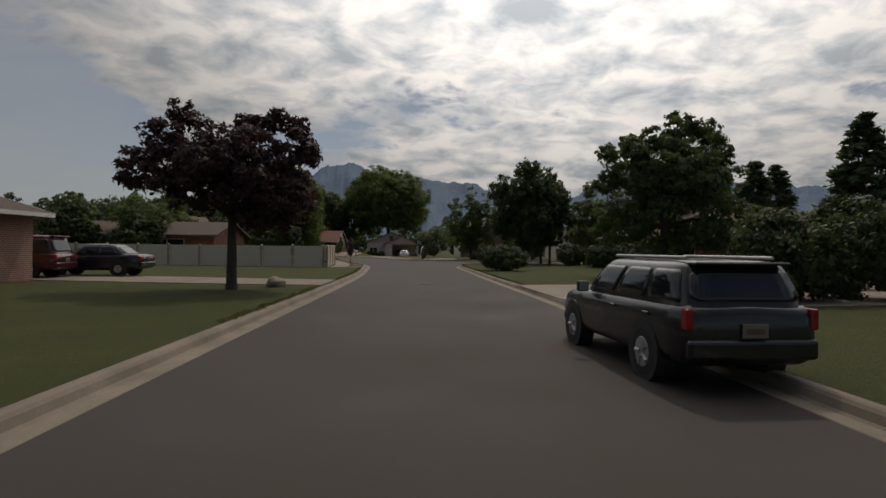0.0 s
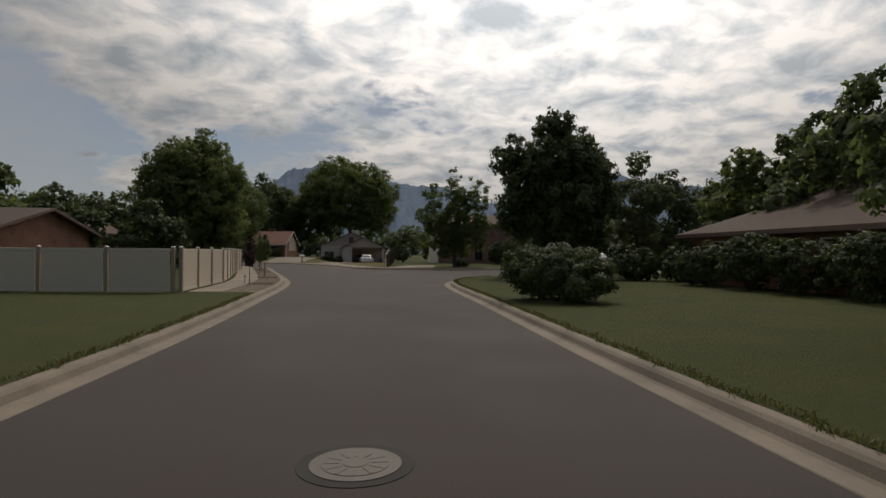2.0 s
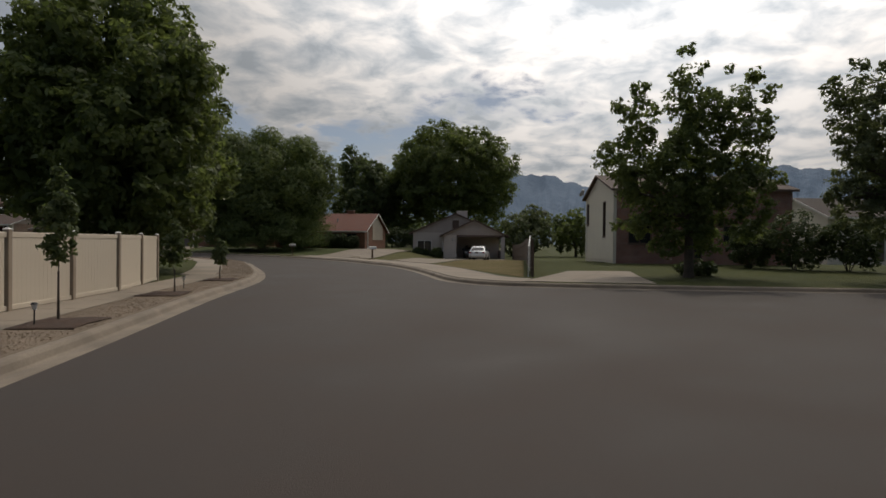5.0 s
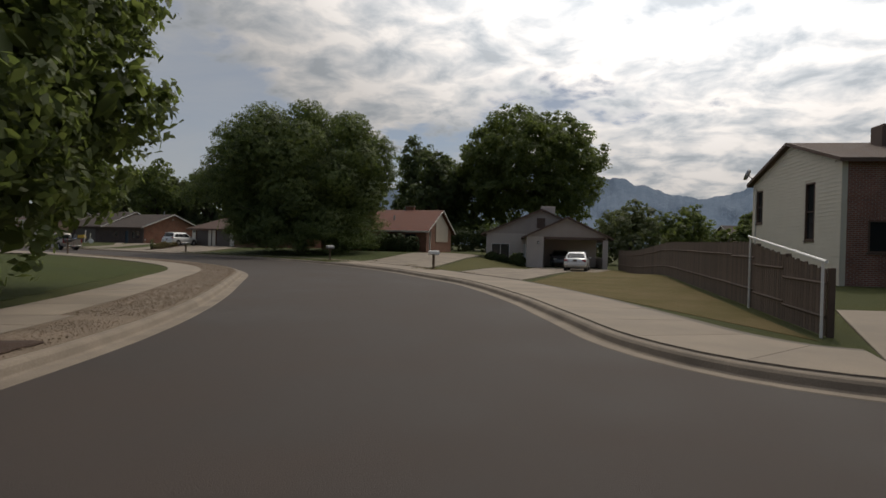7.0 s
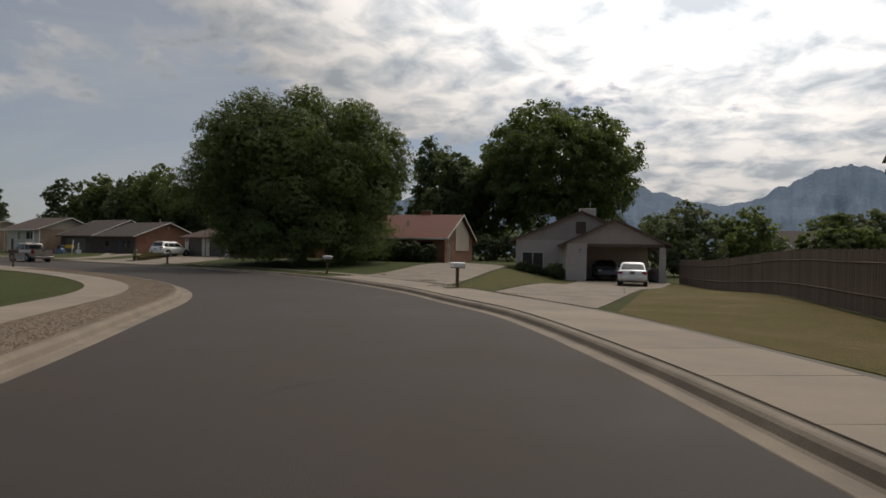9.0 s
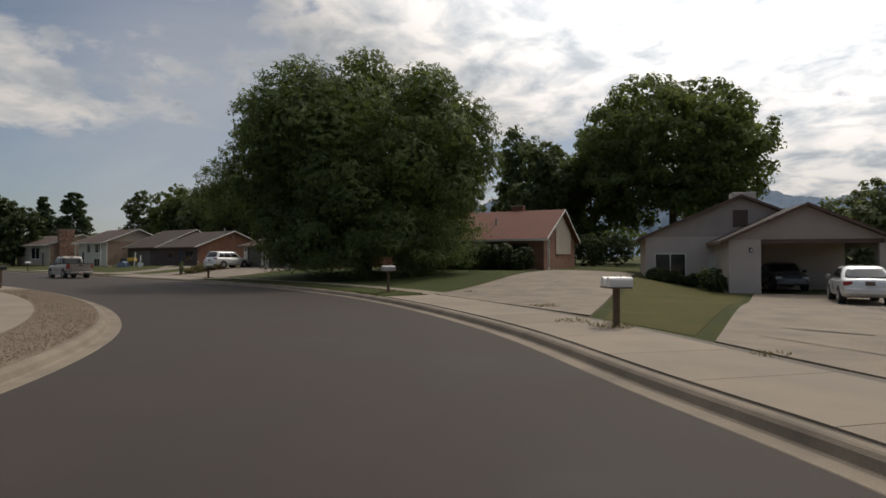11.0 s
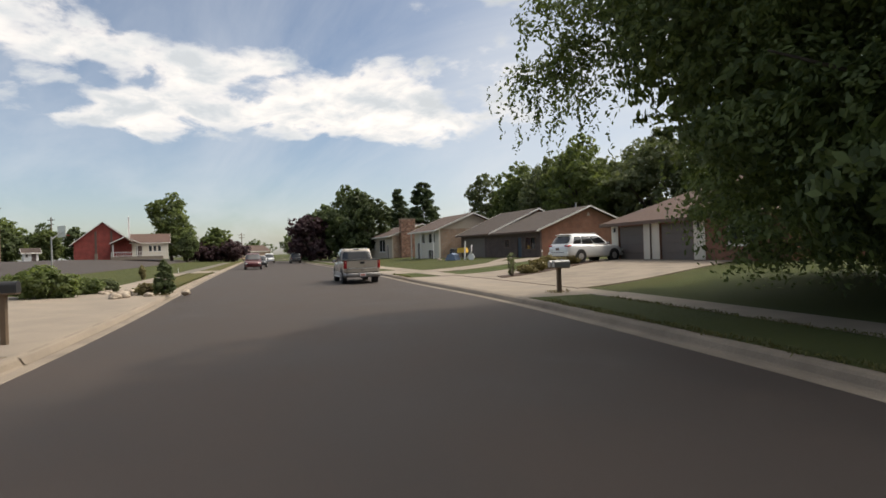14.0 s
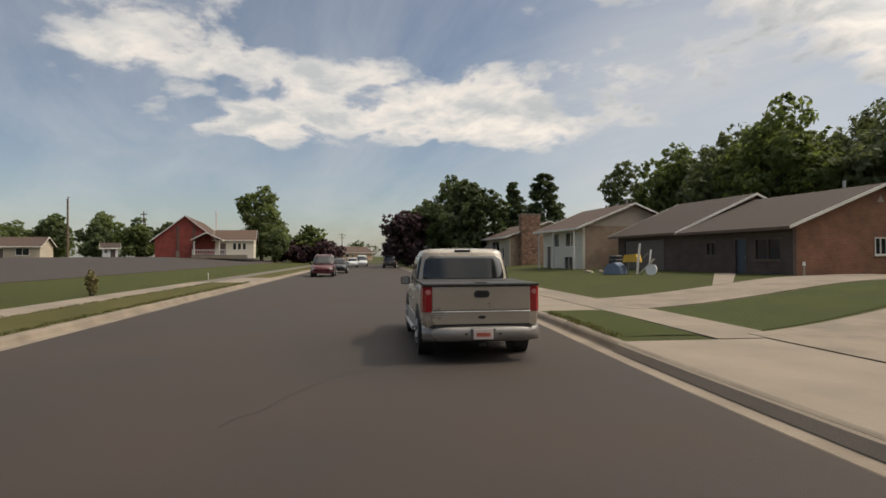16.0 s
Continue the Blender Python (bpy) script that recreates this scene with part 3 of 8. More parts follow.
# north side
strip("verge_side_street", "n", (60, 51.8), (9.5, 51.6), [V0, (1.2, 0.165), (2.2, None)], LAWN, "grass verge beside the kerb", "lawn")
strip("pavement_north", "n", (9.2, 51.6), (-11.4, 83.1), [(0.30, 0.15), (0.31, 0.158), (2.74, None), (2.76, 0.1)], CONCRETE, "wide pale concrete pavement behind the kerb", "pavement")
strip("verge_willow", "n", (-11.6, 83.2), (-31.5, 94.4), [V0, (1.3, None), (2.2, None)], LAWN_LUSH, "bright green grass strip beside the kerb", "lawn")
strip("pavement_willow", "n", (-11.4, 83.1), (-31.5, 94.4), [(2.2, 0.12), (2.21, None), (3.4, None), (3.42, 0.1)], CONCRETE, "shaded concrete pavement between grass strips", "pavement")
strip("apron_north", "n", (-31.5, 94.4), (-46.0, 99.6), [(0.05, 0.01), (0.12, 0.12), (0.24, 0.16), (0.5, 0.165), (3.3, None), (3.32, 0.1)], CONCRETE, "concrete driveway apron and pavement", "driveway")
strip("verge_far_north", "n", (-46.2, 99.6), (-51.6, 101.6), [V0, (1.3, None), (1.95, None)], LAWN_LUSH, "small green grass strip beside the kerb", "lawn")
strip("pavement_far_north", "n", (-46.0, 99.6), (-300, 183.8), [(1.95, 0.12), (1.96, None), (3.4, None), (3.42, 0.1)], CONCRETE, "pale concrete pavement", "pavement")
strip("verge_last", "n", (-57, 103.5), (-300, 183.8), [V0, (1.3, None), (1.95, None)], LAWN, "grass strip beside the kerb", "lawn")
strip("apron_last", "n", (-51.6, 101.6), (-57, 103.5), [(0.05, 0.01), (0.12, 0.12), (0.24, 0.16), (0.5, 0.165), (1.95, None)], CONCRETE, "concrete driveway apron", "driveway")

# driveways and patches
sheet("driveway_left_house", [(5.1, -4.2), (5.1, -0.3), (-16, 2.6), (-16, -2.4)], CONCRETE_OLD, "worn concrete driveway across the lawn", "driveway")
sheet("driveway_right_house", [(13.35, -12.5), (13.1, -3.0), (30, -0.5), (30, -10.5)], CONCRETE, "pale concrete driveway", "driveway")
sheet("driveway_corner_house", [(14.0, 51.9), (9.0, 52.2), (11.8, 60.5), (15.0, 60.5)], CONCRETE, "pale concrete driveway beside the white house", "driveway")
sheet("dry_yard", [(9.2, 55.0), (3.9, 68.4), (8.9, 96), (11.2, 93)], DRY_GRASS, "dry yellow-green grass yard beside the wooden fence", "lawn", 0.015)
sheet("driveway_carport", [(3.4, 69.0), (-0.2, 74.6), (3.2, 96.4), (9.4, 96.0)], CONCRETE_OLD, "cracked stained concrete driveway to the carport", "driveway", 0.04)
sheet("driveway_red_house", [(-2.8, 78.4), (-9.7, 85.0), (-9.0, 107), (-2.9, 104)], CONCRETE_OLD, "wide stained concrete driveway", "driveway", 0.045)
sheet("driveway_brown_house", [(-32.6, 98.0), (-45.2, 102.3), (-46.5, 113.6), (-33.6, 113.4)], CONCRETE_OLD, "cracked concrete driveway in front of the garage", "driveway", 0.04)
sheet("planting_bed", [(-39.9, 101.2), (-41.2, 102.0), (-44.0, 111.5), (-42.5, 111.5)], MULCH, "dry planting bed between two driveways", "bed", 0.07)
sheet("side_driveway", [(-50.0, 104.0), (-53.5, 105.2), (-55.5, 124.0), (-51.4, 124.0)], CONCRETE_OLD, "old concrete driveway beside the brown brick house", "driveway", 0.035)
sheet("front_path", [(-54.3, 112.4), (-54.45, 113.8), (-59.0, 119.9), (-60.0, 119.5)], CONCRETE, "narrow concrete path to the door of the brown house", "path", 0.04)
sheet("lush_lawn", [(-10.2, 86.4), (-30.5, 97.4), (-33, 112), (-9.6, 107)], LAWN_LUSH, "bright green lawn under the big willow", "lawn", 0.012)
sheet("front_lawn", [(-45.5, 102.9), (-49.9, 104.2), (-51.2, 121.0), (-46.8, 113.2)], LAWN_LUSH, "green lawn between two concrete driveways", "lawn", 0.014)
sheet("carport_lawn", [(-2.4, 77.9), (-0.5, 75.4), (2.9, 96.2), (-2.7, 100.5)], VERGE_DRY, "small patchy green lawn", "lawn", 0.012)
sheet("bend_lawn", [(-6.0, 53.0), (-13, 67.2), (-30, 78), (-30, 60)], LAWN_LUSH, "bright green lawn inside the bend", "lawn", 0.012)
sheet("parking_lot", [(-68, 84), (-175, 119), (-190, 90), (-76, 58)], ASPHALT, "dark asphalt parking lot behind the grass", "parking lot", 0.03)


def pebbles(name, key, p_from, p_to, near, far, count, seed, label):
    """Loose stones along a strip: small six-cornered lumps, too many to count."""
    rng = np.random.default_rng(seed)
    i0, i1 = sorted((nearest(key, p_from), nearest(key, p_to)))
    at = rng.uniform(i0, i1 - 1, count)
    k, u = at.astype(int), (at % 1)[:, None]
    line, nrm = LINE[key], NORM[key]
    spot = line[k] * (1 - u) + line[k + 1] * u + nrm[k] * rng.uniform(near, far, (count, 1))
    r = rng.uniform(0.007, 0.016, (count, 1, 1))
    shape = np.array([(1, 0, 0), (-1, 0, 0), (0, 1, 0), (0, -1, 0), (0, 0, 0.7), (0, 0, -0.7)], float)[None] * rng.uniform(0.6, 1.4, (count, 6, 1)) * r
    turn = rng.uniform(0, 6.28, count)
    c, s = np.cos(turn)[:, None], np.sin(turn)[:, None]
    shape = np.stack([shape[:, :, 0] * c - shape[:, :, 1] * s, shape[:, :, 0] * s + shape[:, :, 1] * c, shape[:, :, 2]], 2)
    verts = (shape + np.column_stack([spot, np.full(count, 0.176)])[:, None, :]).reshape(-1, 3)
    tri = np.array([(0, 2, 4), (2, 1, 4), (1, 3, 4), (3, 0, 4), (2, 0, 5), (1, 2, 5), (3, 1, 5), (0, 3, 5)])
    faces = (tri[None] + 6 * np.arange(count)[:, None, None]).reshape(-1, 3)
    tagged(part(name, mesh_of(name, verts.tolist(), faces.tolist()), PEBBLE), label, "gravel", kind="stuff")


PEBBLE = leaf_mat("pebbles", (0.15, 0.106, 0.068), (0.24, 0.175, 0.115), 0.0)
pebbles("gravel_stones_fence", "w", (5.0, 18), (-2.0, 54), 0.34, 1.47, 7000, 61, "loose brown stones of the planting strip")
pebbles("gravel_stones_bend", "w", (-2.0, 54), (-30, 82.6), 0.34, 1.77, 13500, 62, "loose tan stones of the gravel strip")


# ---- mountains ----
def mountains(name, far, profile, seed, label):
    """A range with spurs: profile rows are degrees from north towards east, and degrees of height."""
    az = np.arange(profile[0][0], profile[-1][0], 0.12)
    el = np.interp(az, [p[0] for p in profile], [p[1] for p in profile])
    rows, tiers = [], 14
    for k in range(tiers):
        f = 1 - k / (tiers - 1)
        for a, e in zip(az, el):
            crest = noise.fractal(Vector((a * 0.8, 0.0, seed)), 0.8, 2.3, 6) * 0.30
            spur = noise.fractal(Vector((a * 0.35, 2.0 * k / tiers, seed + 4)), 0.8, 2.0, 5)
            r = far - (1 - f) * 1500 + spur * 260 * math.sin(math.pi * f)
            h = far * math.tan(radians(e + crest)) * f ** 1.25 - 25 * (1 - f)
            rows.append((r * math.sin(radians(a)), r * math.cos(radians(a)) + 20, h))
    n = len(az)
    faces = [(k * n + i, k * n + i + 1, (k + 1) * n + i + 1, (k + 1) * n + i) for k in range(tiers - 1) for i in range(n - 1)]
    tagged(part(name, mesh_of(name, rows, faces, True), HAZED_MOUNTAIN), label, "mountains", kind="structure")


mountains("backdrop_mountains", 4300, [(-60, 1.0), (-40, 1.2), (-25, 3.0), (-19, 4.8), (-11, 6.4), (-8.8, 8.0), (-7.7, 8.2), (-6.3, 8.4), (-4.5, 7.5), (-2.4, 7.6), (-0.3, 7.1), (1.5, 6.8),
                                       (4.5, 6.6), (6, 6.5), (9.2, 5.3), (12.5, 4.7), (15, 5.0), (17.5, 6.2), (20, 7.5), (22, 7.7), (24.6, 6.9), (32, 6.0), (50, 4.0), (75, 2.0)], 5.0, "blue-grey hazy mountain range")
# ---- trees and shrubs ----


def leaf_mesh(name, centres, size, seed, flat=0.35, long=1.5, facing=None):
    """Many small four-cornered leaves at the given places; facing turns them outwards from their clump."""
    rng = np.random.default_rng(seed)
    n = len(centres)
    if facing is None:
        a = rng.normal(size=(n, 3))
        a[:, 2] *= 1 - flat
    else:
        out = facing + rng.normal(size=(n, 3)) * 0.42
        a = np.cross(out, rng.normal(size=(n, 3)))
    a /= np.linalg.norm(a, axis=1)[:, None] + 1e-9
    b = np.cross(a, rng.normal(size=(n, 3)) if facing is None else out)
    b /= np.linalg.norm(b, axis=1)[:, None] + 1e-9
    s = np.reshape(size, (-1, 1)) * rng.uniform(0.55, 1.35, (n, 1))
    tip, wide = a * s * long * 0.5, b * s * 0.42
    droop = np.array([0, 0, -0.25]) * s
    quad = np.stack([centres - tip, centres - wide + droop * 0.2, centres + tip + droop, centres + wide + droop * 0.2], 1).reshape(-1, 3)
    me = bpy.data.meshes.new(name)
    me.vertices.add(4 * n)
    me.vertices.foreach_set("co", quad.ravel())
    me.loops.add(4 * n)
    me.loops.foreach_set("vertex_index", np.arange(4 * n))
    me.polygons.add(n)
    me.polygons.foreach_set("loop_start", np.arange(n) * 4)
    me.polygons.foreach_set("loop_total", np.full(n, 4))
    me.update()
    me.validate()
    return me


def crown_points(lumps, count, seed, clump=0.22, inner=0.25, strands=0, billow=0.0):
    """Places and directions for leaves: tufts over the skin of each lump (x, y, z, rx, ry, rz), some inside."""
    rng = np.random.default_rng(seed)
    lumps = np.array(lumps, float)
    mids, radii, ways = [], [], []
    for i, lump in enumerate(lumps):
        mean = lump[3:].mean()
        r = max(clump * mean * 0.95, 0.06)
        k = max(10, int(3.4 * (mean / r) ** 2))
        way = rng.normal(size=(k, 3))
        way /= np.linalg.norm(way, axis=1)[:, None]
        depth = np.where(rng.random(k) < inner, rng.uniform(0.35, 0.75, k), rng.uniform(0.78, 1.06, k))
        mid = lump[:3] + way * depth[:, None] * lump[3:]
        others = np.delete(lumps, i, 0)
        if len(others):
            sunk = (np.linalg.norm((mid[:, None] - others[:, :3]) / others[:, 3:], axis=2).min(1) < 0.72) & (rng.random(k) < 0.75)
            mid, way = mid[~sunk], way[~sunk]
        mids.append(mid)
        ways.append(way)
        radii.append(r * rng.uniform(0.55, 1.35, len(mid)))
    mids, ways, radii = np.concatenate(mids), np.concatenate(ways), np.concatenate(radii)
    share = radii ** 2 / (radii ** 2).sum()
    pick = rng.choice(len(mids), count, p=share)
    ball = rng.normal(size=(count, 3))
    ball /= np.linalg.norm(ball, axis=1)[:, None]
    ball[:, 2] = np.where((ball[:, 2] < 0) & (rng.random(count) < 0.45), -ball[:, 2], ball[:, 2])
    reach = rng.random((count, 1)) ** 0.45
    spot = mids[pick] + ball * reach * radii[pick][:, None] * np.array([1.15, 1.15, 0.8])
    face = ball * (0.75 - 0.5 * billow) + ways[pick] * (0.45 + 0.75 * billow) + np.array([0, 0, 0.25])
    if strands:
        low = np.where(ways[:, 2] < 0.35)[0]
        root = rng.choice(low, strands)
        hang = []
        for i in root:
            x, y, z = mids[i] + ways[i] * radii[i] * 0.5 + rng.normal(size=3) * 0.25
            m = max(3, int(min(rng.uniform(6, 26), (z - 1.3) / 0.075)))
            sway = rng.normal(size=2) * 0.12
            f = np.arange(m) / m
            hang.append(np.stack([x + sway[0] * f + rng.normal(size=m) * 0.05, y + sway[1] * f + rng.normal(size=m) * 0.05, z - f * m * 0.075], 1))
        hang = np.concatenate(hang)
        spot = np.concatenate([spot, hang])
        face = np.concatenate([face, rng.normal(size=hang.shape) * [1, 1, 0.2]])
    return spot, face


def limb_mesh(trunk_h, r, lumps, seed, lean=0.0):
    """A tapered trunk, its limbs reaching into the lumps of the crown."""
    rng = random.Random(seed)
    bm, limbs = bmesh.new(), []
    top = Vector((lean, 0, trunk_h))
    base = [Vector((0, 0, -0.15)), Vector((0, 0, 0.25)), Vector((lean * 0.5, 0, trunk_h * 0.55)), top]
    rad = [r * 1.5, r * 1.08, r * 0.92, r * 0.8]
    for i in range(3):
        add_rod(bm, base[i], base[i + 1], rad[i], rad[i + 1], 10)
    for x, y, z, rx, ry, rz in lumps[:9]:
        end = Vector((x, y, z))
        bend = top.lerp(end, 0.45) + Vector((rng.uniform(-0.2, 0.2) * rx, rng.uniform(-0.2, 0.2) * ry, 0.12 * rz))
        limb = rod(top - Vector((0, 0, 0.25)), bend, r * 0.55, r * 0.36, 7)
        add_rod(limb, bend, end, r * 0.36, r * 0.12, 6)
        limbs.append(limb)
        for _ in range(3):
            q = bend.lerp(end, rng.uniform(0.1, 0.8))
            tip = end + Vector((rng.uniform(-0.8, 0.8) * rx, rng.uniform(-0.8, 0.8) * ry, rng.uniform(-0.3, 0.8) * rz))
            add_rod(limb, q, tip, r * 0.16, r * 0.04, 5)
    return bm, limbs


def lumps_for(height, radius, low, seed, n=9, top=1.0, squash=1.0, even=False):
    """Lumps that together make an uneven round crown between low and height."""
    rng = random.Random(seed)
    mid, half = (height + low) / 2, (height - low) / 2
    out = [(0, 0, mid, radius * 0.62, radius * 0.62 * squash, half * 0.70)]
    for i in range(n):
        a = i * 2.4 + rng.uniform(-0.4, 0.4)
        e = rng.uniform(-0.75, 0.95) * top
        r = radius * rng.uniform(0.48, 0.74) * math.sqrt(max(0.15, 1 - 0.72 * e * e))
        s = radius * rng.uniform(0.22, 0.44)
        if even:
            e = -0.8 + 1.75 * (i + 0.5) / n
            r = radius * rng.uniform(0.58, 0.70) * math.sqrt(max(0.06, 1 - 0.95 * abs(e) ** 2.6))
            s = radius * rng.uniform(0.30, 0.42)
        out.append((r * math.cos(a), r * math.sin(a) * squash, mid + e * half * 0.66, s, s, s * 0.85))
    out.append((rng.uniform(-0.2, 0.2) * radius, rng.uniform(-0.2, 0.2) * radius, height - radius * 0.28, radius * 0.36, radius * 0.36, radius * 0.30))
    return out


def tree(name, at, height, radius, low, leaves, label, count=12000, leaf=0.3, trunk=0.22, seed=1, n=9, lumps=None, clump=0.22, category="tree", group="", inner=0.25, squash=1.0, ground=None, strands=0, extra=(), even=False, long=1.5, billow=0.0, heart=0):
    x, y = at
    z = ground_z(x, y) if ground is None else ground
    ob = thing(name, pose(x, y, z), label, category, group)
    made = lumps is None
    lumps = lumps or lumps_for(height, radius, low, seed, n, squash=squash, even=even)
    spot, face = crown_points(lumps, count, seed + 7, clump, inner, billow=billow)
    if made:
        # the finished crown keeps to its height and spread
        top, foot = np.percentile(spot[:, 2], [99.7, 0.5])
        wide = np.percentile(np.hypot(spot[:, 0], spot[:, 1]), 98.5)
        k, kz = radius / wide, (height - low) / (top - foot)
        spot = np.column_stack([spot[:, 0] * k, spot[:, 1] * k, low + (spot[:, 2] - foot) * kz])
        lumps = [(a * k, b * k, low + (c - foot) * kz, d * k, e * k, f * kz) for a, b, c, d, e, f in lumps]
    sizes = np.full(len(spot), leaf)
    if extra:
        more, turn = crown_points(extra, count // 3, seed + 9, 0.3, 0.3, strands)
        spot, face = np.concatenate([spot, more]), np.concatenate([face, turn])
        sizes = np.concatenate([sizes, np.full(len(more), leaf * 0.62)])
    if heart:
        # oversized unseen leaves added deep inside the lumps close and darken the crown
        rng = np.random.default_rng(seed + 21)
        mids = np.array(lumps)[rng.choice(len(lumps), heart, p=np.array([q[3] ** 2 for q in lumps]) / sum(q[3] ** 2 for q in lumps))]
        way = rng.normal(size=(heart, 3))
        way *= (rng.random((heart, 1)) ** 0.4 * 0.74) / np.linalg.norm(way, axis=1)[:, None]
        spot, face = np.concatenate([spot, mids[:, :3] + way * mids[:, 3:]]), np.concatenate([face, way + [0, 0, 0.2]])
        sizes = np.concatenate([sizes, np.full(heart, leaf * 2.6)])
    spot[:, 2] = np.maximum(spot[:, 2], 0.05)
    stem, limbs = limb_mesh(max(low + (height - low) * 0.22, 0.6), trunk, lumps, seed)
    stem = part("trunk", stem, BARK, ob)
    for limb in limbs:
        part("limb", limb, BARK, stem)
    part("crown", leaf_mesh("crown", spot, sizes, seed + 3, 0.35, long, face), leaves, ob)
    return ob



def conifer(name, at, height, radius, label, count=6000, seed=1, leaf=0.35, low=0.8, round_top=0.0, group=""):
    x, y = at
    rng = np.random.default_rng(seed)
    ob = thing(name, pose(x, y, ground_z(x, y)), label, "tree", group)
    bm = rod((0, 0, -0.1), (0, 0, height * 0.97), 0.2, 0.03, 8)
    tiers, pts = int(height / 0.55), []
    for i in range(tiers):
        f = i / tiers
        z = low + (height - low) * f
        r = radius * ((1 - f) ** (0.75 - round_top * 0.4)) * rng.uniform(0.75, 1.12) + 0.08
        for k in range(max(4, int(9 * (1 - f) + 4))):
            a = rng.uniform(0, 6.28)
            tip = np.array([r * math.cos(a), r * math.sin(a), -0.16 * r])
            if i % 2 == 0:
                add_rod(bm, (0, 0, z), (tip[0] * 0.8, tip[1] * 0.8, z + tip[2] * 0.8), 0.035, 0.012, 4)
            m = max(6, int(2.2 * count / tiers / (9 * (1 - f) + 4)))
            u = rng.uniform(0.15, 1.0, m) ** 0.7
            pts.append(np.array([0, 0, z]) + tip * u[:, None] + rng.normal(size=(m, 3)) * [0.17, 0.17, 0.12] * (0.5 + r * 0.3))
    part("trunk", bm, BARK, ob)
    part("crown", leaf_mesh("crown", np.concatenate(pts), leaf * 0.62, seed, 0.5, 2.4), LEAF_PINE, ob)
    return ob


def shrub(name, at, size, leaves, label, count=4000, leaf=0.10, seed=1, z=None, category="shrub", group="", n=7):
    """A rounded bush of stems and leaves; size is half widths and height."""
    rx, ry, h = size
    x, y = at
    rng = random.Random(seed)
    lumps = [(0, 0, h * 0.5, rx * 0.75, ry * 0.75, h * 0.48)]
    for i in range(n):
        a = i * 2.4 + rng.uniform(-0.3, 0.3)
        lumps.append((rx * 0.55 * math.cos(a), ry * 0.55 * math.sin(a), h * rng.uniform(0.3, 0.68), rx * 0.42, ry * 0.42, h * 0.32))
    ob = thing(name, pose(x, y, ground_z(x, y) if z is None else z), label, category, group)
    bm = bmesh.new()
    for i in range(7):
        a = i * 0.9
        add_rod(bm, (0.06 * math.cos(a), 0.06 * math.sin(a), -0.05), (rx * 0.6 * math.cos(a), ry * 0.6 * math.sin(a), h * 0.7), 0.03, 0.008, 5)
    part("woody_base", bm, BARK, ob)
    pts, face = crown_points(lumps, count, seed + 5, 0.25, 0.2)
    pts[:, 2] = np.maximum(pts[:, 2], 0.02)
    part("leaves", leaf_mesh("leaves", pts, leaf, seed, facing=face), leaves, ob)
    return ob


# along the first street
for k, (x, y, rx, ry, h) in enumerate([(20.2, -9.8, 1.7, 1.5, 2.9), (22.6, -9.4, 1.9, 1.6, 3.2), (25.4, -9.6, 2.1, 1.7, 3.4), (28.4, -9.6, 2.2, 1.7, 3.5), (18.6, -11.0, 0.9, 0.9, 1.2)]):
    shrub("hedge_shrub", (x, y), (rx, ry, h), LEAF_DARK if k != 4 else LEAF_DEEP, "tall dark green shrub in the hedge beside the driveway", 6500, 0.135, 400 + k, group="hedge beside the driveway")
tree("plum_tree", (2.4, -6.6), 6.4, 3.4, 1.7, LEAF_PLUM, "purple-leaved plum tree on the lawn by the driveway", 30000, 0.125, 0.17, 11, clump=0.24, inner=0.3,
     lumps=[(-1.9, 0.2, 5.0, 1.2, 1.2, 1.25), (-3.1, 0.1, 4.2, 0.95, 0.9, 0.8), (-0.3, 0.3, 4.5, 1.25, 1.3, 1.15), (1.3, -0.2, 4.9, 1.4, 1.4, 1.05), (2.15, 0.2, 4.7, 0.75, 0.9, 0.95), (0.8, 0.0, 3.3, 1.9, 1.8, 1.25),
            (1.8, -0.4, 3.1, 1.1, 1.2, 1.0), (0.0, 1.8, 4.3, 1.4, 1.2, 1.2), (0.2, -1.7, 4.1, 1.4, 1.2, 1.2), (-1.8, 0.0, 6.1, 0.5, 0.5, 0.5), (0.4, 0.2, 5.75, 0.55, 0.5, 0.4), (1.6, 0.0, 5.95, 0.45, 0.5, 0.4), (2.2, 0.1, 5.75, 0.4, 0.4, 0.4), (-1.2, -0.6, 3.6, 1.2, 1.2, 0.8)])
tree("maple_tree", (22.6, 4.5), 9.4, 4.2, 1.2, LEAF_DEEP, "broad green maple tree on the lawn", 34000, 0.17, 0.24, 12, clump=0.26, inner=0.3,
     lumps=[(0.2, 0.0, 4.0, 3.3, 3.2, 2.6), (1.4, 0.3, 6.7, 2.1, 2.0, 1.7), (-2.2, -0.3, 6.3, 1.3, 1.4, 1.4), (3.1, 0.4, 5.6, 1.3, 1.4, 1.4), (0.6, -1.6, 5.6, 1.8, 1.6, 1.6), (0.2, 1.8, 5.8, 1.8, 1.6, 1.7), (-2.6, 0.6, 3.4, 1.6, 1.7, 1.5),
            (2.6, -0.6, 3.2, 1.7, 1.8, 1.6), (0.9, 0.0, 8.5, 0.9, 0.9, 0.7), (2.3, 0.2, 8.2, 0.8, 0.8, 0.7), (-0.4, 0.3, 7.8, 0.8, 0.8, 0.7), (-3.2, 0.0, 6.9, 0.6, 0.6, 0.5), (-2.0, 0.1, 7.5, 0.55, 0.6, 0.45), (-3.4, -0.2, 5.2, 0.7, 0.8, 0.6), (3.3, 0.1, 7.0, 0.6, 0.6, 0.6)])
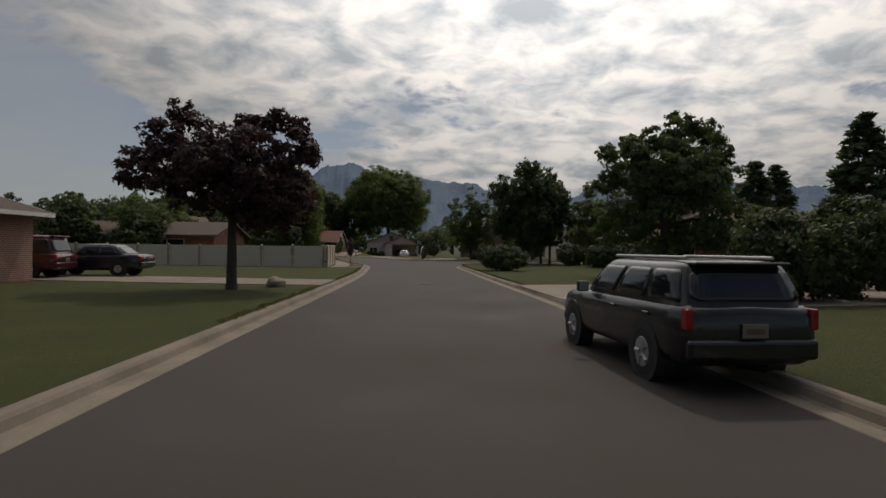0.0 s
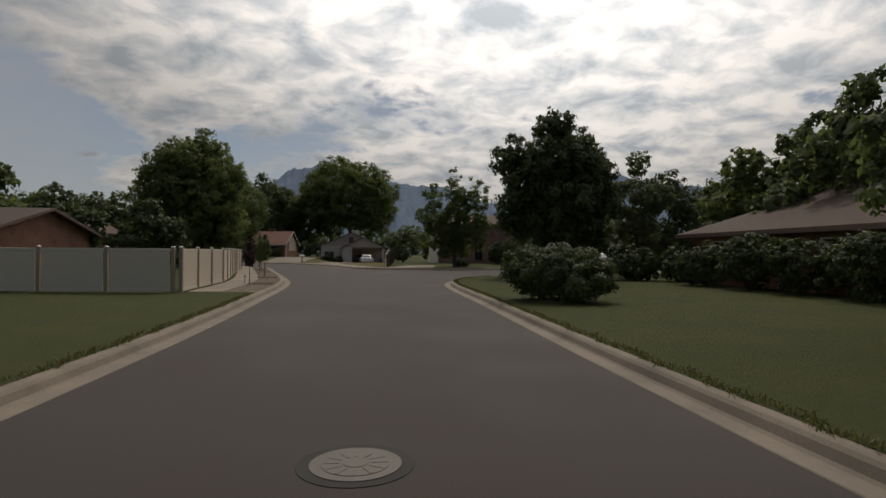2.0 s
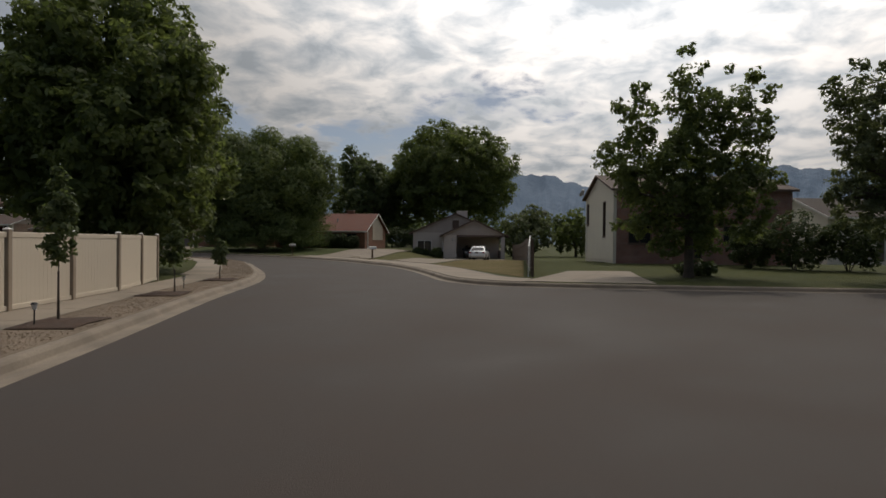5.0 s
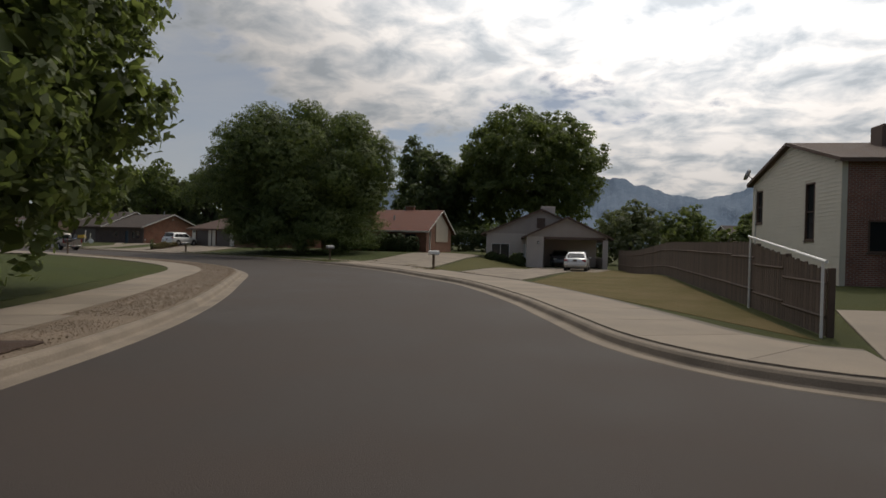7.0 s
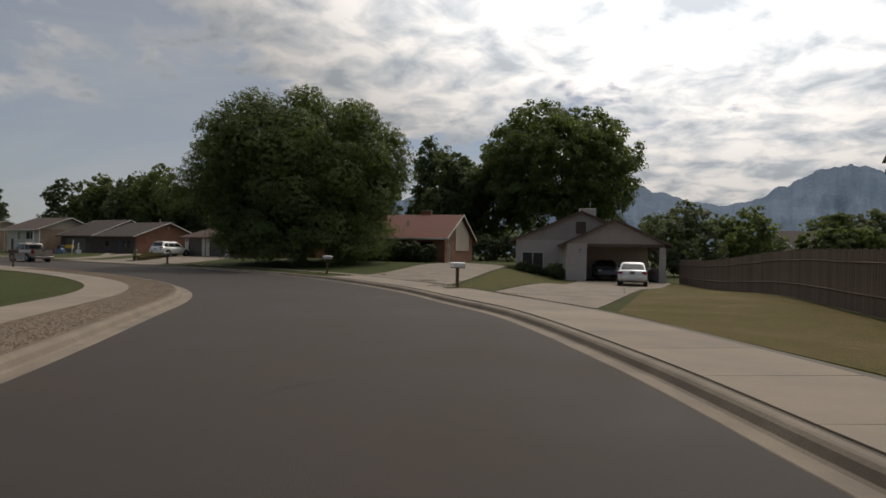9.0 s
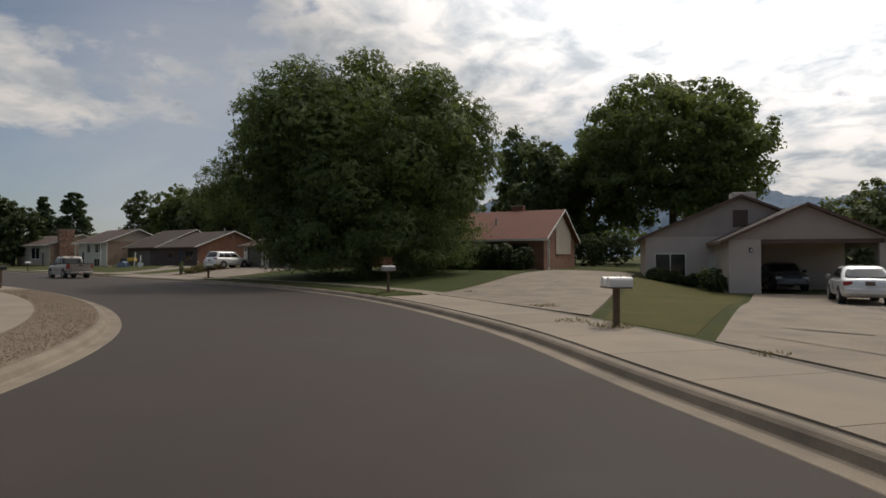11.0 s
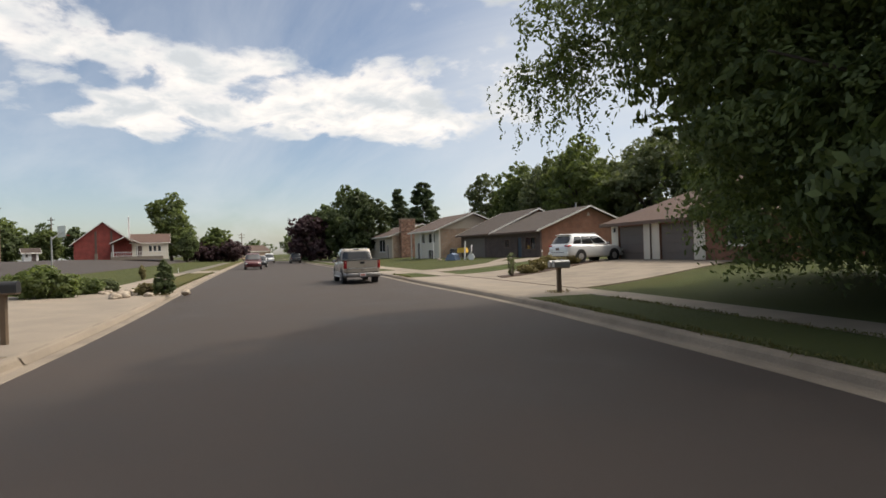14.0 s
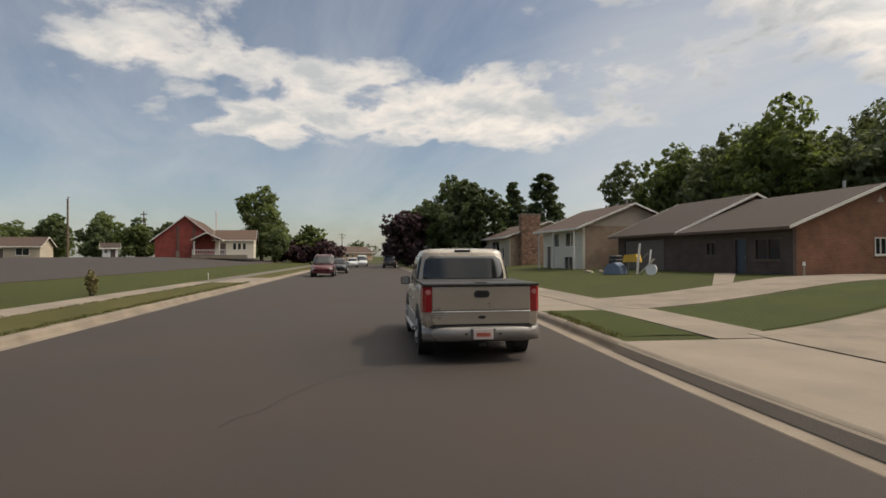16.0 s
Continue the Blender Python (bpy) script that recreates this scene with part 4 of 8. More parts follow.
tree("maple_tree", (19.8, 31.8), 10.4, 3.6, 1.9, LEAF_DARK, "tall dark green tree at the street corner", 30000, 0.165, 0.17, 13, 17, clump=0.24, heart=2500, group="trees at the street corner")
tree("maple_tree", (22.2, 34.6), 10.2, 3.0, 2.0, LEAF_DARK, "dark green tree standing close beside another at the corner", 20000, 0.17, 0.15, 131, 13, clump=0.26, group="trees at the street corner")
tree("maple_tree", (23.4, 35.6), 9.6, 2.6, 2.0, LEAF_DARK, "slim dark green tree at the edge of the corner clump", 14000, 0.17, 0.13, 132, 11, clump=0.26, group="trees at the street corner")
tree("maple_tree", (28.4, 37.6), 9.2, 2.5, 1.2, LEAF_OLIVE, "slim feathery green tree behind the corner tree", 12000, 0.17, 0.13, 14)
tree("maple_tree", (-9.5, 54.6), 13.2, 5.5, 1.0, LEAF_GREEN, "very tall green maple behind the vinyl fence", 58000, 0.185, 0.34, 16, 26, clump=0.20, ground=0.2, even=True, heart=5000)
def spires(stems, seed):
    """Upright crowns that stand close together: each stem is (x, y, top, radius, low), with smaller tufts round it."""
    rng = random.Random(seed)
    out = []
    for x, y, top, radius, low in stems:
        n = int((top - low) / 0.85)
        for k in range(n):
            f = k / (n - 1)
            r = radius * (0.62 + 0.9 * f * (1 - f)) * (1.0 if f < 0.8 else 1.0 - 2.6 * (f - 0.8)) * rng.uniform(0.8, 1.15)
            z = low + (top - low) * f - r * 0.4 * f
            out.append((x + rng.uniform(-0.35, 0.35), y + rng.uniform(-0.35, 0.35), z, r * 0.8, r * 0.8, r * 0.7))
            for _ in range(2):
                a = rng.uniform(0, 6.28)
                q = r * rng.uniform(0.25, 0.42)
                out.append((x + r * 0.95 * math.cos(a), y + r * 0.95 * math.sin(a), z + rng.uniform(-0.2, 0.6), q, q, q))
    return out


tree("silver_maple", (16.8, 57.0), 10.6, 3.9, 1.0, LEAF_GREEN, "loose green tree in front of the white house", 38000, 0.135, 0.2, 18, clump=0.30, inner=0.35,
     lumps=spires([(-2.3, 0.2, 8.9, 1.7, 2.4), (-0.2, 0.0, 10.4, 1.6, 1.9), (2.2, -0.2, 9.3, 1.7, 2.2), (0.9, 0.9, 7.2, 1.7, 1.6), (-1.0, -0.8, 6.4, 1.6, 1.5)], 18))
tree("silver_maple", (25.5, 55.6), 11.2, 3.9, 1.4, LEAF_OLIVE, "pale feathery green tree on the corner lawn", 36000, 0.135, 0.2, 19, clump=0.32, inner=0.35,
     lumps=spires([(-2.1, 0.3, 9.4, 1.8, 3.0), (0.2, 0.0, 11.1, 1.7, 2.6), (2.2, -0.4, 10.0, 1.8, 2.8), (0.4, 1.4, 8.2, 1.7, 2.4)], 19))
for k, (x, y, h, r) in enumerate([(33.0, 42.0, 8.4, 3.6), (39.5, 43.5, 9.0, 3.8)]):
    tree("garden_tree", (x, y), h, r, 0.4, LEAF_DARK, "dark green tree beyond the corner lawn", 11000, 0.2, 0.18, 430 + k, 11, clump=0.26, group="trees beyond the corner lawn")
for k, (x, y, rx, h) in enumerate([(25.0, 64.2, 1.7, 3.4), (27.6, 63.6, 1.6, 3.0), (23.2, 65.6, 1.4, 2.8)]):
    shrub("tall_shrub", (x, y), (rx, 1.4, h), LEAF_DARK, "tall dark shrub between the two houses", 6000, 0.12, 440 + k, group="shrubs between the houses")
for k, (x, y) in enumerate([(-10.6, 125.4), (-8.2, 125.8), (-5.6, 126.2)]):
    shrub("tall_shrub", (x, y), (1.7, 1.5, 3.4), LEAF_DARK, "tall dark shrub behind the red-roofed house", 5000, 0.14, 450 + k, group="shrubs behind the red-roofed house")
tree("poplar", (35.5, 66), 8.5, 2.6, 1.5, LEAF_DEEP, "dark green tree between the houses", 7000, 0.28, 0.16, 20)
conifer("fir_tree", (38.6, 10.2), 11.2, 3.7, "tall dark conifer behind the houses", 7000, 21)
conifer("fir_tree", (33.6, 14.5), 8.4, 2.4, "dark conifer behind the houses", 5000, 22)
tree("garden_tree", (31, 20), 9.6, 4.0, 1.0, LEAF_DEEP, "dark green tree behind the low brown house", 9000, 0.3, 0.2, 23)
tree("garden_tree", (36, 28), 10.2, 4.2, 1.0, LEAF_DEEP, "dark green tree behind the low brown house", 9000, 0.32, 0.2, 24)
tree("garden_tree", (34.5, 33), 8.6, 3.4, 1.0, LEAF_GREEN, "green tree near the side street", 8000, 0.3, 0.18, 25)
conifer("fir_tree", (40.2, 22), 9.4, 2.8, "dark conifer behind the houses", 5000, 26)
tree("garden_tree", (-16, 26), 6.0, 2.6, 1.0, LEAF_DEEP, "thin garden tree behind the block wall", 2600, 0.22, 0.14, 27, clump=0.3)
tree("garden_tree", (-26, 34), 6.8, 3.2, 1.0, LEAF_DEEP, "dark green garden tree behind the wall", 5000, 0.3, 0.2, 28)
tree("garden_tree", (-34, 20), 7.6, 3.6, 1.0, LEAF_DEEP, "dark green garden tree behind the houses", 5000, 0.3, 0.2, 29)
conifer("fir_tree", (-27, 18), 8.5, 2.0, "small dark conifer behind the houses", 3000, 30)
for k, (x, y, h, r) in enumerate([(-19.5, 21.6, 5.0, 2.4), (-14.2, 21.4, 4.4, 2.2), (-24.2, 20.6, 5.4, 2.8), (-11.4, 34.5, 5.6, 2.8), (-5.0, 33.0, 4.6, 2.4)]):
    tree("garden_tree", (x, y), h, r, 0.4, LEAF_DARK, "low dark green tree round the long brown house", 6500, 0.2, 0.15, 420 + k, 9, clump=0.26, group="trees round the long house")
tree("garden_tree", (-20, 40), 8.0, 3.6, 1.2, LEAF_GREEN, "green tree behind the fence", 7000, 0.3, 0.2, 31)

for k, (x, y, h, r) in enumerate([(13, 113, 7.4, 4.2), (20, 116, 7.0, 4.0), (27, 110, 6.2, 3.6), (23, 103, 5.4, 3.0), (35, 104, 6.5, 3.8)]):
    tree("garden_tree", (x, y), h, r, 0.4, LEAF_GREEN if k % 2 else LEAF_OLIVE, "green garden tree behind the wooden fence", 6500, 0.3, 0.2, 200 + k, 10, clump=0.26, group="trees behind the wooden fence")

for k, (x, y, h, r) in enumerate([(-187, 80, 10.0, 4.6), (-182, 87, 8.6, 3.8), (-190, 70, 9.6, 4.8), (-178, 93, 7.6, 3.2), (-205, 60, 9.0, 5.0), (-169, 80, 7.0, 3.6), (-171, 87, 6.6, 3.2), (-172, 72, 8.2, 4.0), (-168, 62, 7.6, 4.0)]):
    tree("garden_tree", (x, y), h, r, 0.4, LEAF_DEEP if k % 2 else LEAF_GREEN, "dark green tree beyond the parking lot", 5000, 0.42, 0.25, 220 + k, 10, clump=0.26, group="trees beyond the parking lot")

# round the bend
def puffs(height, radius, n, seed):
    """Many rounded lobes set over a broad dome that narrows towards the ground, as a globe willow grows."""
    rng = random.Random(seed)
    mid = height * 0.54
    out = [(0, 0, mid, radius * 0.76, radius * 0.76, height * 0.37), (0, 0, height * 0.28, radius * 0.58, radius * 0.58, height * 0.25)]
    for i in range(n):
        e = -0.92 + 1.9 * (i + 0.5) / n
        a = i * 2.39996 + rng.uniform(-0.3, 0.3)
        s = rng.uniform(0.19, 0.35) * radius
        wide = (1 - e ** 2.6 * 0.96) ** 0.5 if e > 0 else 1 - 0.34 * (-e) ** 1.3
        r = (radius - s * 0.98) * wide * rng.uniform(0.92, 1.03)
        z = mid + e * (height - mid - s * 0.8) if e > 0 else mid + e * (mid - s * 0.5)
        out.append((r * math.cos(a), r * math.sin(a), max(s * 0.7, z), s, s, s * 0.82))
    return out


tree("willow", (-21.2, 100.2), 15.9, 9.9, 0.3, LEAF_WILLOW, "huge rounded globe willow over the lawn", 170000, 0.135, 0.5, 32, 30, clump=0.095, strands=420, lumps=puffs(15.4, 9.8, 46, 32), inner=0.10, long=1.7, billow=1.0, heart=16000,
     extra=[(-9.2, -6.2, 5.8, 0.7, 0.7, 0.45), (-8.1, -6.0, 5.8, 0.9, 0.9, 0.6), (-7.7, -6.6, 6.5, 1.2, 1.1, 0.8), (-6.4, -6.4, 6.8, 1.7, 1.5, 1.3), (-4.8, -6.6, 6.0, 1.8, 1.7, 1.5),
            (-3.0, -4.6, 3.0, 2.6, 2.2, 2.0), (1.2, -5.8, 2.2, 2.8, 2.2, 2.2), (5.0, -4.2, 2.4, 2.6, 2.4, 2.4), (7.0, -0.6, 2.8, 2.2, 2.4, 2.6), (-5.6, -1.6, 3.4, 2.2, 2.4, 2.2),
            (-4.8, -2.8, 3.3, 1.9, 1.9, 2.9), (-3.6, -4.4, 3.3, 1.9, 1.9, 2.9), (-1.6, -5.4, 4.2, 2.0, 1.6, 2.4),
            (-6.6, 3.8, 2.9, 1.6, 1.8, 2.7), (-6.8, 2.4, 5.6, 1.5, 1.7, 2.3)])
tree("cottonwood", (0.1, 150), 25.9, 13.2, 6.5, LEAF_GREEN, "great round cottonwood tree far behind the houses", 56000, 0.42, 0.6, 33, 34, clump=0.22, even=True)
tree("cottonwood", (-22, 158), 22.0, 7.8, 2.5, LEAF_DEEP, "tall thin-crowned cottonwood behind the red roof", 14000, 0.5, 0.4, 34, 14, clump=0.28)
tree("cottonwood", (-16.5, 147), 17.5, 6.2, 1.5, LEAF_DEEP, "tall thin-crowned cottonwood behind the red roof", 12000, 0.46, 0.35, 341, 13, clump=0.28)
tree("cottonwood", (-11, 152), 18.0, 6.4, 2.0, LEAF_GREEN, "tall cottonwood behind the red roof", 12000, 0.48, 0.4, 35, 13, clump=0.28)
tree("cottonwood", (-34, 150), 17, 6.5, 3.0, LEAF_DEEP, "tall dark tree behind the willow", 10000, 0.55, 0.4, 36)
for k, (x, y, h, r) in enumerate([(-43, 152, 17, 6.5), (-57, 160, 18.5, 6.5), (-66, 152, 16.0, 6.0), (-75, 149, 16.6, 6.2), (-85, 153, 15.6, 5.6), (-95, 156, 15.8, 5.6), (-106, 157, 15.2, 5.2), (-49, 146, 15.5, 5.5), (-52, 156, 15.5, 6.0), (-61.5, 157, 16.5, 6.2), (-71, 154, 15.5, 6.0), (-80, 152, 15.6, 5.8), (-90, 156, 15.2, 5.6), (-100.5, 158, 14.8, 5.4), (-38, 148, 15.5, 5.8)]):
    tree("cottonwood", (x, y), h, r, 1.5, LEAF_GREEN if k % 2 else LEAF_OLIVE, "tall green tree in the row behind the houses", 9500, 0.42, 0.4, 40 + k, 15, clump=0.22, group="row of trees behind the houses")
conifer("pine_tree", (-119.9, 151), 15.4, 4.4, "dark pine behind the stone-chimney house", 6000, 50, 0.5, 2.0, 0.8)
conifer("pine_tree", (-126.5, 149), 14.6, 3.6, "dark pine behind the stone-chimney house", 5000, 51, 0.5, 2.0, 0.6)
tree("maple_tree", (-119, 133.5), 13.8, 6.6, 0.8, LEAF_DEEP, "dense green tree shading the far pavement", 22000, 0.36, 0.4, 52, 12)
tree("maple_tree", (-106, 129.8), 11.2, 4.6, 0.8, LEAF_DARK, "dense dark green street tree", 10000, 0.42, 0.3, 53, 10)
tree("plum_tree", (-121, 126.0), 8.4, 4.2, 0.6, LEAF_PLUM, "dark purple tree beside the far street", 8000, 0.4, 0.3, 54, 9)
tree("maple_tree", (-134, 136), 11.5, 5.0, 0.8, LEAF_DEEP, "dark green tree along the far street", 8000, 0.5, 0.3, 55, 9)
conifer("cypress", (-140, 134), 10.5, 1.9, "narrow dark conifer beside the far street", 3000, 56, 0.45, 0.3)
conifer("cypress", (-146, 136), 10.0, 1.8, "narrow dark conifer beside the far street", 3000, 57, 0.45, 0.3)
tree("cottonwood", (-161, 110.0), 15.2, 6.2, 1.5, LEAF_GREEN, "tall green tree beside the church", 8000, 0.5, 0.35, 58, 9, clump=0.26)
tree("garden_tree", (-152.6, 111.6), 6.4, 2.6, 0.4, LEAF_DEEP, "dark rounded tree at the church porch", 4000, 0.32, 0.2, 59)
tree("garden_tree", (-166, 121), 8.2, 5.0, 0.5, LEAF_GREEN, "broad green tree beyond the church", 6000, 0.5, 0.3, 60)
tree("plum_tree", (-161.6, 123.4), 5.2, 4.2, 0.3, LEAF_PLUM, "low dark purple tree beyond the church", 5000, 0.4, 0.25, 61)
tree("plum_tree", (-164.4, 117.2), 5.0, 4.4, 0.3, LEAF_PLUM, "low dark purple tree beyond the church", 5000, 0.4, 0.25, 62)
# ---- houses ----


def wall_shape(s0, s1, z0, z1, openings, put):
    """Boxes that leave the openings (s0, s1, z0, z1) free; put(s0, s1, z0, z1) gives the corners of a box."""
    bm = bmesh.new()
    cuts = sorted({s0, s1, *[o[0] for o in openings], *[o[1] for o in openings]})
    for a, b in zip(cuts, cuts[1:]):
        here = sorted((o[2], o[3]) for o in openings if o[0] < (a + b) / 2 < o[1])
        low = z0
        for oz0, oz1 in here:
            if oz0 - low > 0.01:
                add_box(bm, *put(a, b, low, oz0))
            low = oz1
        if z1 - low > 0.01:
            add_box(bm, *put(a, b, low, z1))
    bmesh.ops.remove_doubles(bm, verts=bm.verts, dist=0.001)
    return bm


def side_put(side, width, depth, t=0.2):
    """How a wall's own (along, up) turn into the house's x, y, z."""
    return {"front": lambda a, b, c, d: (a, 0.0, c, b, t, d), "back": lambda a, b, c, d: (a, depth - t, c, b, depth, d),
            "left": lambda a, b, c, d: (0.0, a, c, t, b, d), "right": lambda a, b, c, d: (width - t, a, c, width, b, d)}[side]


def window_in(house, side, width, depth, o, bars=1, frame_mat=None, deep=0.06, rails=0):
    """A window with its frame, bars, sill and pane in a wall opening."""
    s0, s1, z0, z1 = o
    put = side_put(side, width, depth)

    def inset(a, b, c, d, near, far):
        x0, y0, c0, x1, y1, d0 = put(a, b, c, d)
        if side == "front":
            return a, near, c, b, far, d
        if side == "back":
            return a, depth - far, c, b, depth - near, d
        if side == "left":
            return near, a, c, far, b, d
        return width - far, a, c, width - near, b, d
    win = part("window", bmesh_frame([inset(s0, s0 + 0.06, z0, z1, -0.025, 0.12), inset(s1 - 0.06, s1, z0, z1, -0.025, 0.12), inset(s0 + 0.06, s1 - 0.06, z1 - 0.06, z1, -0.025, 0.12), inset(s0 + 0.06, s1 - 0.06, z0, z0 + 0.06, -0.025, 0.12)]
                                    + [inset(s0 + (s1 - s0) * k / (bars + 1) - 0.025, s0 + (s1 - s0) * k / (bars + 1) + 0.025, z0 + 0.06, z1 - 0.06, 0.0, 0.1) for k in range(1, bars + 1)]
                                    + [inset(s0 + 0.06, s1 - 0.06, z0 + (z1 - z0) * k / (rails + 1) - 0.02, z0 + (z1 - z0) * k / (rails + 1) + 0.02, 0.01, 0.09) for k in range(1, rails + 1)]), frame_mat or TRIM, house)
    part("pane", box(*inset(s0 + 0.05, s1 - 0.05, z0 + 0.05, z1 - 0.05, deep, deep + 0.012)), PANE, win)
    part("sill", box(*inset(s0 - 0.05, s1 + 0.05, z0 - 0.07, z0 - 0.003, -0.06, 0.1)), frame_mat or TRIM, win)


def bmesh_frame(boxes):
    bm = bmesh.new()
    for b in boxes:
        add_box(bm, *b)
    return bm


def door_in(house, o, material, frame_mat=None, y=0.07):
    s0, s1, z0, z1 = o
    d = part("door", box(s0 + 0.05, y, z0 + 0.02, s1 - 0.05, y + 0.05, z1 - 0.05, 0.006), material, house)
    part("door_frame", bmesh_frame([(s0, -0.02, z0, s0 + 0.05, 0.15, z1), (s1 - 0.05, -0.02, z0, s1, 0.15, z1), (s0 + 0.05, -0.02, z1 - 0.05, s1 - 0.05, 0.15, z1)]), frame_mat or TRIM, d)
    part("handle", rod((s1 - 0.14, y - 0.06, z0 + 1.0), (s1 - 0.14, y + 0.01, z0 + 1.0), 0.025), METAL, d)
    return d


def garage_door_in(house, o, rows=4, material=None):
    s0, s1, z0, z1 = o
    d = part("garage_door", box(s0, 0.12, z0, s1, 0.16, z1), material or GARAGE_DOOR, house)
    h = (z1 - z0) / rows
    for k in range(rows):
        part("panel", box(s0 + 0.02, 0.085, z0 + k * h + 0.012, s1 - 0.02, 0.12, z0 + (k + 1) * h - 0.012, 0.008), material or GARAGE_DOOR, d)


def roof_gable(house, width, depth, eave, ridge, along, over, material, trim, x0=0.0, y0=0.0, thick=0.14, name="roof", eave_trim=None):
    """Two slopes with thickness and their fascia boards. along x: the ridge runs with the front."""
    bm, boards = bmesh.new(), []
    span = depth if along == "x" else width
    slope = (ridge - eave) / (span / 2)
    lo, hi = -over, span + over
    z_lo = eave - slope * over
    mid = span / 2
    run = (-over * 0.7, (width if along == "x" else depth) + over * 0.7)
    first = [(lo, z_lo), (mid, ridge), (mid, ridge + thick), (lo, z_lo + thick)]
    second = [(hi, z_lo), (mid, ridge), (mid, ridge + thick), (hi, z_lo + thick)]
    ax = "x" if along == "x" else "y"
    for outline in (first, second):
        add_prism(bm, outline, run, ax)
    for r0, r1 in ((run[0] - 0.03, run[0] - 0.002), (run[1] + 0.002, run[1] + 0.03)):
        for e, s in ((lo, 1), (hi, -1)):
            boards.append([(e, z_lo - 0.0), (mid, ridge - 0.0), (mid, ridge + thick + 0.02), (e, z_lo + thick + 0.02), (r0, r1)])
    for e, f in ((lo - 0.03, lo - 0.003), (hi + 0.003, hi + 0.03)):
        boards.append([(e, z_lo - 0.02), (f, z_lo - 0.02), (f, z_lo + thick), (e, z_lo + thick), run])
    move = Matrix.Translation((x0, y0, 0))
    bm.transform(move)
    roof = part(name, bm, material, house)
    for k, board in enumerate(boards):
        edge = prism(board[:-1], board[-1], ax)
        edge.transform(move)
        part("fascia", edge, trim if k < 4 or eave_trim is None else eave_trim, roof)
    return roof


def roof_hip(house, width, depth, eave, ridge, over, material, trim, inset=None, name="roof"):
    """A roof with four slopes."""
    bm = bmesh.new()
    inset = depth / 2 if inset is None else inset
    slope = (ridge - eave) / (depth / 2)
    z = eave - slope * over
    c = [(-over, -over, z), (width + over, -over, z), (width + over, depth + over, z), (-over, depth + over, z)]
    r = [(inset, depth / 2, ridge), (width - inset, depth / 2, ridge)]
    low = [bm.verts.new(p) for p in c]
    top = [bm.verts.new((p[0], p[1], p[2] + 0.14)) for p in c]
    rid = [bm.verts.new((p[0], p[1], p[2] + 0.14)) for p in r]
    for f in ((top[0], top[1], rid[1], rid[0]), (top[2], top[3], rid[0], rid[1]), (top[1], top[2], rid[1]), (top[3], top[0], rid[0]), low[::-1]):
        bm.faces.new(f)
    for i in range(4):
        bm.faces.new((low[i], low[(i + 1) % 4], top[(i + 1) % 4], top[i]))
    roof = part(name, bm, material, house)
    for a, b in zip(c, c[1:] + c[:1]):
        edge = bmesh.new()
        v = (Vector(b) - Vector(a)).normalized()
        n = Vector((v.y, -v.x, 0))
        a2, b2 = Vector(a) + n * 0.03, Vector(b) + n * 0.03
        vs = [edge.verts.new(p) for p in (Vector(a) + n * 0.003 - Vector((0, 0, 0.05)), Vector(b) + n * 0.003 - Vector((0, 0, 0.05)), Vector(b) + n * 0.003 + Vector((0, 0, 0.15)), Vector(a) + n * 0.003 + Vector((0, 0, 0.15)))]
        ws = [edge.verts.new(p) for p in (a2 - Vector((0, 0, 0.05)), b2 - Vector((0, 0, 0.05)), b2 + Vector((0, 0, 0.15)), a2 + Vector((0, 0, 0.15)))]
        edge.faces.new(vs)
        edge.faces.new(ws[::-1])
        for i in range(4):
            edge.faces.new((vs[i], ws[i], ws[(i + 1) % 4], vs[(i + 1) % 4]))
        part("fascia", edge, trim, roof)
    return roof


def lap_siding(house, s0, s1, z0, z1, y, material, step=0.15, openings=(), gable=None):
    """Overlapping boards on the front; gable: (middle, slope start height, top) trims them to a triangle."""
    bm = bmesh.new()
    z = z0
    while z < z1 - 0.02:
        top = min(z + step, z1)
        a, b = s0, s1
        if gable:
            m, ze, zt = gable
            f = max(0.0, (zt - top) / (zt - ze)) if top > ze else 1.0
            a, b = m - (m - s0) * f, m + (s1 - m) * f
        spans = [(a, b)]
        for o in openings:
            if o[2] - 0.03 < z + step / 2 < o[3] + 0.03:
                spans = [p for s in spans for p in ((s[0], min(s[1], o[0])), (max(s[0], o[1]), s[1])) if p[1] - p[0] > 0.03]
        for p, q in spans:
            if q - p > 0.04:
                add_prism(bm, [(y, z), (y - 0.028, z), (y - 0.010, top + 0.004), (y, top + 0.004)], (p, q), "x")
        z += step
    return part("siding", bm, material, house)


def chimney_on(house, x, y, z0, z1, w=0.7, d=0.6, material=None):
    c = part("chimney", box(x - w / 2, y - d / 2, z0, x + w / 2, y + d / 2, z1, 0.02), material or BRICK_BROWN, house)
    part("cap", box(x - w / 2 - 0.06, y - d / 2 - 0.06, z1 - 0.003, x + w / 2 + 0.06, y + d / 2 + 0.06, z1 + 0.1, 0.02), CONCRETE, c)


def vent_pipe(house, x, y, z0, z1, r=0.06):
    part("vent_pipe", rod((x, y, z0), (x, y, z1), r), METAL, house)


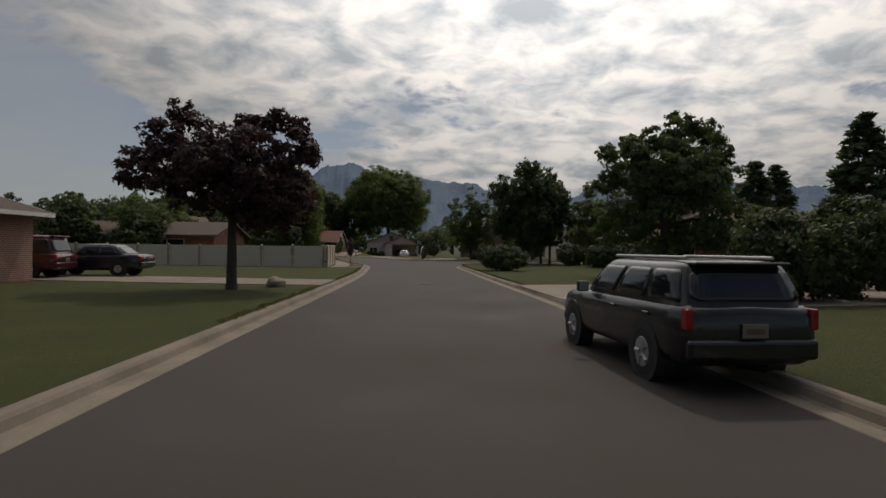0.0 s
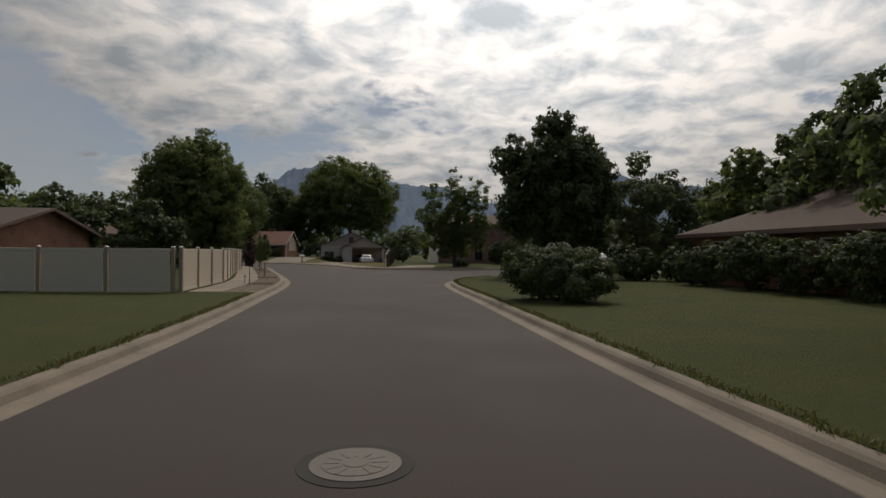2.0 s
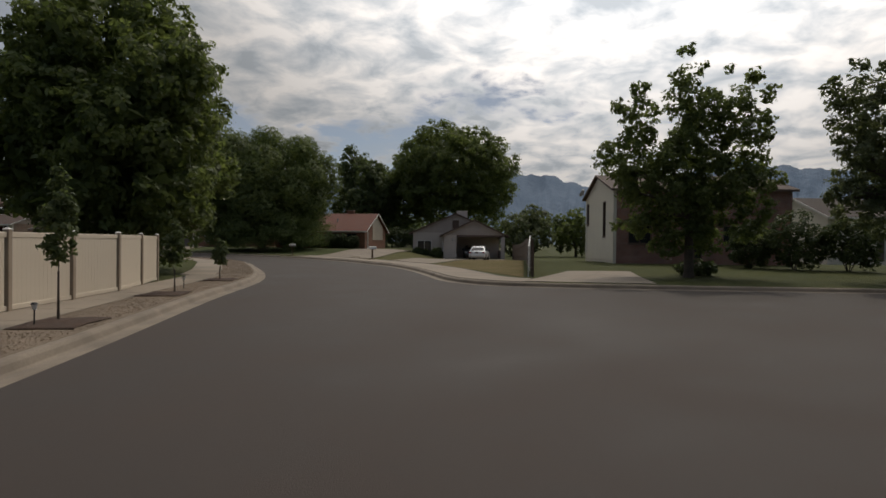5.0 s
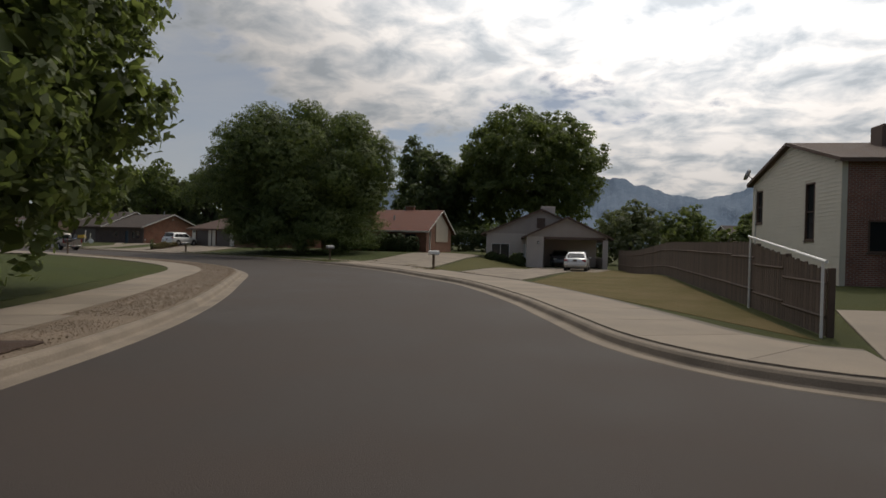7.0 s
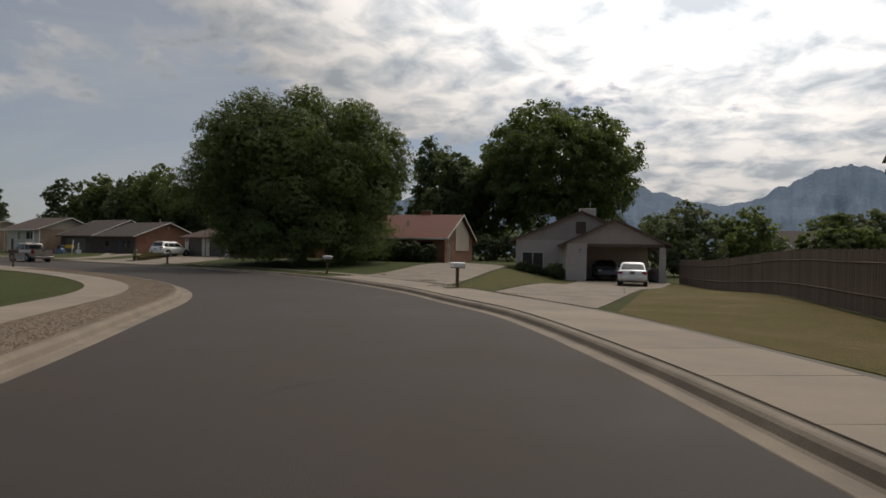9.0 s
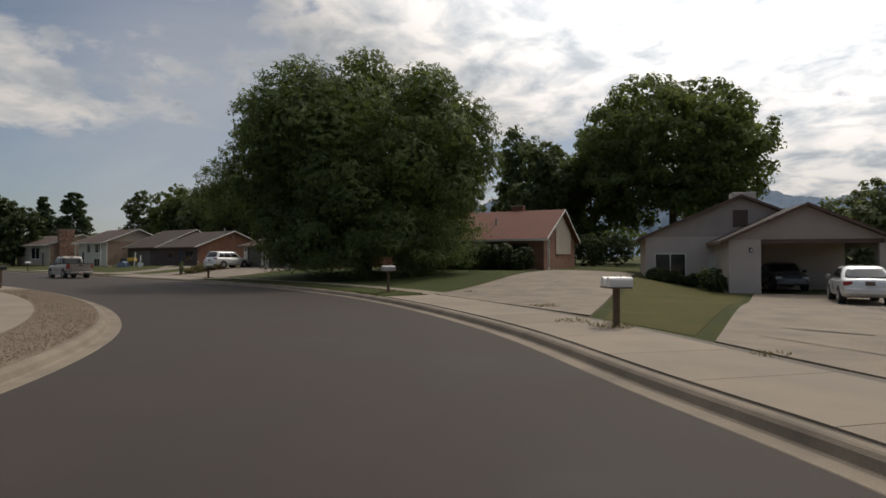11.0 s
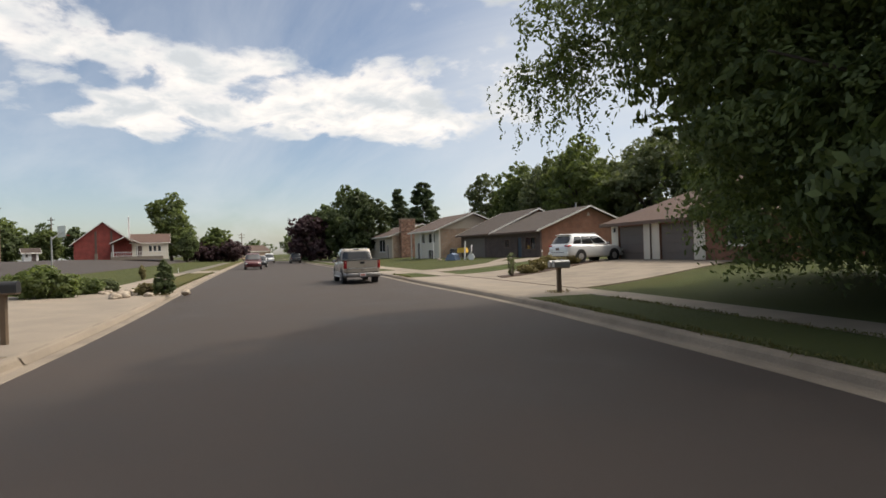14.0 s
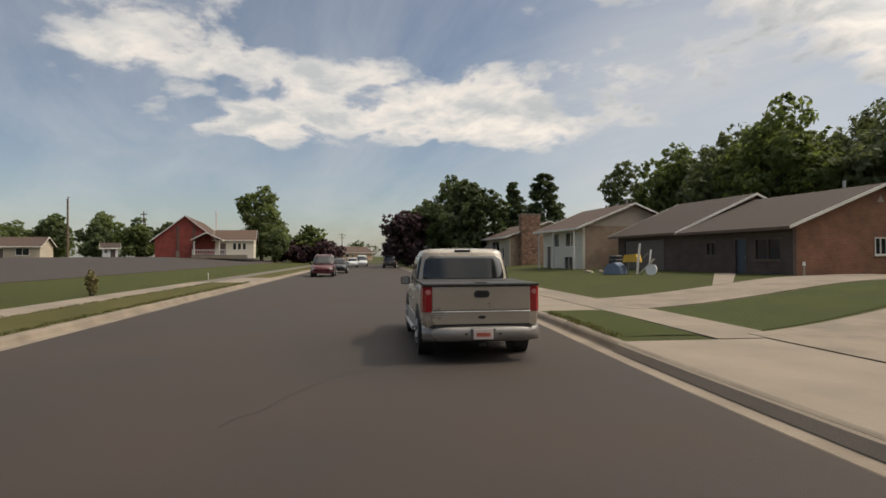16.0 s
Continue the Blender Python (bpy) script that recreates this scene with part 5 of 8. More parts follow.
def shell(name, origin, angle, width, depth, eave, label, front, sides, front_open=(), left_open=(), right_open=(), z=None, foot=0.25, category="house"):
    """A house's Empty with its four walls, footing and inner floor."""
    x, y = origin
    c = (width / 2 * math.cos(radians(angle)) - depth / 2 * math.sin(radians(angle)) + x, width / 2 * math.sin(radians(angle)) + depth / 2 * math.cos(radians(angle)) + y)
    z = ground_z(x, y) if z is None else z
    ob = thing(name, pose(x, y, z, 0, 0, angle), label, category)
    part("wall", wall_shape(0.0, width, -0.3, eave, list(front_open), side_put("front", width, depth)), front, ob)
    part("wall", wall_shape(0.202, depth - 0.202, -0.3, eave, list(left_open), side_put("left", width, depth)), sides, ob)
    part("wall", wall_shape(0.202, depth - 0.202, -0.3, eave, list(right_open), side_put("right", width, depth)), sides, ob)
    part("wall", wall_shape(0.0, width, -0.3, eave, [], side_put("back", width, depth)), sides, ob)
    part("inner_floor", box(0.21, 0.21, -0.1, width - 0.21, depth - 0.21, -0.02), CONCRETE, ob)
    part("ceiling_slab", box(0.21, 0.21, eave - 0.14, width - 0.21, depth - 0.21, eave - 0.06), STUCCO, ob)
    return ob


def gable_end(house, width, depth, eave, ridge, side, material, t=0.2):
    if side in ("left", "right"):
        x = (0.0, t) if side == "left" else (width - t, width)
        part("gable", prism([(0.0, eave), (depth, eave), (depth / 2, ridge)], x, "x"), material, house)
    else:
        y = (0.0, t) if side == "front" else (depth - t, depth)
        part("gable", prism([(0.0, eave), (width, eave), (width / 2, ridge)], y, "y"), material, house)


# red-roofed brick house behind the willow
def red_house():
    w, d, e, r = 13.0, 11.6, 2.55, 5.0
    ang = -3.4
    o = (-9.8 - w * math.cos(radians(ang)), 108.1 - w * math.sin(radians(ang)))
    fo = [(2.0, 3.6, 0.9, 2.1), (5.2, 6.15, 0.0, 2.08), (7.6, 9.4, 0.9, 2.1), (10.4, 11.8, 0.95, 2.1)]
    ro = [(1.2, 1.75, 0.1, 2.4)]
    h = shell("house", o, ang, w, d, e, "brick house with a red shingle roof and pale gable panel", BRICK_BROWN, BRICK_BROWN, fo, (), ro, z=0.62)
    roof_gable(h, w, d, e, r, "x", 0.6, ROOF_RED, TRIM)
    gable_end(h, w, d, e, r, "right", BRICK_BROWN)
    gable_end(h, w, d, e, r, "left", BRICK_BROWN)
    part("gable_panel", prism([(3.9, 1.25), (9.6, 1.25), (9.6, e + 0.62), (5.8, r - 0.16), (3.9, e + 1.5)], (w + 0.003, w + 0.06), "x"), SIDING_TAN, h, "pale vertical siding panel")
    for o_ in (fo[0], fo[2], fo[3]):
        window_in(h, "front", w, d, o_, 1, TRIM_BROWN)
    door_in(h, fo[1], DOOR_DARK)
    window_in(h, "right", w, d, ro[0], 0, rails=2)
    chimney_on(h, 9.0, d / 2 + 0.5, r - 0.6, r + 0.55, 1.1, 0.6)
    vent_pipe(h, 8.2, 2.6, e + 0.8, e + 1.75, 0.09)
    part("step", box(w - 1.9, -1.3, -0.3, w - 0.5, -0.02, 0.06, 0.01), CONCRETE, h)


red_house()


# low house with an open carport
def carport_house():
    ang = 4.0
    c, s = math.cos(radians(ang)), math.sin(radians(ang))
    z = -0.2
    ob_o = (-2.1, 101.2)
    w, d, e, r = 10.6, 10.5, 3.05, 5.35
    fo = [(0.5, 2.3, 0.6, 2.05), (3.55, 4.45, 0.0, 2.05)]
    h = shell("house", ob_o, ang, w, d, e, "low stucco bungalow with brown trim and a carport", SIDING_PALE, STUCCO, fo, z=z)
    roof_gable(h, w, d, e, r, "y", 0.5, ROOF_GREY, TRIM_BROWN)
    gable_end(h, w, d, e, r, "front", STUCCO)
    gable_end(h, w, d, e, r, "back", STUCCO)
    window_in(h, "front", w, d, fo[0], 1, TRIM)
    door_in(h, fo[1], WHITE_PAINT)
    part("gable_vent", bmesh_frame([(w / 2 - 0.42, -0.05, 3.6, w / 2 + 0.38, -0.003, 4.6)]), TRIM_BROWN, h)
    for k in range(9):
        part("slat", box(w / 2 - 0.36, -0.075, 3.66 + k * 0.1, w / 2 + 0.32, -0.05, 3.72 + k * 0.1), TRIM_BROWN, h)
    part("cooler", box(w / 2 + 0.1, 3.2, r - 0.4, w / 2 + 1.5, 4.4, r + 0.62, 0.03), SIDING_PALE, h, "pale roof cooler box")
    # the carport, open to the street
    k = thing("carport", pose(2.1, 96.8, z, 0, 0, ang), "open double carport with a low gable roof and white siding", "carport")
    cw, cd, ce, cr = 7.1, 8.6, 2.72, 4.4
    part("wall", wall_shape(0.0, 1.5, -0.3, ce, [], side_put("front", cw, cd)), SIDING_PALE, k)
    part("wall", wall_shape(0.202, cd, -0.3, ce, [], side_put("left", cw, cd)), SIDING_PALE, k)
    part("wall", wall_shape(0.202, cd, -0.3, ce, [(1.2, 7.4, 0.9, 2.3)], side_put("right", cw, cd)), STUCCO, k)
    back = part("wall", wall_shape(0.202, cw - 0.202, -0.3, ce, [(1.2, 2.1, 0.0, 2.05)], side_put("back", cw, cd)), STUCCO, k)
    part("door", box(1.22, cd - 0.14, -0.02, 2.08, cd - 0.09, 2.03, 0.006), WHITE_PAINT, back, "white back door")
    part("beam", box(1.502, 0.0, ce - 0.22, cw - 0.202, 0.2, ce), TRIM_BROWN, k)
    part("post", box(cw - 0.42, -0.03, -0.3, cw + 0.02, 0.2, ce - 0.225), SIDING_PALE, k)
    part("gable", prism([(0.0, ce), (cw, ce), (cw / 2, cr)], (0.0, 0.15), "y"), STUCCO, k)
    lamp = part("wall_lamp", box(0.95, -0.14, 2.05, 1.09, -0.003, 2.3, 0.02), BLACK, k)
    part("lens", box(0.97, -0.165, 2.08, 1.07, -0.142, 2.25), LAMP_LENS, lamp)
    roof_gable(k, cw, cd, ce, cr, "y", 0.45, ROOF_GREY, TRIM_BROWN)
    part("soffit", box(0.22, 0.22, ce - 0.06, cw - 0.22, cd, ce - 0.02), STUCCO, k)


carport_house()


# two-storey-high white house at the corner
def corner_house():
    ang = -90.0 + 2.0
    # its gable end looks west, to the street
    w, d, e, r = 9.8, 12.0, 4.95, 6.35
    o = (15.8, 80.3)
    fo = [(0.6, 1.45, 2.7, 4.5), (6.6, 7.5, 1.7, 4.3)]
    h = shell("house", o, ang, w, d, e, "tall white clapboard house with a brown roof edge", SIDING_WHITE, BRICK_RED, fo, (), [(1.0, 2.6, 1.2, 2.5), (5.0, 6.0, 0.2, 2.3), (7.4, 9.2, 1.2, 2.5)], z=0.5)
    roof_gable(h, w, d, e, r, "y", 0.35, ROOF_BROWN, TRIM_BROWN)
    gable_end(h, w, d, e, r, "front", SIDING_WHITE)
    gable_end(h, w, d, e, r, "back", SIDING_WHITE)
    lap_siding(h, 0.0, w, 0.0, r - 0.05, -0.002, SIDING_WHITE, 0.17, [(a - 0.04, b + 0.04, c0 - 0.1, d0 + 0.04) for a, b, c0, d0 in fo], (w / 2, e, r))
    for f in fo:
        window_in(h, "front", w, d, f, 0, TRIM_BROWN, rails=1)
    for f in ((1.0, 2.6, 1.2, 2.5), (5.0, 6.0, 0.2, 2.3), (7.4, 9.2, 1.2, 2.5)):
        window_in(h, "right", w, d, f, 1, TRIM_BROWN)
    part("cooler", box(5.4, 3.2, r - 0.35, 6.4, 4.2, r + 0.75, 0.04), TRIM_BROWN, h, "rusty roof cooler box")
    dish = part("dish", rod((0.05, -0.32, e + 0.55), (0.0, -0.42, e + 0.6), 0.30, 0.34, 20), METAL, h, "round satellite dish")
    part("arm", rod((0.05, -0.01, e + 0.2), (0.05, -0.33, e + 0.55), 0.03), METAL, dish)
    part("meter_pipe", rod((0.55, -0.05, 0.4), (0.55, -0.05, e - 0.3), 0.035), TRIM, h)


corner_house()


# brown brick house in two blocks
def brown_house():
    ang = -13.0
    c, s = math.cos(radians(ang)), math.sin(radians(ang))
    w, d, e, r = 9.0, 10.6, 2.6, 4.6
    right = (-56.0, 120.1)
    o = (right[0] - w * c, right[1] - w * s)
    fo = [(2.6, 3.5, 1.1, 1.9), (5.0, 5.9, 0.0, 2.05), (6.5, 8.3, 0.85, 2.0)]
    # this front carries its shade in darker brick and brown frames
    h = shell("house", o, ang, w, d, e, "single-storey brown brick house with a grey-brown roof", BRICK_SHADED, BRICK_BROWN, fo, (), [(4.9, 5.7, 1.1, 2.0)], z=0.5)
    roof_gable(h, w, d, e, r, "x", 0.55, ROOF_GREY, TRIM, eave_trim=TRIM_BROWN)
    gable_end(h, w, d, e, r, "right", BRICK_BROWN)
    window_in(h, "front", w, d, fo[0], 1, TRIM_BROWN)
    window_in(h, "front", w, d, fo[2], 1, TRIM_BROWN)
    door_in(h, fo[1], DOOR_BLUE, TRIM_BROWN)
    window_in(h, "right", w, d, (4.9, 5.7, 1.1, 2.0), 1)
    vent_pipe(h, 6.6, d / 2 + 0.4, r - 0.2, r + 0.6, 0.08)
    part("gable_vent", prism([(d / 2 - 0.2, 3.8), (d / 2 + 0.2, 3.8), (d / 2, 4.15)], (w + 0.003, w + 0.03), "x"), STUCCO, h)
    part("step", box(4.8, -1.1, -0.3, 6.2, -0.02, 0.05, 0.01), CONCRETE, h)
    o2 = (o[0] - 7.6 * c, o[1] - 7.6 * s)
    w2, r2 = 7.58, 5.05
    fo2 = [(0.9, 5.9, 0.0, 2.2)]
    # the wing's front wall has the same shade in its brick colour
    h2 = shell("house_wing", o2, ang, w2, d + 0.4, e + 0.1, "brown brick garage wing with a raised roof", BRICK_SHADED, BRICK_BROWN, fo2, z=0.5)
    roof_gable(h2, w2, d + 0.4, e + 0.1, r2, "x", 0.6, ROOF_GREY, TRIM, eave_trim=TRIM_BROWN)
    gable_end(h2, w2, d + 0.4, e + 0.1, r2, "right", BRICK_BROWN)
    gable_end(h2, w2, d + 0.4, e + 0.1, r2, "left", BRICK_BROWN)
    garage_door_in(h2, fo2[0], 4, GARAGE_DARK)


brown_house()


# split-level tan house
def tan_house():
    ang = -13.0
    c, s = math.cos(radians(ang)), math.sin(radians(ang))
    w, d, e, r = 8.2, 8.8, 3.55, 5.3
    right = (-75.0, 122.7)
    o = (right[0] - w * c, right[1] - w * s)
    fo = [(0.9, 1.8, 0.0, 2.05), (2.6, 3.6, 1.9, 3.1), (4.9, 7.0, 1.9, 3.15), (4.7, 6.4, 0.0, 1.1)]
    h = shell("house", o, ang, w, d, e, "split-level tan brick house with white-edged roof", SIDING_WHITE, BRICK_TAN, fo, (), [(5.4, 6.5, 1.3, 3.0)], z=0.5)
    roof_gable(h, w, d, e, r, "x", 0.8, ROOF_BROWN, TRIM)
    gable_end(h, w, d, e, r, "right", SIDING_TAN)
    gable_end(h, w, d, e, r, "left", SIDING_TAN)
    for f in fo[1:]:
        window_in(h, "front", w, d, f)
    door_in(h, fo[0], DOOR_DARK)
    window_in(h, "right", w, d, (5.4, 6.5, 1.3, 3.0), 1)
    for k in (0.5, 3.9, 8.0):
        part("porch_post", box(k - 0.06, -0.72, -0.3, k + 0.06, -0.60, e - 0.28), TRIM, h)
    vent_pipe(h, 6.6, d / 2 + 0.5, r - 0.2, r + 0.7, 0.07)
    vent_pipe(h, 4.4, d / 2 + 0.9, r - 0.4, r + 0.5, 0.06)


tan_house()


def stone_chimney_house():
    ang = -14.0
    c, s = math.cos(radians(ang)), math.sin(radians(ang))
    w, d, e, r = 13.0, 9.5, 3.4, 5.0
    right = (-93.9, 127.6)
    o = (right[0] - w * c, right[1] - w * s)
    fo = [(1.0, 2.0, 1.4, 2.8), (3.0, 4.0, 1.4, 2.8), (6.0, 9.4, 1.0, 2.9), (10.2, 11.2, 0.0, 2.1)]
    h = shell("house", o, ang, w, d, e, "low house with a broad stone chimney and shutters", SIDING_TAN, BRICK_TAN, fo, (), [(6.4, 7.4, 1.3, 2.5)], z=0.5)
    roof_gable(h, w, d, e, r, "x", 0.7, ROOF_BROWN, TRIM)
    gable_end(h, w, d, e, r, "right", SIDING_TAN)
    gable_end(h, w, d, e, r, "left", SIDING_TAN)
    for f in fo[:3]:
        window_in(h, "front", w, d, f)
    door_in(h, fo[3], DOOR_DARK)
    window_in(h, "right", w, d, (6.4, 7.4, 1.3, 2.5), 1)
    stack = part("chimney", box(w + 0.004, 1.2, -0.3, w + 0.95, 3.4, 5.75, 0.05), BRICK_TAN, h, "broad field-stone chimney")
    rng = random.Random(4)
    stones = []
    for face in (0, 1):
        z = -0.1
        while z < 5.6:
            hh = rng.uniform(0.16, 0.26)
            p = 0.0
            span = 2.2 if face else 0.95
            while p < span - 0.1:
                q = min(span, p + rng.uniform(0.25, 0.5))
                stones.append((w + 0.95, 1.2 + p + 0.01, z + 0.01, w + 0.985, 1.2 + q - 0.01, z + hh - 0.01) if face else (w + p + 0.01, 1.165, z + 0.01, w + q - 0.01, 1.2, z + hh - 0.01))
                p = q
            z += hh
    for st in stones:
        part("stone", box(*st, 0.012), STONE, stack)
    part("cap", box(w - 0.02, 1.12, 5.748, w + 1.03, 3.48, 5.9, 0.02), CONCRETE, stack)


STONE = mat("field_stone", ((0.26, 0.125, 0.085), (0.40, 0.255, 0.18), (0.17, 0.085, 0.062)), 0.9, 3.0, 25.0, 0.6, vary=0.4)
stone_chimney_house()


# hipped house with two garage doors


def garage_house():
    ang = -18.0
    w, d, e, r = 13.0, 11.5, 2.5, 5.1
    fo = [(0.75, 3.15, 0.0, 2.15), (4.65, 7.25, 0.0, 2.15), (9.6, 11.4, 0.9, 2.1)]
    h = shell("house", (-43.3, 113.7), ang, w, d, e, "hip-roofed house with two grey garage doors and white siding", BRICK_BROWN, BRICK_BROWN, fo, z=0.5)
    roof_hip(h, w, d, e, r, 0.55, ROOF_RUST, TRIM_BROWN)
    lap_siding(h, 0.0, 8.1, 0.05, e - 0.05, -0.002, SIDING_WHITE, 0.15, [(a - 0.05, b + 0.05, c - 0.1, d2 + 0.05) for a, b, c, d2 in fo])
    garage_door_in(h, fo[0], 4, GARAGE_DARK)
    garage_door_in(h, fo[1], 4, GARAGE_DARK)
    window_in(h, "front", w, d, fo[2])
    chimney_on(h, 9.0, d / 2, r - 0.3, r + 0.75, 0.9, 0.7)
    for x in (0.4, 7.7):
        lamp = part("wall_lamp", box(x - 0.07, -0.16, 1.85, x + 0.07, -0.032, 2.1, 0.02), BLACK, h)
        part("lens", box(x - 0.05, -0.185, 1.88, x + 0.05, -0.162, 2.05), LAMP_LENS, lamp)
    part("downpipe", rod((3.9, -0.07, 0.0), (3.9, -0.07, e - 0.2), 0.04), TRIM_BROWN, h)


garage_house()


# plain houses along the streets
def side_house(name, origin, ang, w, d, e, r, label, wall_mat, roof_mat, trim, hip=True, windows=((1.5, 3.3, 0.9, 2.1), (4.5, 5.4, 0.0, 2.05), (7.0, 9.0, 0.9, 2.1)), z=0.25, door=1):
    h = shell(name, origin, ang, w, d, e, label, wall_mat, wall_mat, windows, z=z)
    if hip:
        roof_hip(h, w, d, e, r, 0.6, roof_mat, trim)
    else:
        roof_gable(h, w, d, e, r, "x", 0.6, roof_mat, trim)
        gable_end(h, w, d, e, r, "left", wall_mat)
        gable_end(h, w, d, e, r, "right", wall_mat)
    for k, f in enumerate(windows):
        if k == door:
            door_in(h, f, DOOR_DARK)
        else:
            window_in(h, "front", w, d, f, 1)
    return h


# front towards the west (the first street): x runs south along it
side_house("house", (26.0, 25.4), -90, 18.0, 11.0, 2.6, 4.9, "low brown hip-roofed house behind dark shrubs", BRICK_BROWN, ROOF_BROWN, TRIM_BROWN, True,
           ((2.0, 4.4, 0.8, 2.1), (7.0, 8.0, 0.0, 2.05), (9.4, 11.8, 0.8, 2.1), (14.0, 17.6, 0.0, 2.2)))
side_house("house", (25.5, -8.0), -90, 16.0, 11.0, 2.7, 5.0, "low brown house with a broad hipped roof", BRICK_BROWN, ROOF_BROWN, TRIM_BROWN, True,
           ((2.0, 4.4, 0.8, 2.1), (7.0, 8.0, 0.0, 2.05), (9.4, 11.8, 0.8, 2.1)))
# west side of the first street, front towards the east
side_house("house", (-6.6, -17.6), 90, 14.5, 10.0, 2.75, 4.3, "red brick house with a low roof and white eaves", BRICK_RED, ROOF_BROWN, TRIM, False,
           ((2.0, 4.4, 0.8, 2.1), (6.4, 7.4, 0.0, 2.05), (9.2, 12.4, 0.8, 2.1)), 0.2)
side_house("house", (-22.8, 24.0), 0, 14.0, 9.0, 2.45, 3.6, "long brown house behind the vinyl fence", BRICK_BROWN, ROOF_BROWN, TRIM_BROWN, False,
           ((2.0, 4.0, 0.9, 2.1), (6.0, 7.0, 0.0, 2.05), (8.5, 11.5, 0.9, 2.1)), 0.2)
side_house("house", (-20.0, 45.0), 78, 12.0, 9.0, 3.2, 5.4, "dark brown house behind the vinyl fence", BRICK_RED, ROOF_RUST, TRIM_BROWN, False, z=0.3)
# houses seen past the side street
side_house("house", (36.5, 82.0), 10, 11.0, 8.0, 3.9, 5.6, "small pale house beyond the side street", SIDING_WHITE, ROOF_GREY, TRIM, False, z=0.4)
side_house("house", (31, 138), 12, 10.0, 8.0, 2.8, 4.9, "small grey-roofed house far behind the fence", STUCCO, ROOF_GREY, TRIM, False, z=0.6)
side_house("house", (48, 118), 12, 10.0, 8.0, 3.0, 5.4, "small pale house far behind the fence", SIDING_WHITE, ROOF_GREY, TRIM, False, z=0.6)
# far left, past the parking lot
side_house("house", (-155.0, 63.0), 82, 10.5, 6.5, 2.5, 3.9, "low tan house far across the parking lot", SIDING_TAN, ROOF_BROWN, TRIM, False, z=1.3)
side_house("shed", (-146.5, 83.0), 95, 2.2, 2.6, 2.2, 2.8, "small white garden shed", WHITE_PAINT, ROOF_GREY, TRIM, False, ((0.25, 0.7, 1.2, 1.9), (1.1, 1.9, 0.0, 1.95)), 1.25)
side_house("house", (-247.5, 151), 108, 14.0, 9.0, 2.8, 5.0, "low brick house at the far end of the street", BRICK_TAN, ROOF_BROWN, TRIM, False, z=0.5)


def church():
    ang = 80.0
    # the gabled front looks towards the bend
    w, d, e, r = 9.6, 26.0, 3.1, 7.0
    z = 1.8
    o = (-147.5, 90.6)
    h = shell("church", o, ang, w, d, e, "red brick church with a steep brown roof and a white porch", BRICK_DEEP, BRICK_DEEP, [], z=z, category="church")
    roof_gable(h, w, d, e, r, "y", 0.7, ROOF_RUST, TRIM)
    gable_end(h, w, d, e, r, "front", BRICK_DEEP)
    gable_end(h, w, d, e, r, "back", BRICK_DEEP)
    for x in (w / 2 - 1.2, w / 2 + 1.4):
        part("pilaster", box(x - 0.18, -0.14, -0.3, x + 0.18, -0.003, e + 2.2), TRIM_BROWN, h)
        part("buttress", box(x - 0.26, -0.3, -0.3, x + 0.26, -0.142, 1.0, 0.03), CONCRETE, h)
    part("steeple", box(w - 1.0, 10.0, e + 0.4, w - 0.7, 10.3, e + 5.6, 0.02), WHITE_PAINT, h, "slim white steeple post")
    k = thing("church_hall", pose(o[0] + w * math.cos(radians(ang)), o[1] + w * math.sin(radians(ang)), z, 0, 0, ang), "low tan church wing with a porch, ramp and railing", "church wing")
    w2, d2, e2, r2 = 6.4, 9.0, 3.0, 4.7
    fo = [(0.7, 1.8, 0.3, 2.4), (2.9, 3.5, 1.2, 2.4), (3.7, 4.3, 1.2, 2.4), (4.5, 5.1, 1.2, 2.4)]
    for side, opens in (("front", fo), ("back", []), ("right", [])):
        span = w2 if side in ("front", "back") else d2 - 0.202
        part("wall", wall_shape(0.004 if side != "right" else 0.202, span, -0.3, e2, opens, side_put(side, w2, d2)), SIDING_WHITE, k)
    roof_gable(k, w2, d2, e2, r2, "x", 0.6, ROOF_RUST, TRIM)
    gable_end(k, w2, d2, e2, r2, "right", SIDING_WHITE)
    for f in fo[1:]:
        window_in(k, "front", w2, d2, f, 0)
    door_in(k, fo[0], DOOR_DARK)
    roof_gable(k, 4.4, 3.0, 2.9, 4.0, "y", 0.3, ROOF_RUST, TRIM, -3.2, -3.2, name="porch_roof")
    part("deck", box(-3.4, -3.3, -0.3, 5.4, -0.22, 0.3, 0.01), CONCRETE, k)
    for x in (-3.0, 1.0):
        part("porch_post", box(x - 0.09, -3.0, 0.302, x + 0.09, -2.82, 2.6), TRIM, k)
    rail = part("railing", bmesh_frame([(-3.3, -3.16, 1.1, 5.9, -3.08, 1.2), (-3.3, -3.16, 0.45, 5.9, -3.08, 0.52)]), TRIM, k)
    for i in range(24):
        x = -3.25 + i * 0.39
        part("baluster", box(x - 0.03, -3.14, -0.28, x + 0.03, -3.1, 1.098), TRIM, rail)


church()
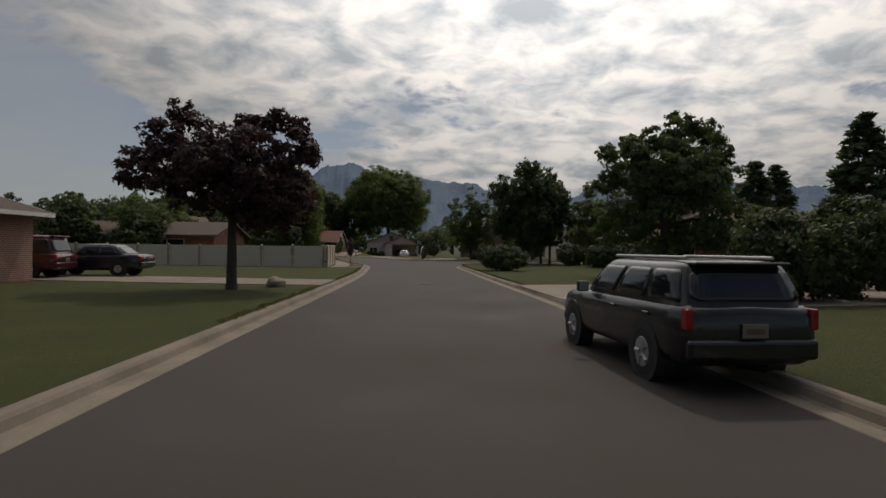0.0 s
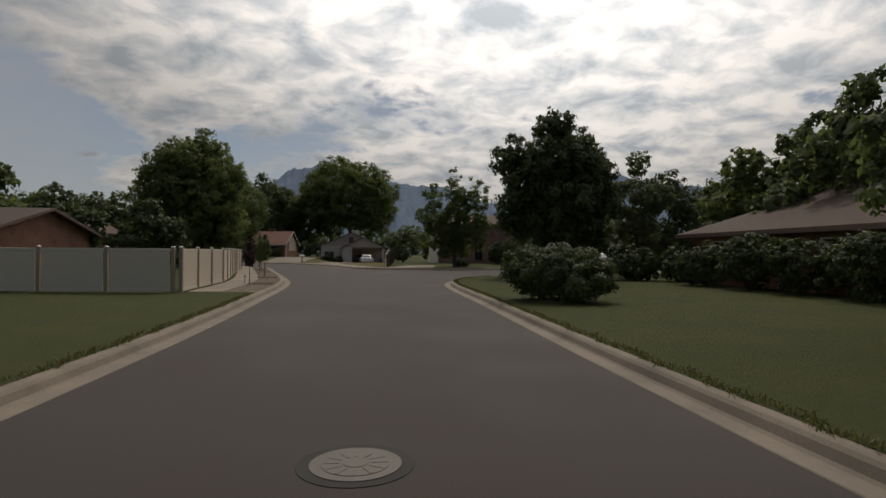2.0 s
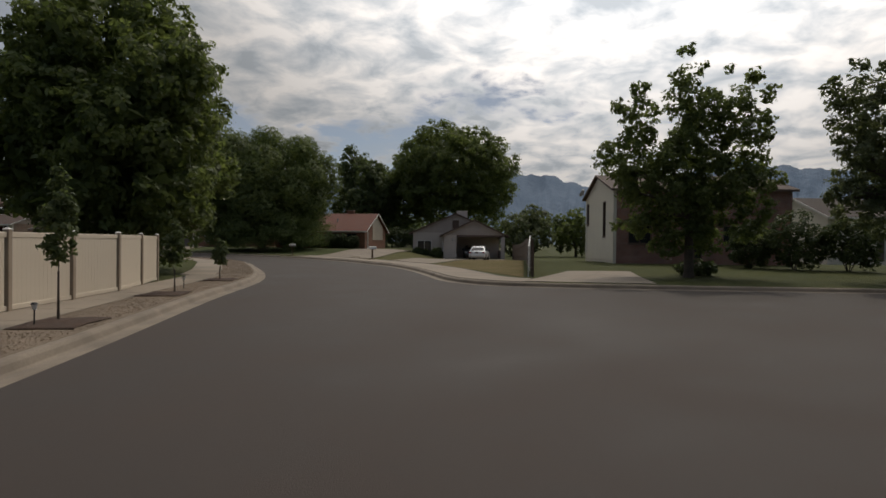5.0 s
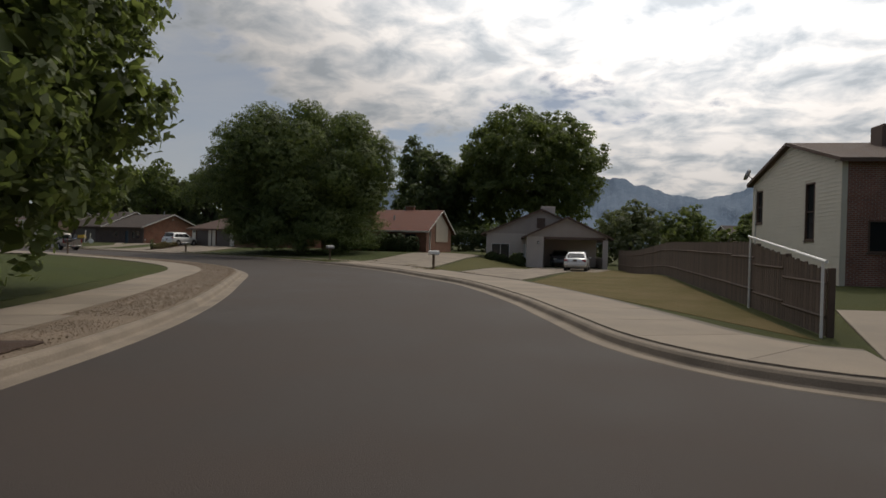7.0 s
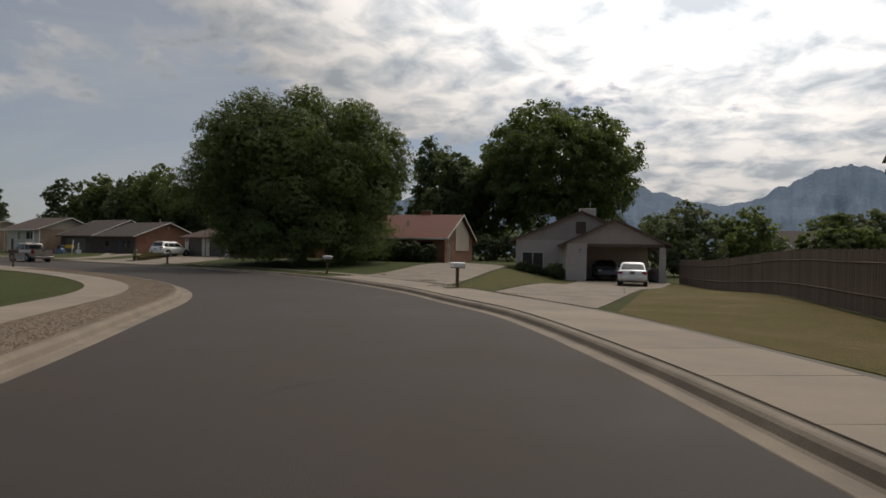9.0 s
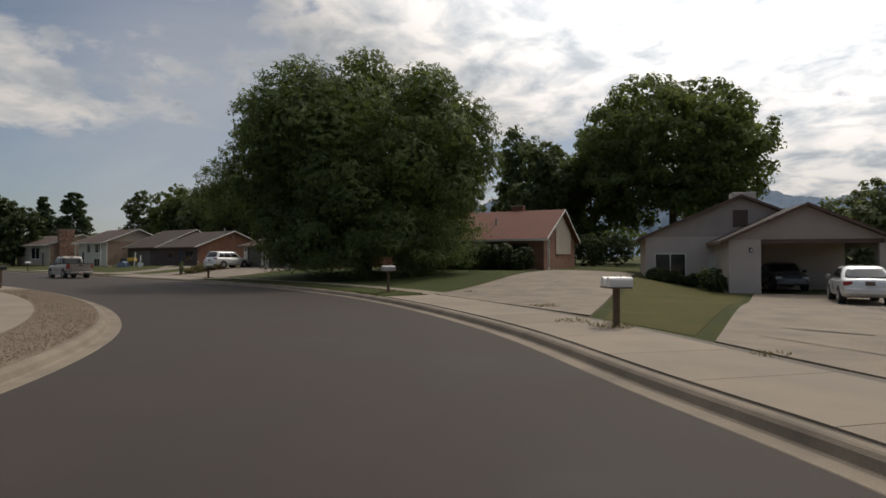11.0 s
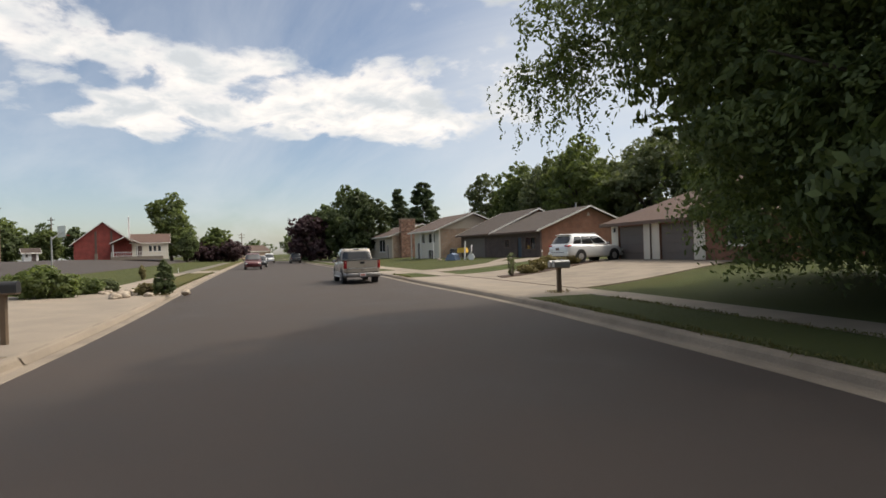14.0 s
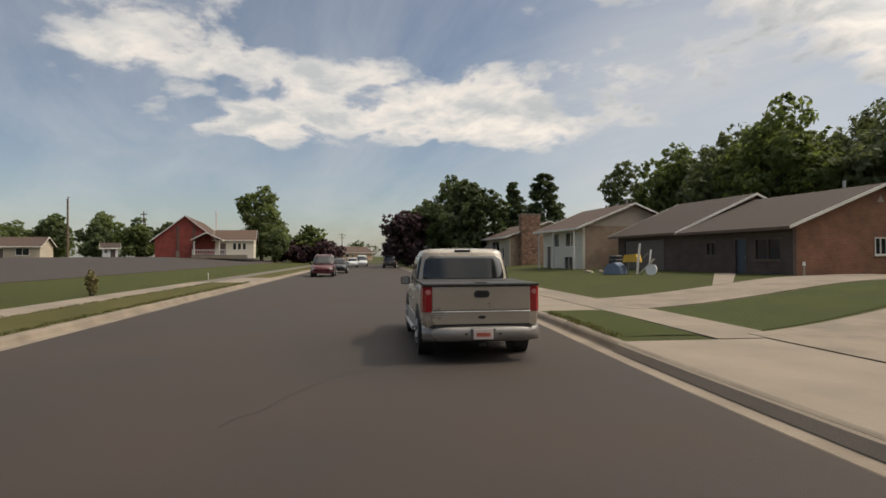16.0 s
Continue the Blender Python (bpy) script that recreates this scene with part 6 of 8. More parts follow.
# far tree line that closes the view
def far_woods():
    rng = np.random.default_rng(77)
    spots = []
    for x in np.arange(-330, -168, 9.0):
        spots.append((x, 40 + 0.06 * (x + 200) + rng.uniform(-12, 12), rng.uniform(6, 11), rng.uniform(4, 7)))
    for y in np.arange(45, 135, 8.0):
        spots.append((-275 + rng.uniform(-20, 20), y, rng.uniform(6, 12), rng.uniform(4, 7)))
    for y in np.arange(165, 215, 8.0):
        spots.append((-285 + rng.uniform(-15, 15), y, rng.uniform(8, 14), rng.uniform(4, 7)))
    for x in np.arange(-260, 120, 9.0):
        spots.append((x, 195 - 0.02 * x + rng.uniform(-9, 9), rng.uniform(7, 11), rng.uniform(5, 7)))
    for y in np.arange(-60, 180, 9.0):
        spots.append((78 + rng.uniform(-6, 6), y, rng.uniform(7, 11), rng.uniform(4, 6)))
    for y in np.arange(-70, 40, 8.0):
        spots.append((-48 + rng.uniform(-5, 5), y, rng.uniform(5, 8), rng.uniform(3.5, 5)))
    pts = []
    for k, (x, y, h, r) in enumerate(spots):
        lumps = [(x + a[0], y + a[1], a[2], a[3], a[4], a[5]) for a in lumps_for(h, r, 0.3, k, 6)]
        pts.append(crown_points(lumps, 470, 300 + k, 0.27, 0.2))
    tagged(part("far_woods", leaf_mesh("far_woods", np.concatenate([q[0] for q in pts]), 0.9, 78, facing=np.concatenate([q[1] for q in pts])), LEAF_DEEP), "distant line of dark green trees", "trees", kind="stuff")


far_woods()

# shrubs
shrub("juniper_bush", (14.9, 13.4), (1.9, 1.9, 1.75), LEAF_DARK, "wide rounded dark green bush beside the kerb", 20000, 0.075, 81)
for k, (x, y) in enumerate([(23.4, 27.0), (25.6, 25.2), (27.8, 22.5), (29.0, 19.5)]):
    shrub("hedge_shrub", (x, y), (1.5, 1.5, 2.0), LEAF_DARK, "dark clipped shrub in front of the brown house", 3500, 0.16, 82 + k, group="shrubs in front of the brown house")
for k, (x, y) in enumerate([(-1.5, 100.4), (-0.5, 100.45), (0.5, 100.5)]):
    shrub("foundation_shrub", (x, y), (0.65, 0.55, 0.75), LEAF_DEEP, "low dark shrub under the window", 2200, 0.12, 90 + k, group="shrubs under the window")
for k, (x, y, h) in enumerate([(-20.4, 107.6, 1.9), (-18.4, 107.5, 2.2), (-16.4, 107.3, 2.0), (-14.6, 107.2, 2.3), (-12.9, 107.0, 2.1), (-11.4, 106.9, 1.8)]):
    shrub("hedge_shrub", (x, y), (1.25, 0.95, h), LEAF_DARK, "tall dark shrub against the front of the red-roofed house", 4200, 0.12, 160 + k, group="shrubs along the red-roofed house")
shrub("foundation_shrub", (1.35, 97.3), (0.75, 0.7, 1.25), LEAF_DEEP, "dark shrub beside the carport wall", 2500, 0.12, 94)
cone = thing("arborvitae", pose(-45.0, 87.6, ground_z(-45.0, 87.6)), "small dense conical evergreen shrub beside the pavement", "shrub")
part("woody_base", rod((0, 0, -0.05), (0, 0, 1.25), 0.05, 0.01, 6), BARK, cone)
pts, face = crown_points([(0, 0, 0.30, 0.44, 0.44, 0.30), (0.02, 0, 0.62, 0.36, 0.36, 0.32), (0, 0.02, 0.95, 0.26, 0.26, 0.30), (0, 0, 1.22, 0.14, 0.14, 0.24)], 9000, 95, 0.2, 0.2)
part("leaves", leaf_mesh("leaves", pts, 0.05, 95, 0.35, 1.8, face), LEAF_DEEP, cone)
shrub("garden_shrub", (-45.5, 86.95), (0.35, 0.35, 0.5), LEAF_STRAW, "small brownish dry shrub among rocks", 2200, 0.05, 99)
shrub("garden_shrub", (-46.6, 83.6), (1.3, 1.3, 1.25), LEAF_GREEN, "rounded green shrub among rocks", 4200, 0.12, 96)
shrub("garden_shrub", (-48.6, 85.2), (0.7, 0.7, 0.75), LEAF_GREEN, "small green shrub among rocks", 2000, 0.10, 97)
shrub("garden_shrub", (-49.6, 86.0), (0.6, 0.6, 0.6), LEAF_OLIVE, "small grey-green shrub among rocks", 1600, 0.10, 98)
for k, (x, y, h) in enumerate([(-40.5, 102.3, 1.25), (-41.2, 104.0, 0.5), (-41.7, 105.3, 0.72), (-42.2, 106.7, 0.8), (-42.6, 108.0, 0.62), (-43.0, 109.4, 0.75)]):
    shrub("dry_shrub", (x, y), (0.26, 0.26, h) if k == 0 else (0.62, 0.62, h), LEAF_OLIVE if k == 0 else LEAF_STRAW, "thin straggly upright shrub in the planting bed" if k == 0 else "tan half-dry grassy shrub in the planting bed", 420 if k == 0 else 3600, 0.06, 100 + k, group="shrubs in the planting bed")
for k, (x, y) in enumerate([(24.4, 21.2), (24.6, 18.2), (24.7, 15.2), (24.8, 12.2), (24.8, 9.6)]):
    shrub("hedge_shrub", (x, y), (1.2, 1.6, 2.1 + 0.2 * (k % 2)), LEAF_DARK, "tall dark shrub against the brown house", 4500, 0.12, 150 + k, group="shrubs in front of the brown house")
shrub("garden_shrub", (-101.5, 130.8), (1.4, 1.2, 1.6), LEAF_DEEP, "dark shrub beside the stone chimney", 1500, 0.2, 110)
shrub("kerb_shrub", (17.6, 58.4), (1.0, 1.0, 0.8), LEAF_DARK, "small green bush at the foot of the tree", 2000, 0.12, 111)


def sapling(x, y, h, seed):
    z = 0.17
    ob = thing("sapling", pose(x, y, z), "young slim street tree growing beside a mulch patch", "tree", "saplings along the fence")
    stem, limbs = limb_mesh(h * 0.32, 0.02, [(0, 0, h * 0.62, 0.3, 0.3, h * 0.25)], seed)
    stem = part("trunk", stem, BARK, ob)
    part("limb", limbs[0], BARK, stem)
    lumps = [(0, 0, h * 0.62, 0.28, 0.28, h * 0.20), (0.04, 0, h * 0.80, 0.20, 0.20, h * 0.17), (0, 0.05, h * 0.46, 0.22, 0.22, h * 0.10), (0.10, -0.04, h * 0.70, 0.20, 0.20, h * 0.10), (-0.10, 0.05, h * 0.56, 0.20, 0.20, h * 0.10), (0, 0, h * 0.94, 0.09, 0.09, h * 0.08)]
    spot, face = crown_points(lumps, 2100, seed, 0.30, 0.35)
    part("crown", leaf_mesh("crown", spot, 0.065, seed, facing=face), LEAF_PLUM if seed == 120 else LEAF_DEEP, ob)


for k, (x, y, h) in enumerate([(3.1, 23.2, 2.2), (2.35, 30.3, 2.5), (0.15, 39.3, 2.75), (-0.9, 44.9, 2.0), (-2.2, 50.2, 1.5)]):
    sapling(x, y, h, 120 + k)
    i = nearest("w", (x, y))
    along = math.degrees(math.atan2(NORM["w"][i][1], NORM["w"][i][0]))
    bm = box(-0.52, -0.7, 0.0, 0.52, 0.7, 0.03, 0.01)
    bmesh.ops.subdivide_edges(bm, edges=bm.edges, cuts=5, use_grid_fill=True)
    for v in bm.verts:
        v.co += Vector((noise.noise(v.co * 3 + Vector((k, 0, 0))), noise.noise(v.co * 3 + Vector((0, k, 0))), 0.25 * abs(noise.noise(v.co * 5)))) * 0.09
    mound = part("mulch_patch", bm, MULCH, None, smooth=True)
    mid = LINE["w"][i] + NORM["w"][i] * 0.92
    mound.matrix_basis = pose(mid[0], mid[1] - 0.35, 0.158, 0, 0, along)
    tagged(mound, "low dark mulch patch round a sapling", "mulch", "mulch patches along the fence")


def rock(x, y, r, seed, group="", z=None):
    bm = bmesh.new()
    bmesh.ops.create_icosphere(bm, subdivisions=3, radius=1.0)
    for v in bm.verts:
        f = 1 + 0.35 * noise.noise(v.co * 1.3 + Vector((seed, 0, 0))) + 0.12 * noise.noise(v.co * 4 + Vector((0, seed, 0)))
        v.co = Vector((v.co.x * r * f, v.co.y * r * 0.8 * f, v.co.z * r * 0.6 * f))
    ob = part("rock", bm, ROCK, None, smooth=True)
    ob.matrix_basis = pose(x, y, (ground_z(x, y) if z is None else z) + r * 0.3, 0, 0, seed * 37)
    tagged(ob, "pale weathered garden rock", "rock", group)


rock(3.6, -5.2, 0.42, 3.3)
rng_rocks = random.Random(5)
for k in range(16):
    t = k / 15
    rock(-44.2 - 6.5 * t + rng_rocks.uniform(-0.25, 0.25), 85.6 + 0.6 * math.sin(t * 6) + rng_rocks.uniform(-0.3, 0.3) + 0.9 * t, rng_rocks.uniform(0.14, 0.3), k * 1.7, "rocks round the shrubs")
for k, (x, y) in enumerate([(-44.2, 86.9), (-45.8, 87.0), (-44.5, 88.3)]):
    rock(x, y, 0.2, 50 + k, "rocks round the shrubs")
# ---- vehicles ----


def paint(name, c):
    return mat(name, (c, tuple(v * 1.1 for v in c)), 0.32, 0.8, 60.0, 0.0, metal=0.25, spec=0.5, coat=0.6)


PAINT_SILVER = paint("silver_paint", (0.36, 0.34, 0.31))
PAINT_BEIGE = paint("beige_grey_paint", (0.38, 0.33, 0.27))
PAINT_STEEL = paint("dull_grey_paint", (0.22, 0.205, 0.19))
PAINT_BLACK = paint("black_paint", (0.012, 0.012, 0.014))
PAINT_WHITE = paint("white_car_paint", (0.70, 0.70, 0.69))
PAINT_RED = paint("red_paint", (0.085, 0.010, 0.012))
PAINT_MAROON = paint("maroon_paint", (0.07, 0.012, 0.014))
PAINT_GREY = paint("grey_paint", (0.12, 0.12, 0.125))
CAR_GLASS = mat("car_glass", ((0.010, 0.012, 0.014), (0.014, 0.016, 0.018)), 0.06, 0.6, 4.0, 0.0, spec=0.7)

LENS_PINK = mat("pale_red_lens", ((0.42, 0.14, 0.13), (0.50, 0.20, 0.18)), 0.15, 8.0, 40.0, 0.0)

BODY = {  # along the length from the tail, half width, underside, top: all but the first two in metres
    "suv": [(-0.500, 0.80, 0.44, 0.82), (-0.494, 0.90, 0.36, 0.97), (-0.47, 0.965, 0.32, 1.02), (-0.40, 0.99, 0.30, 1.03), (-0.2, 1.0, 0.28, 1.02), (0.0, 1.0, 0.27, 1.01), (0.18, 1.0, 0.27, 1.0), (0.25, 0.99, 0.27, 1.0), (0.33, 0.975, 0.28, 0.97), (0.42, 0.945, 0.30, 0.91), (0.47, 0.89, 0.33, 0.84), (0.493, 0.81, 0.37, 0.75), (0.5, 0.72, 0.43, 0.66)],
    "crossover": [(-0.500, 0.74, 0.50, 0.86), (-0.492, 0.86, 0.40, 0.99), (-0.475, 0.93, 0.35, 1.07), (-0.44, 0.97, 0.32, 1.11), (-0.34, 0.995, 0.30, 1.10), (-0.2, 1.0, 0.28, 1.08), (0.0, 1.0, 0.27, 1.05), (0.16, 1.0, 0.27, 1.03), (0.24, 0.99, 0.27, 1.02), (0.33, 0.97, 0.28, 0.98), (0.41, 0.93, 0.30, 0.91), (0.46, 0.86, 0.33, 0.83), (0.488, 0.76, 0.37, 0.74), (0.5, 0.64, 0.43, 0.66)],
    "sedan": [(-0.500, 0.78, 0.46, 0.78), (-0.493, 0.88, 0.36, 0.93), (-0.46, 0.95, 0.30, 0.99), (-0.38, 0.985, 0.26, 1.0), (-0.2, 1.0, 0.24, 0.97), (0.0, 1.0, 0.23, 0.95), (0.15, 1.0, 0.23, 0.94), (0.24, 0.99, 0.23, 0.93), (0.33, 0.975, 0.24, 0.89), (0.42, 0.94, 0.26, 0.81), (0.47, 0.88, 0.29, 0.73), (0.493, 0.80, 0.33, 0.65), (0.5, 0.70, 0.38, 0.57)],
    "pickup": [(-0.480, 0.95, 0.50, 1.16), (-0.478, 0.972, 0.46, 1.185), (-0.46, 0.985, 0.42, 1.195), (-0.40, 0.99, 0.40, 1.195), (-0.25, 1.0, 0.38, 1.19), (-0.14, 1.0, 0.38, 1.17), (0.0, 1.0, 0.36, 1.11), (0.16, 1.0, 0.36, 1.10), (0.24, 0.99, 0.36, 1.10), (0.34, 0.98, 0.38, 1.07), (0.43, 0.96, 0.40, 1.0), (0.48, 0.90, 0.42, 0.92), (0.495, 0.82, 0.46, 0.84), (0.5, 0.76, 0.50, 0.76)],
}
CAB = {  # tail and nose of the glasshouse at the belt, then at the roof (shares of the length), belt height, half widths, side windows
    "suv": (-0.485, 0.235, -0.425, 0.065, 0.99, 0.93, 0.75, [(0.04, 0.27), (0.30, 0.58), (0.61, 0.93)]),
    "crossover": (-0.482, 0.262, -0.385, 0.060, 1.05, 0.925, 0.72, [(0.10, 0.29), (0.31, 0.58), (0.60, 0.90)]),
    "sedan": (-0.375, 0.245, -0.225, 0.07, 0.935, 0.92, 0.70, [(0.13, 0.46), (0.50, 0.88)]),
    "pickup": (-0.152, 0.245, -0.112, 0.085, 1.09, 0.955, 0.80, [(0.07, 0.44), (0.49, 0.90)]),
}


def car(name, label, m, kind, length, width, tall, colour, category="car", group="", rails=False, two_tone=None):
    """A car that looks along +y, with body, glasshouse, windows, wheels, lights, bumpers, mirrors and plates."""
    ob = thing(name, m, label, category, group)
    half = width / 2
    rings = []
    for f, wf, zb, zt in BODY[kind]:
        w, y = half * wf, f * length
        side = [(0.0, zb), (w * 0.80, zb), (w * 0.95, zb + 0.05), (w * 0.99, zb + 0.18), (w, (zb + zt) / 2), (w * 0.985, zt - 0.16), (w * 0.95, zt - 0.05), (w * 0.86, zt - 0.005), (0.0, zt + 0.015)]
        rings.append([(x, y, z) for x, z in side] + [(-x, y, z) for x, z in side[-2:0:-1]])
    bm = bmesh.new()
    vs = [[bm.verts.new(p) for p in ring] for ring in rings]
    n = len(vs[0])
    for a, b in zip(vs, vs[1:]):
        for i in range(n):
            bm.faces.new((a[i], a[(i + 1) % n], b[(i + 1) % n], b[i]))
    bm.faces.new(vs[0])
    bm.faces.new(vs[-1][::-1])
    part("body", bm, colour, ob, smooth=True)
    if two_tone:
        low = bmesh.new()
        for s in (-1, 1):
            add_box(low, s * (half + 0.006), -0.30 * length, 0.36, s * (half - 0.02), 0.30 * length, 0.60, 0.004)
        part("lower_cladding", low, two_tone, ob)

    ra, fa, rb, fb, belt, wa, wb, spans = CAB[kind]
    ra, fa, rb, fb = (v * length for v in (ra, fa, rb, fb))
    wa, wb = wa * half, wb * half
    tall_cab, bend = tall - belt, 0.16 if kind == "crossover" else 0.12

    def span(v):
        """Middle, half length and half width of the glasshouse at the share v of its height."""
        r, f = ra + (rb - ra) * v, fa + (fb - fa) * v
        return (r + f) / 2, (f - r) / 2, wa + (wb - wa) * v + 0.035 * math.sin(math.pi * v)

    def outline(u):
        return (1 - min(1.0, abs(u)) ** 9) ** (1 / 9)

    rings = [(v, 0.0) for v in (0.0, 0.3, 0.6, 1 - 0.7 * bend / tall_cab)]
    rings += [(1 - 0.7 * bend / tall_cab * (1 - math.sin(q)), bend * (1 - math.cos(q))) for q in (0.4, 0.8, 1.15, 1.5)]
    bm, last = bmesh.new(), None
    for v, inset in rings:
        c, hy, w = span(v)
        ring = []
        for k in range(48):
            a = math.tau * k / 48
            q = (abs(math.cos(a)) ** 9 + abs(math.sin(a)) ** 9) ** (-1 / 9)
            ring.append(bm.verts.new(((w - inset) * q * math.cos(a), c + (hy - inset * 1.4) * q * math.sin(a), belt + tall_cab * v)))
        if last:
            for k in range(48):
                bm.faces.new((last[k], last[(k + 1) % 48], ring[(k + 1) % 48], ring[k]))
        last = ring
    peak = bm.verts.new((0, (rb + fb) / 2, tall + 0.025))
    for k in range(48):
        bm.faces.new((last[k], last[(k + 1) % 48], peak))
    part("cab", bm, colour, ob, smooth=True)

    def on_end(s):
        def at(u, v):
            c, hy, w = span(v)
            return Vector((-s * u * w, c + s * hy * outline(u), belt + tall_cab * v))
        return at

    def on_side(s):
        def at(u, v):
            c, hy, w = span(v)
            q = 2 * u - 1
            return Vector((s * w * outline(q), c + s * hy * q, belt + tall_cab * v))
        return at

    def pane(at, u0, u1, v0, v1, way, name="window", edge=0.05):
        """A curved pane with rounded corners, set a little proud of the glasshouse."""
        bm2, way, nu, nv = bmesh.new(), Vector(way).normalized(), 10, 8
        sheets = []
        for out in (-0.012, 0.012):
            rows = []
            for k in range(nv + 1):
                f = k / nv
                cut = edge * abs(2 * f - 1) ** 7 * (u1 - u0)
                rows.append([bm2.verts.new(at(u0 + cut + (u1 - u0 - 2 * cut) * h / nu, v0 + (v1 - v0) * f) + way * out) for h in range(nu + 1)])
            sheets.append(rows)
        for rows, flip in ((sheets[0], True), (sheets[1], False)):
            for k in range(nv):
                for h in range(nu):
                    q = (rows[k][h], rows[k][h + 1], rows[k + 1][h + 1], rows[k + 1][h])
                    bm2.faces.new(q[::-1] if flip else q)
        def rim(rows):
            return rows[0] + [r[-1] for r in rows[1:]] + rows[-1][-2::-1] + [r[0] for r in rows[-2:0:-1]]
        a, b = rim(sheets[0]), rim(sheets[1])
        for k in range(len(a)):
            bm2.faces.new((a[k], a[(k + 1) % len(a)], b[(k + 1) % len(b)], b[k]))
        return part(name, bm2, CAR_GLASS, ob, smooth=True)

    for u0, u1 in spans:
        pane(on_side(1), u0, u1, 0.10, 0.80, (1, 0, 0.25))
        pane(on_side(-1), 1 - u1, 1 - u0, 0.10, 0.80, (-1, 0, 0.25))
    wide = 0.88 if kind == "pickup" else 0.86
    pane(on_end(-1), -wide, wide, 0.14, 0.80, (0, -1, 0.3), "rear_window", 0.06)
    pane(on_end(1), -0.92, 0.92, 0.06, 0.82, (0, 0.7, 0.7), "windscreen", 0.04)

    tyre_r = {"suv": 0.34, "crossover": 0.35, "sedan": 0.315, "pickup": 0.38}[kind]
    for fy in (-0.285 if kind != "pickup" else -0.275, 0.305):
        for s in (-1, 1):
            y, x = fy * length, s * (half - 0.115)
            # solid black disc stands in for the shaded hollow round the wheel
            arch = rod((s * (half - 0.24), y, tyre_r + 0.02), (s * (half + 0.004), y, tyre_r + 0.02), tyre_r + 0.07, None, 28)
            part("wheel_arch", arch, BLACK, ob)
            bm = rod((x - s * 0.10, y, tyre_r), (x + s * 0.122, y, tyre_r), tyre_r, None, 28)
            bmesh.ops.bevel(bm, geom=[e for e in bm.edges if abs(e.verts[0].co.x - e.verts[1].co.x) < 0.001], offset=0.035, segments=2, affect="EDGES")
            wheel = part("wheel", bm, RUBBER, ob)
            part("rim", rod((x + s * 0.09, y, tyre_r), (x + s * 0.127, y, tyre_r), tyre_r * 0.64, tyre_r * 0.56, 20), METAL, wheel)
            for k in range(5):
                c, q = math.cos(k * 1.2566), math.sin(k * 1.2566)
                part("spoke", rod((x + s * 0.129, y + c * 0.05, tyre_r + q * 0.05), (x + s * 0.129, y + c * tyre_r * 0.5, tyre_r + q * tyre_r * 0.5), 0.026, 0.03, 6), METAL, wheel)

    tail, nose = BODY[kind][1][0] * length, 0.49 * length
    for s in (-1, 1):
        if kind == "pickup":
            # tall lamps that wrap round the corners of the bed
            bm = prism([(s * (half - 0.155), tail - 0.03), (s * (half - 0.06), tail - 0.03), (s * (half - 0.012), tail + 0.01), (s * (half + 0.004), tail + 0.24), (s * (half - 0.155), tail + 0.24)], (0.79, 1.185), "z")
            bmesh.ops.recalc_face_normals(bm, faces=bm.faces)
            lamp = part("tail_light", bm, TAIL_RED, ob)
            part("reverse_lens", rod((s * (half - 0.095), tail - 0.029, 1.10), (s * (half - 0.095), tail - 0.036, 1.10), 0.042, 0.036, 16), LENS_PINK, lamp)
        elif kind == "crossover":
            part("tail_light", box(s * (half - 0.40), tail - 0.012, 0.93, s * (half - 0.045), tail + 0.30, 1.06, 0.05, 3), TAIL_RED, ob)
        else:
            part("tail_light", box(s * (half - (0.15 if kind == "suv" else 0.34)), tail - 0.03, 0.74, s * (half - 0.05), tail + 0.12, 0.99 if kind == "suv" else 0.90, 0.025, 2), TAIL_RED, ob)
        part("headlight", box(s * (half - 0.40), nose - 0.17, 0.60 if kind != "pickup" else 0.76, s * (half - 0.10), nose + 0.01, 0.74 if kind != "pickup" else 0.92, 0.03, 2), LAMP_LENS, ob)
        mirror = part("mirror", box(s * (half - 0.02), fa - 0.42, belt - 0.02, s * (half + 0.17), fa - 0.30, belt + 0.15, 0.03, 2), BLACK, ob)
        part("mirror_glass", box(s * (half + 0.01), fa - 0.424, belt, s * (half + 0.15), fa - 0.418, belt + 0.13), METAL, mirror)
        for u in ([0.30, 0.62] if kind != "sedan" else [0.35, 0.68]):
            y = ra + (fa - ra) * u - 0.25
            part("door_handle", box(s * (half - 0.012), y, 0.84, s * (half + 0.022), y + 0.17, 0.875, 0.008), colour, ob)
        if rails:
            part("roof_rail", rod((s * wb * 0.86, rb + 0.12, tall + 0.035), (s * wb * 0.86, fb - 0.05, tall + 0.035), 0.022, None, 8), BLACK if kind == "pickup" else METAL, ob)
    zb = 0.40 if kind != "pickup" else 0.46
    grille = part("grille", box(-0.42, nose - 0.06, zb + 0.12, 0.42, nose + 0.022, zb + 0.30, 0.02), BLACK, ob)
    part("front_bumper", box(-half * 0.86, nose - 0.10, zb - 0.08, half * 0.86, nose + 0.05, zb + 0.11, 0.05, 3), colour, ob)
    if kind == "pickup":
        bm = bmesh.new()
        last = None
        for k in range(21):  # a bar that curves round both corners
            a = -1 + k / 10
            q = 0.17 * abs(a) ** 5
            ring = [bm.verts.new((a * half * 0.995, tail + y + q, z)) for y, z in ((0.06, 0.36), (-0.10, 0.335), (-0.15, 0.375), (-0.165, 0.45), (-0.15, 0.535), (-0.10, 0.565), (0.06, 0.57))]
            if last:
                for h in range(7):
                    bm.faces.new((last[h], last[(h + 1) % 7], ring[(h + 1) % 7], ring[h]))
            else:
                bm.faces.new(ring)
            last = ring
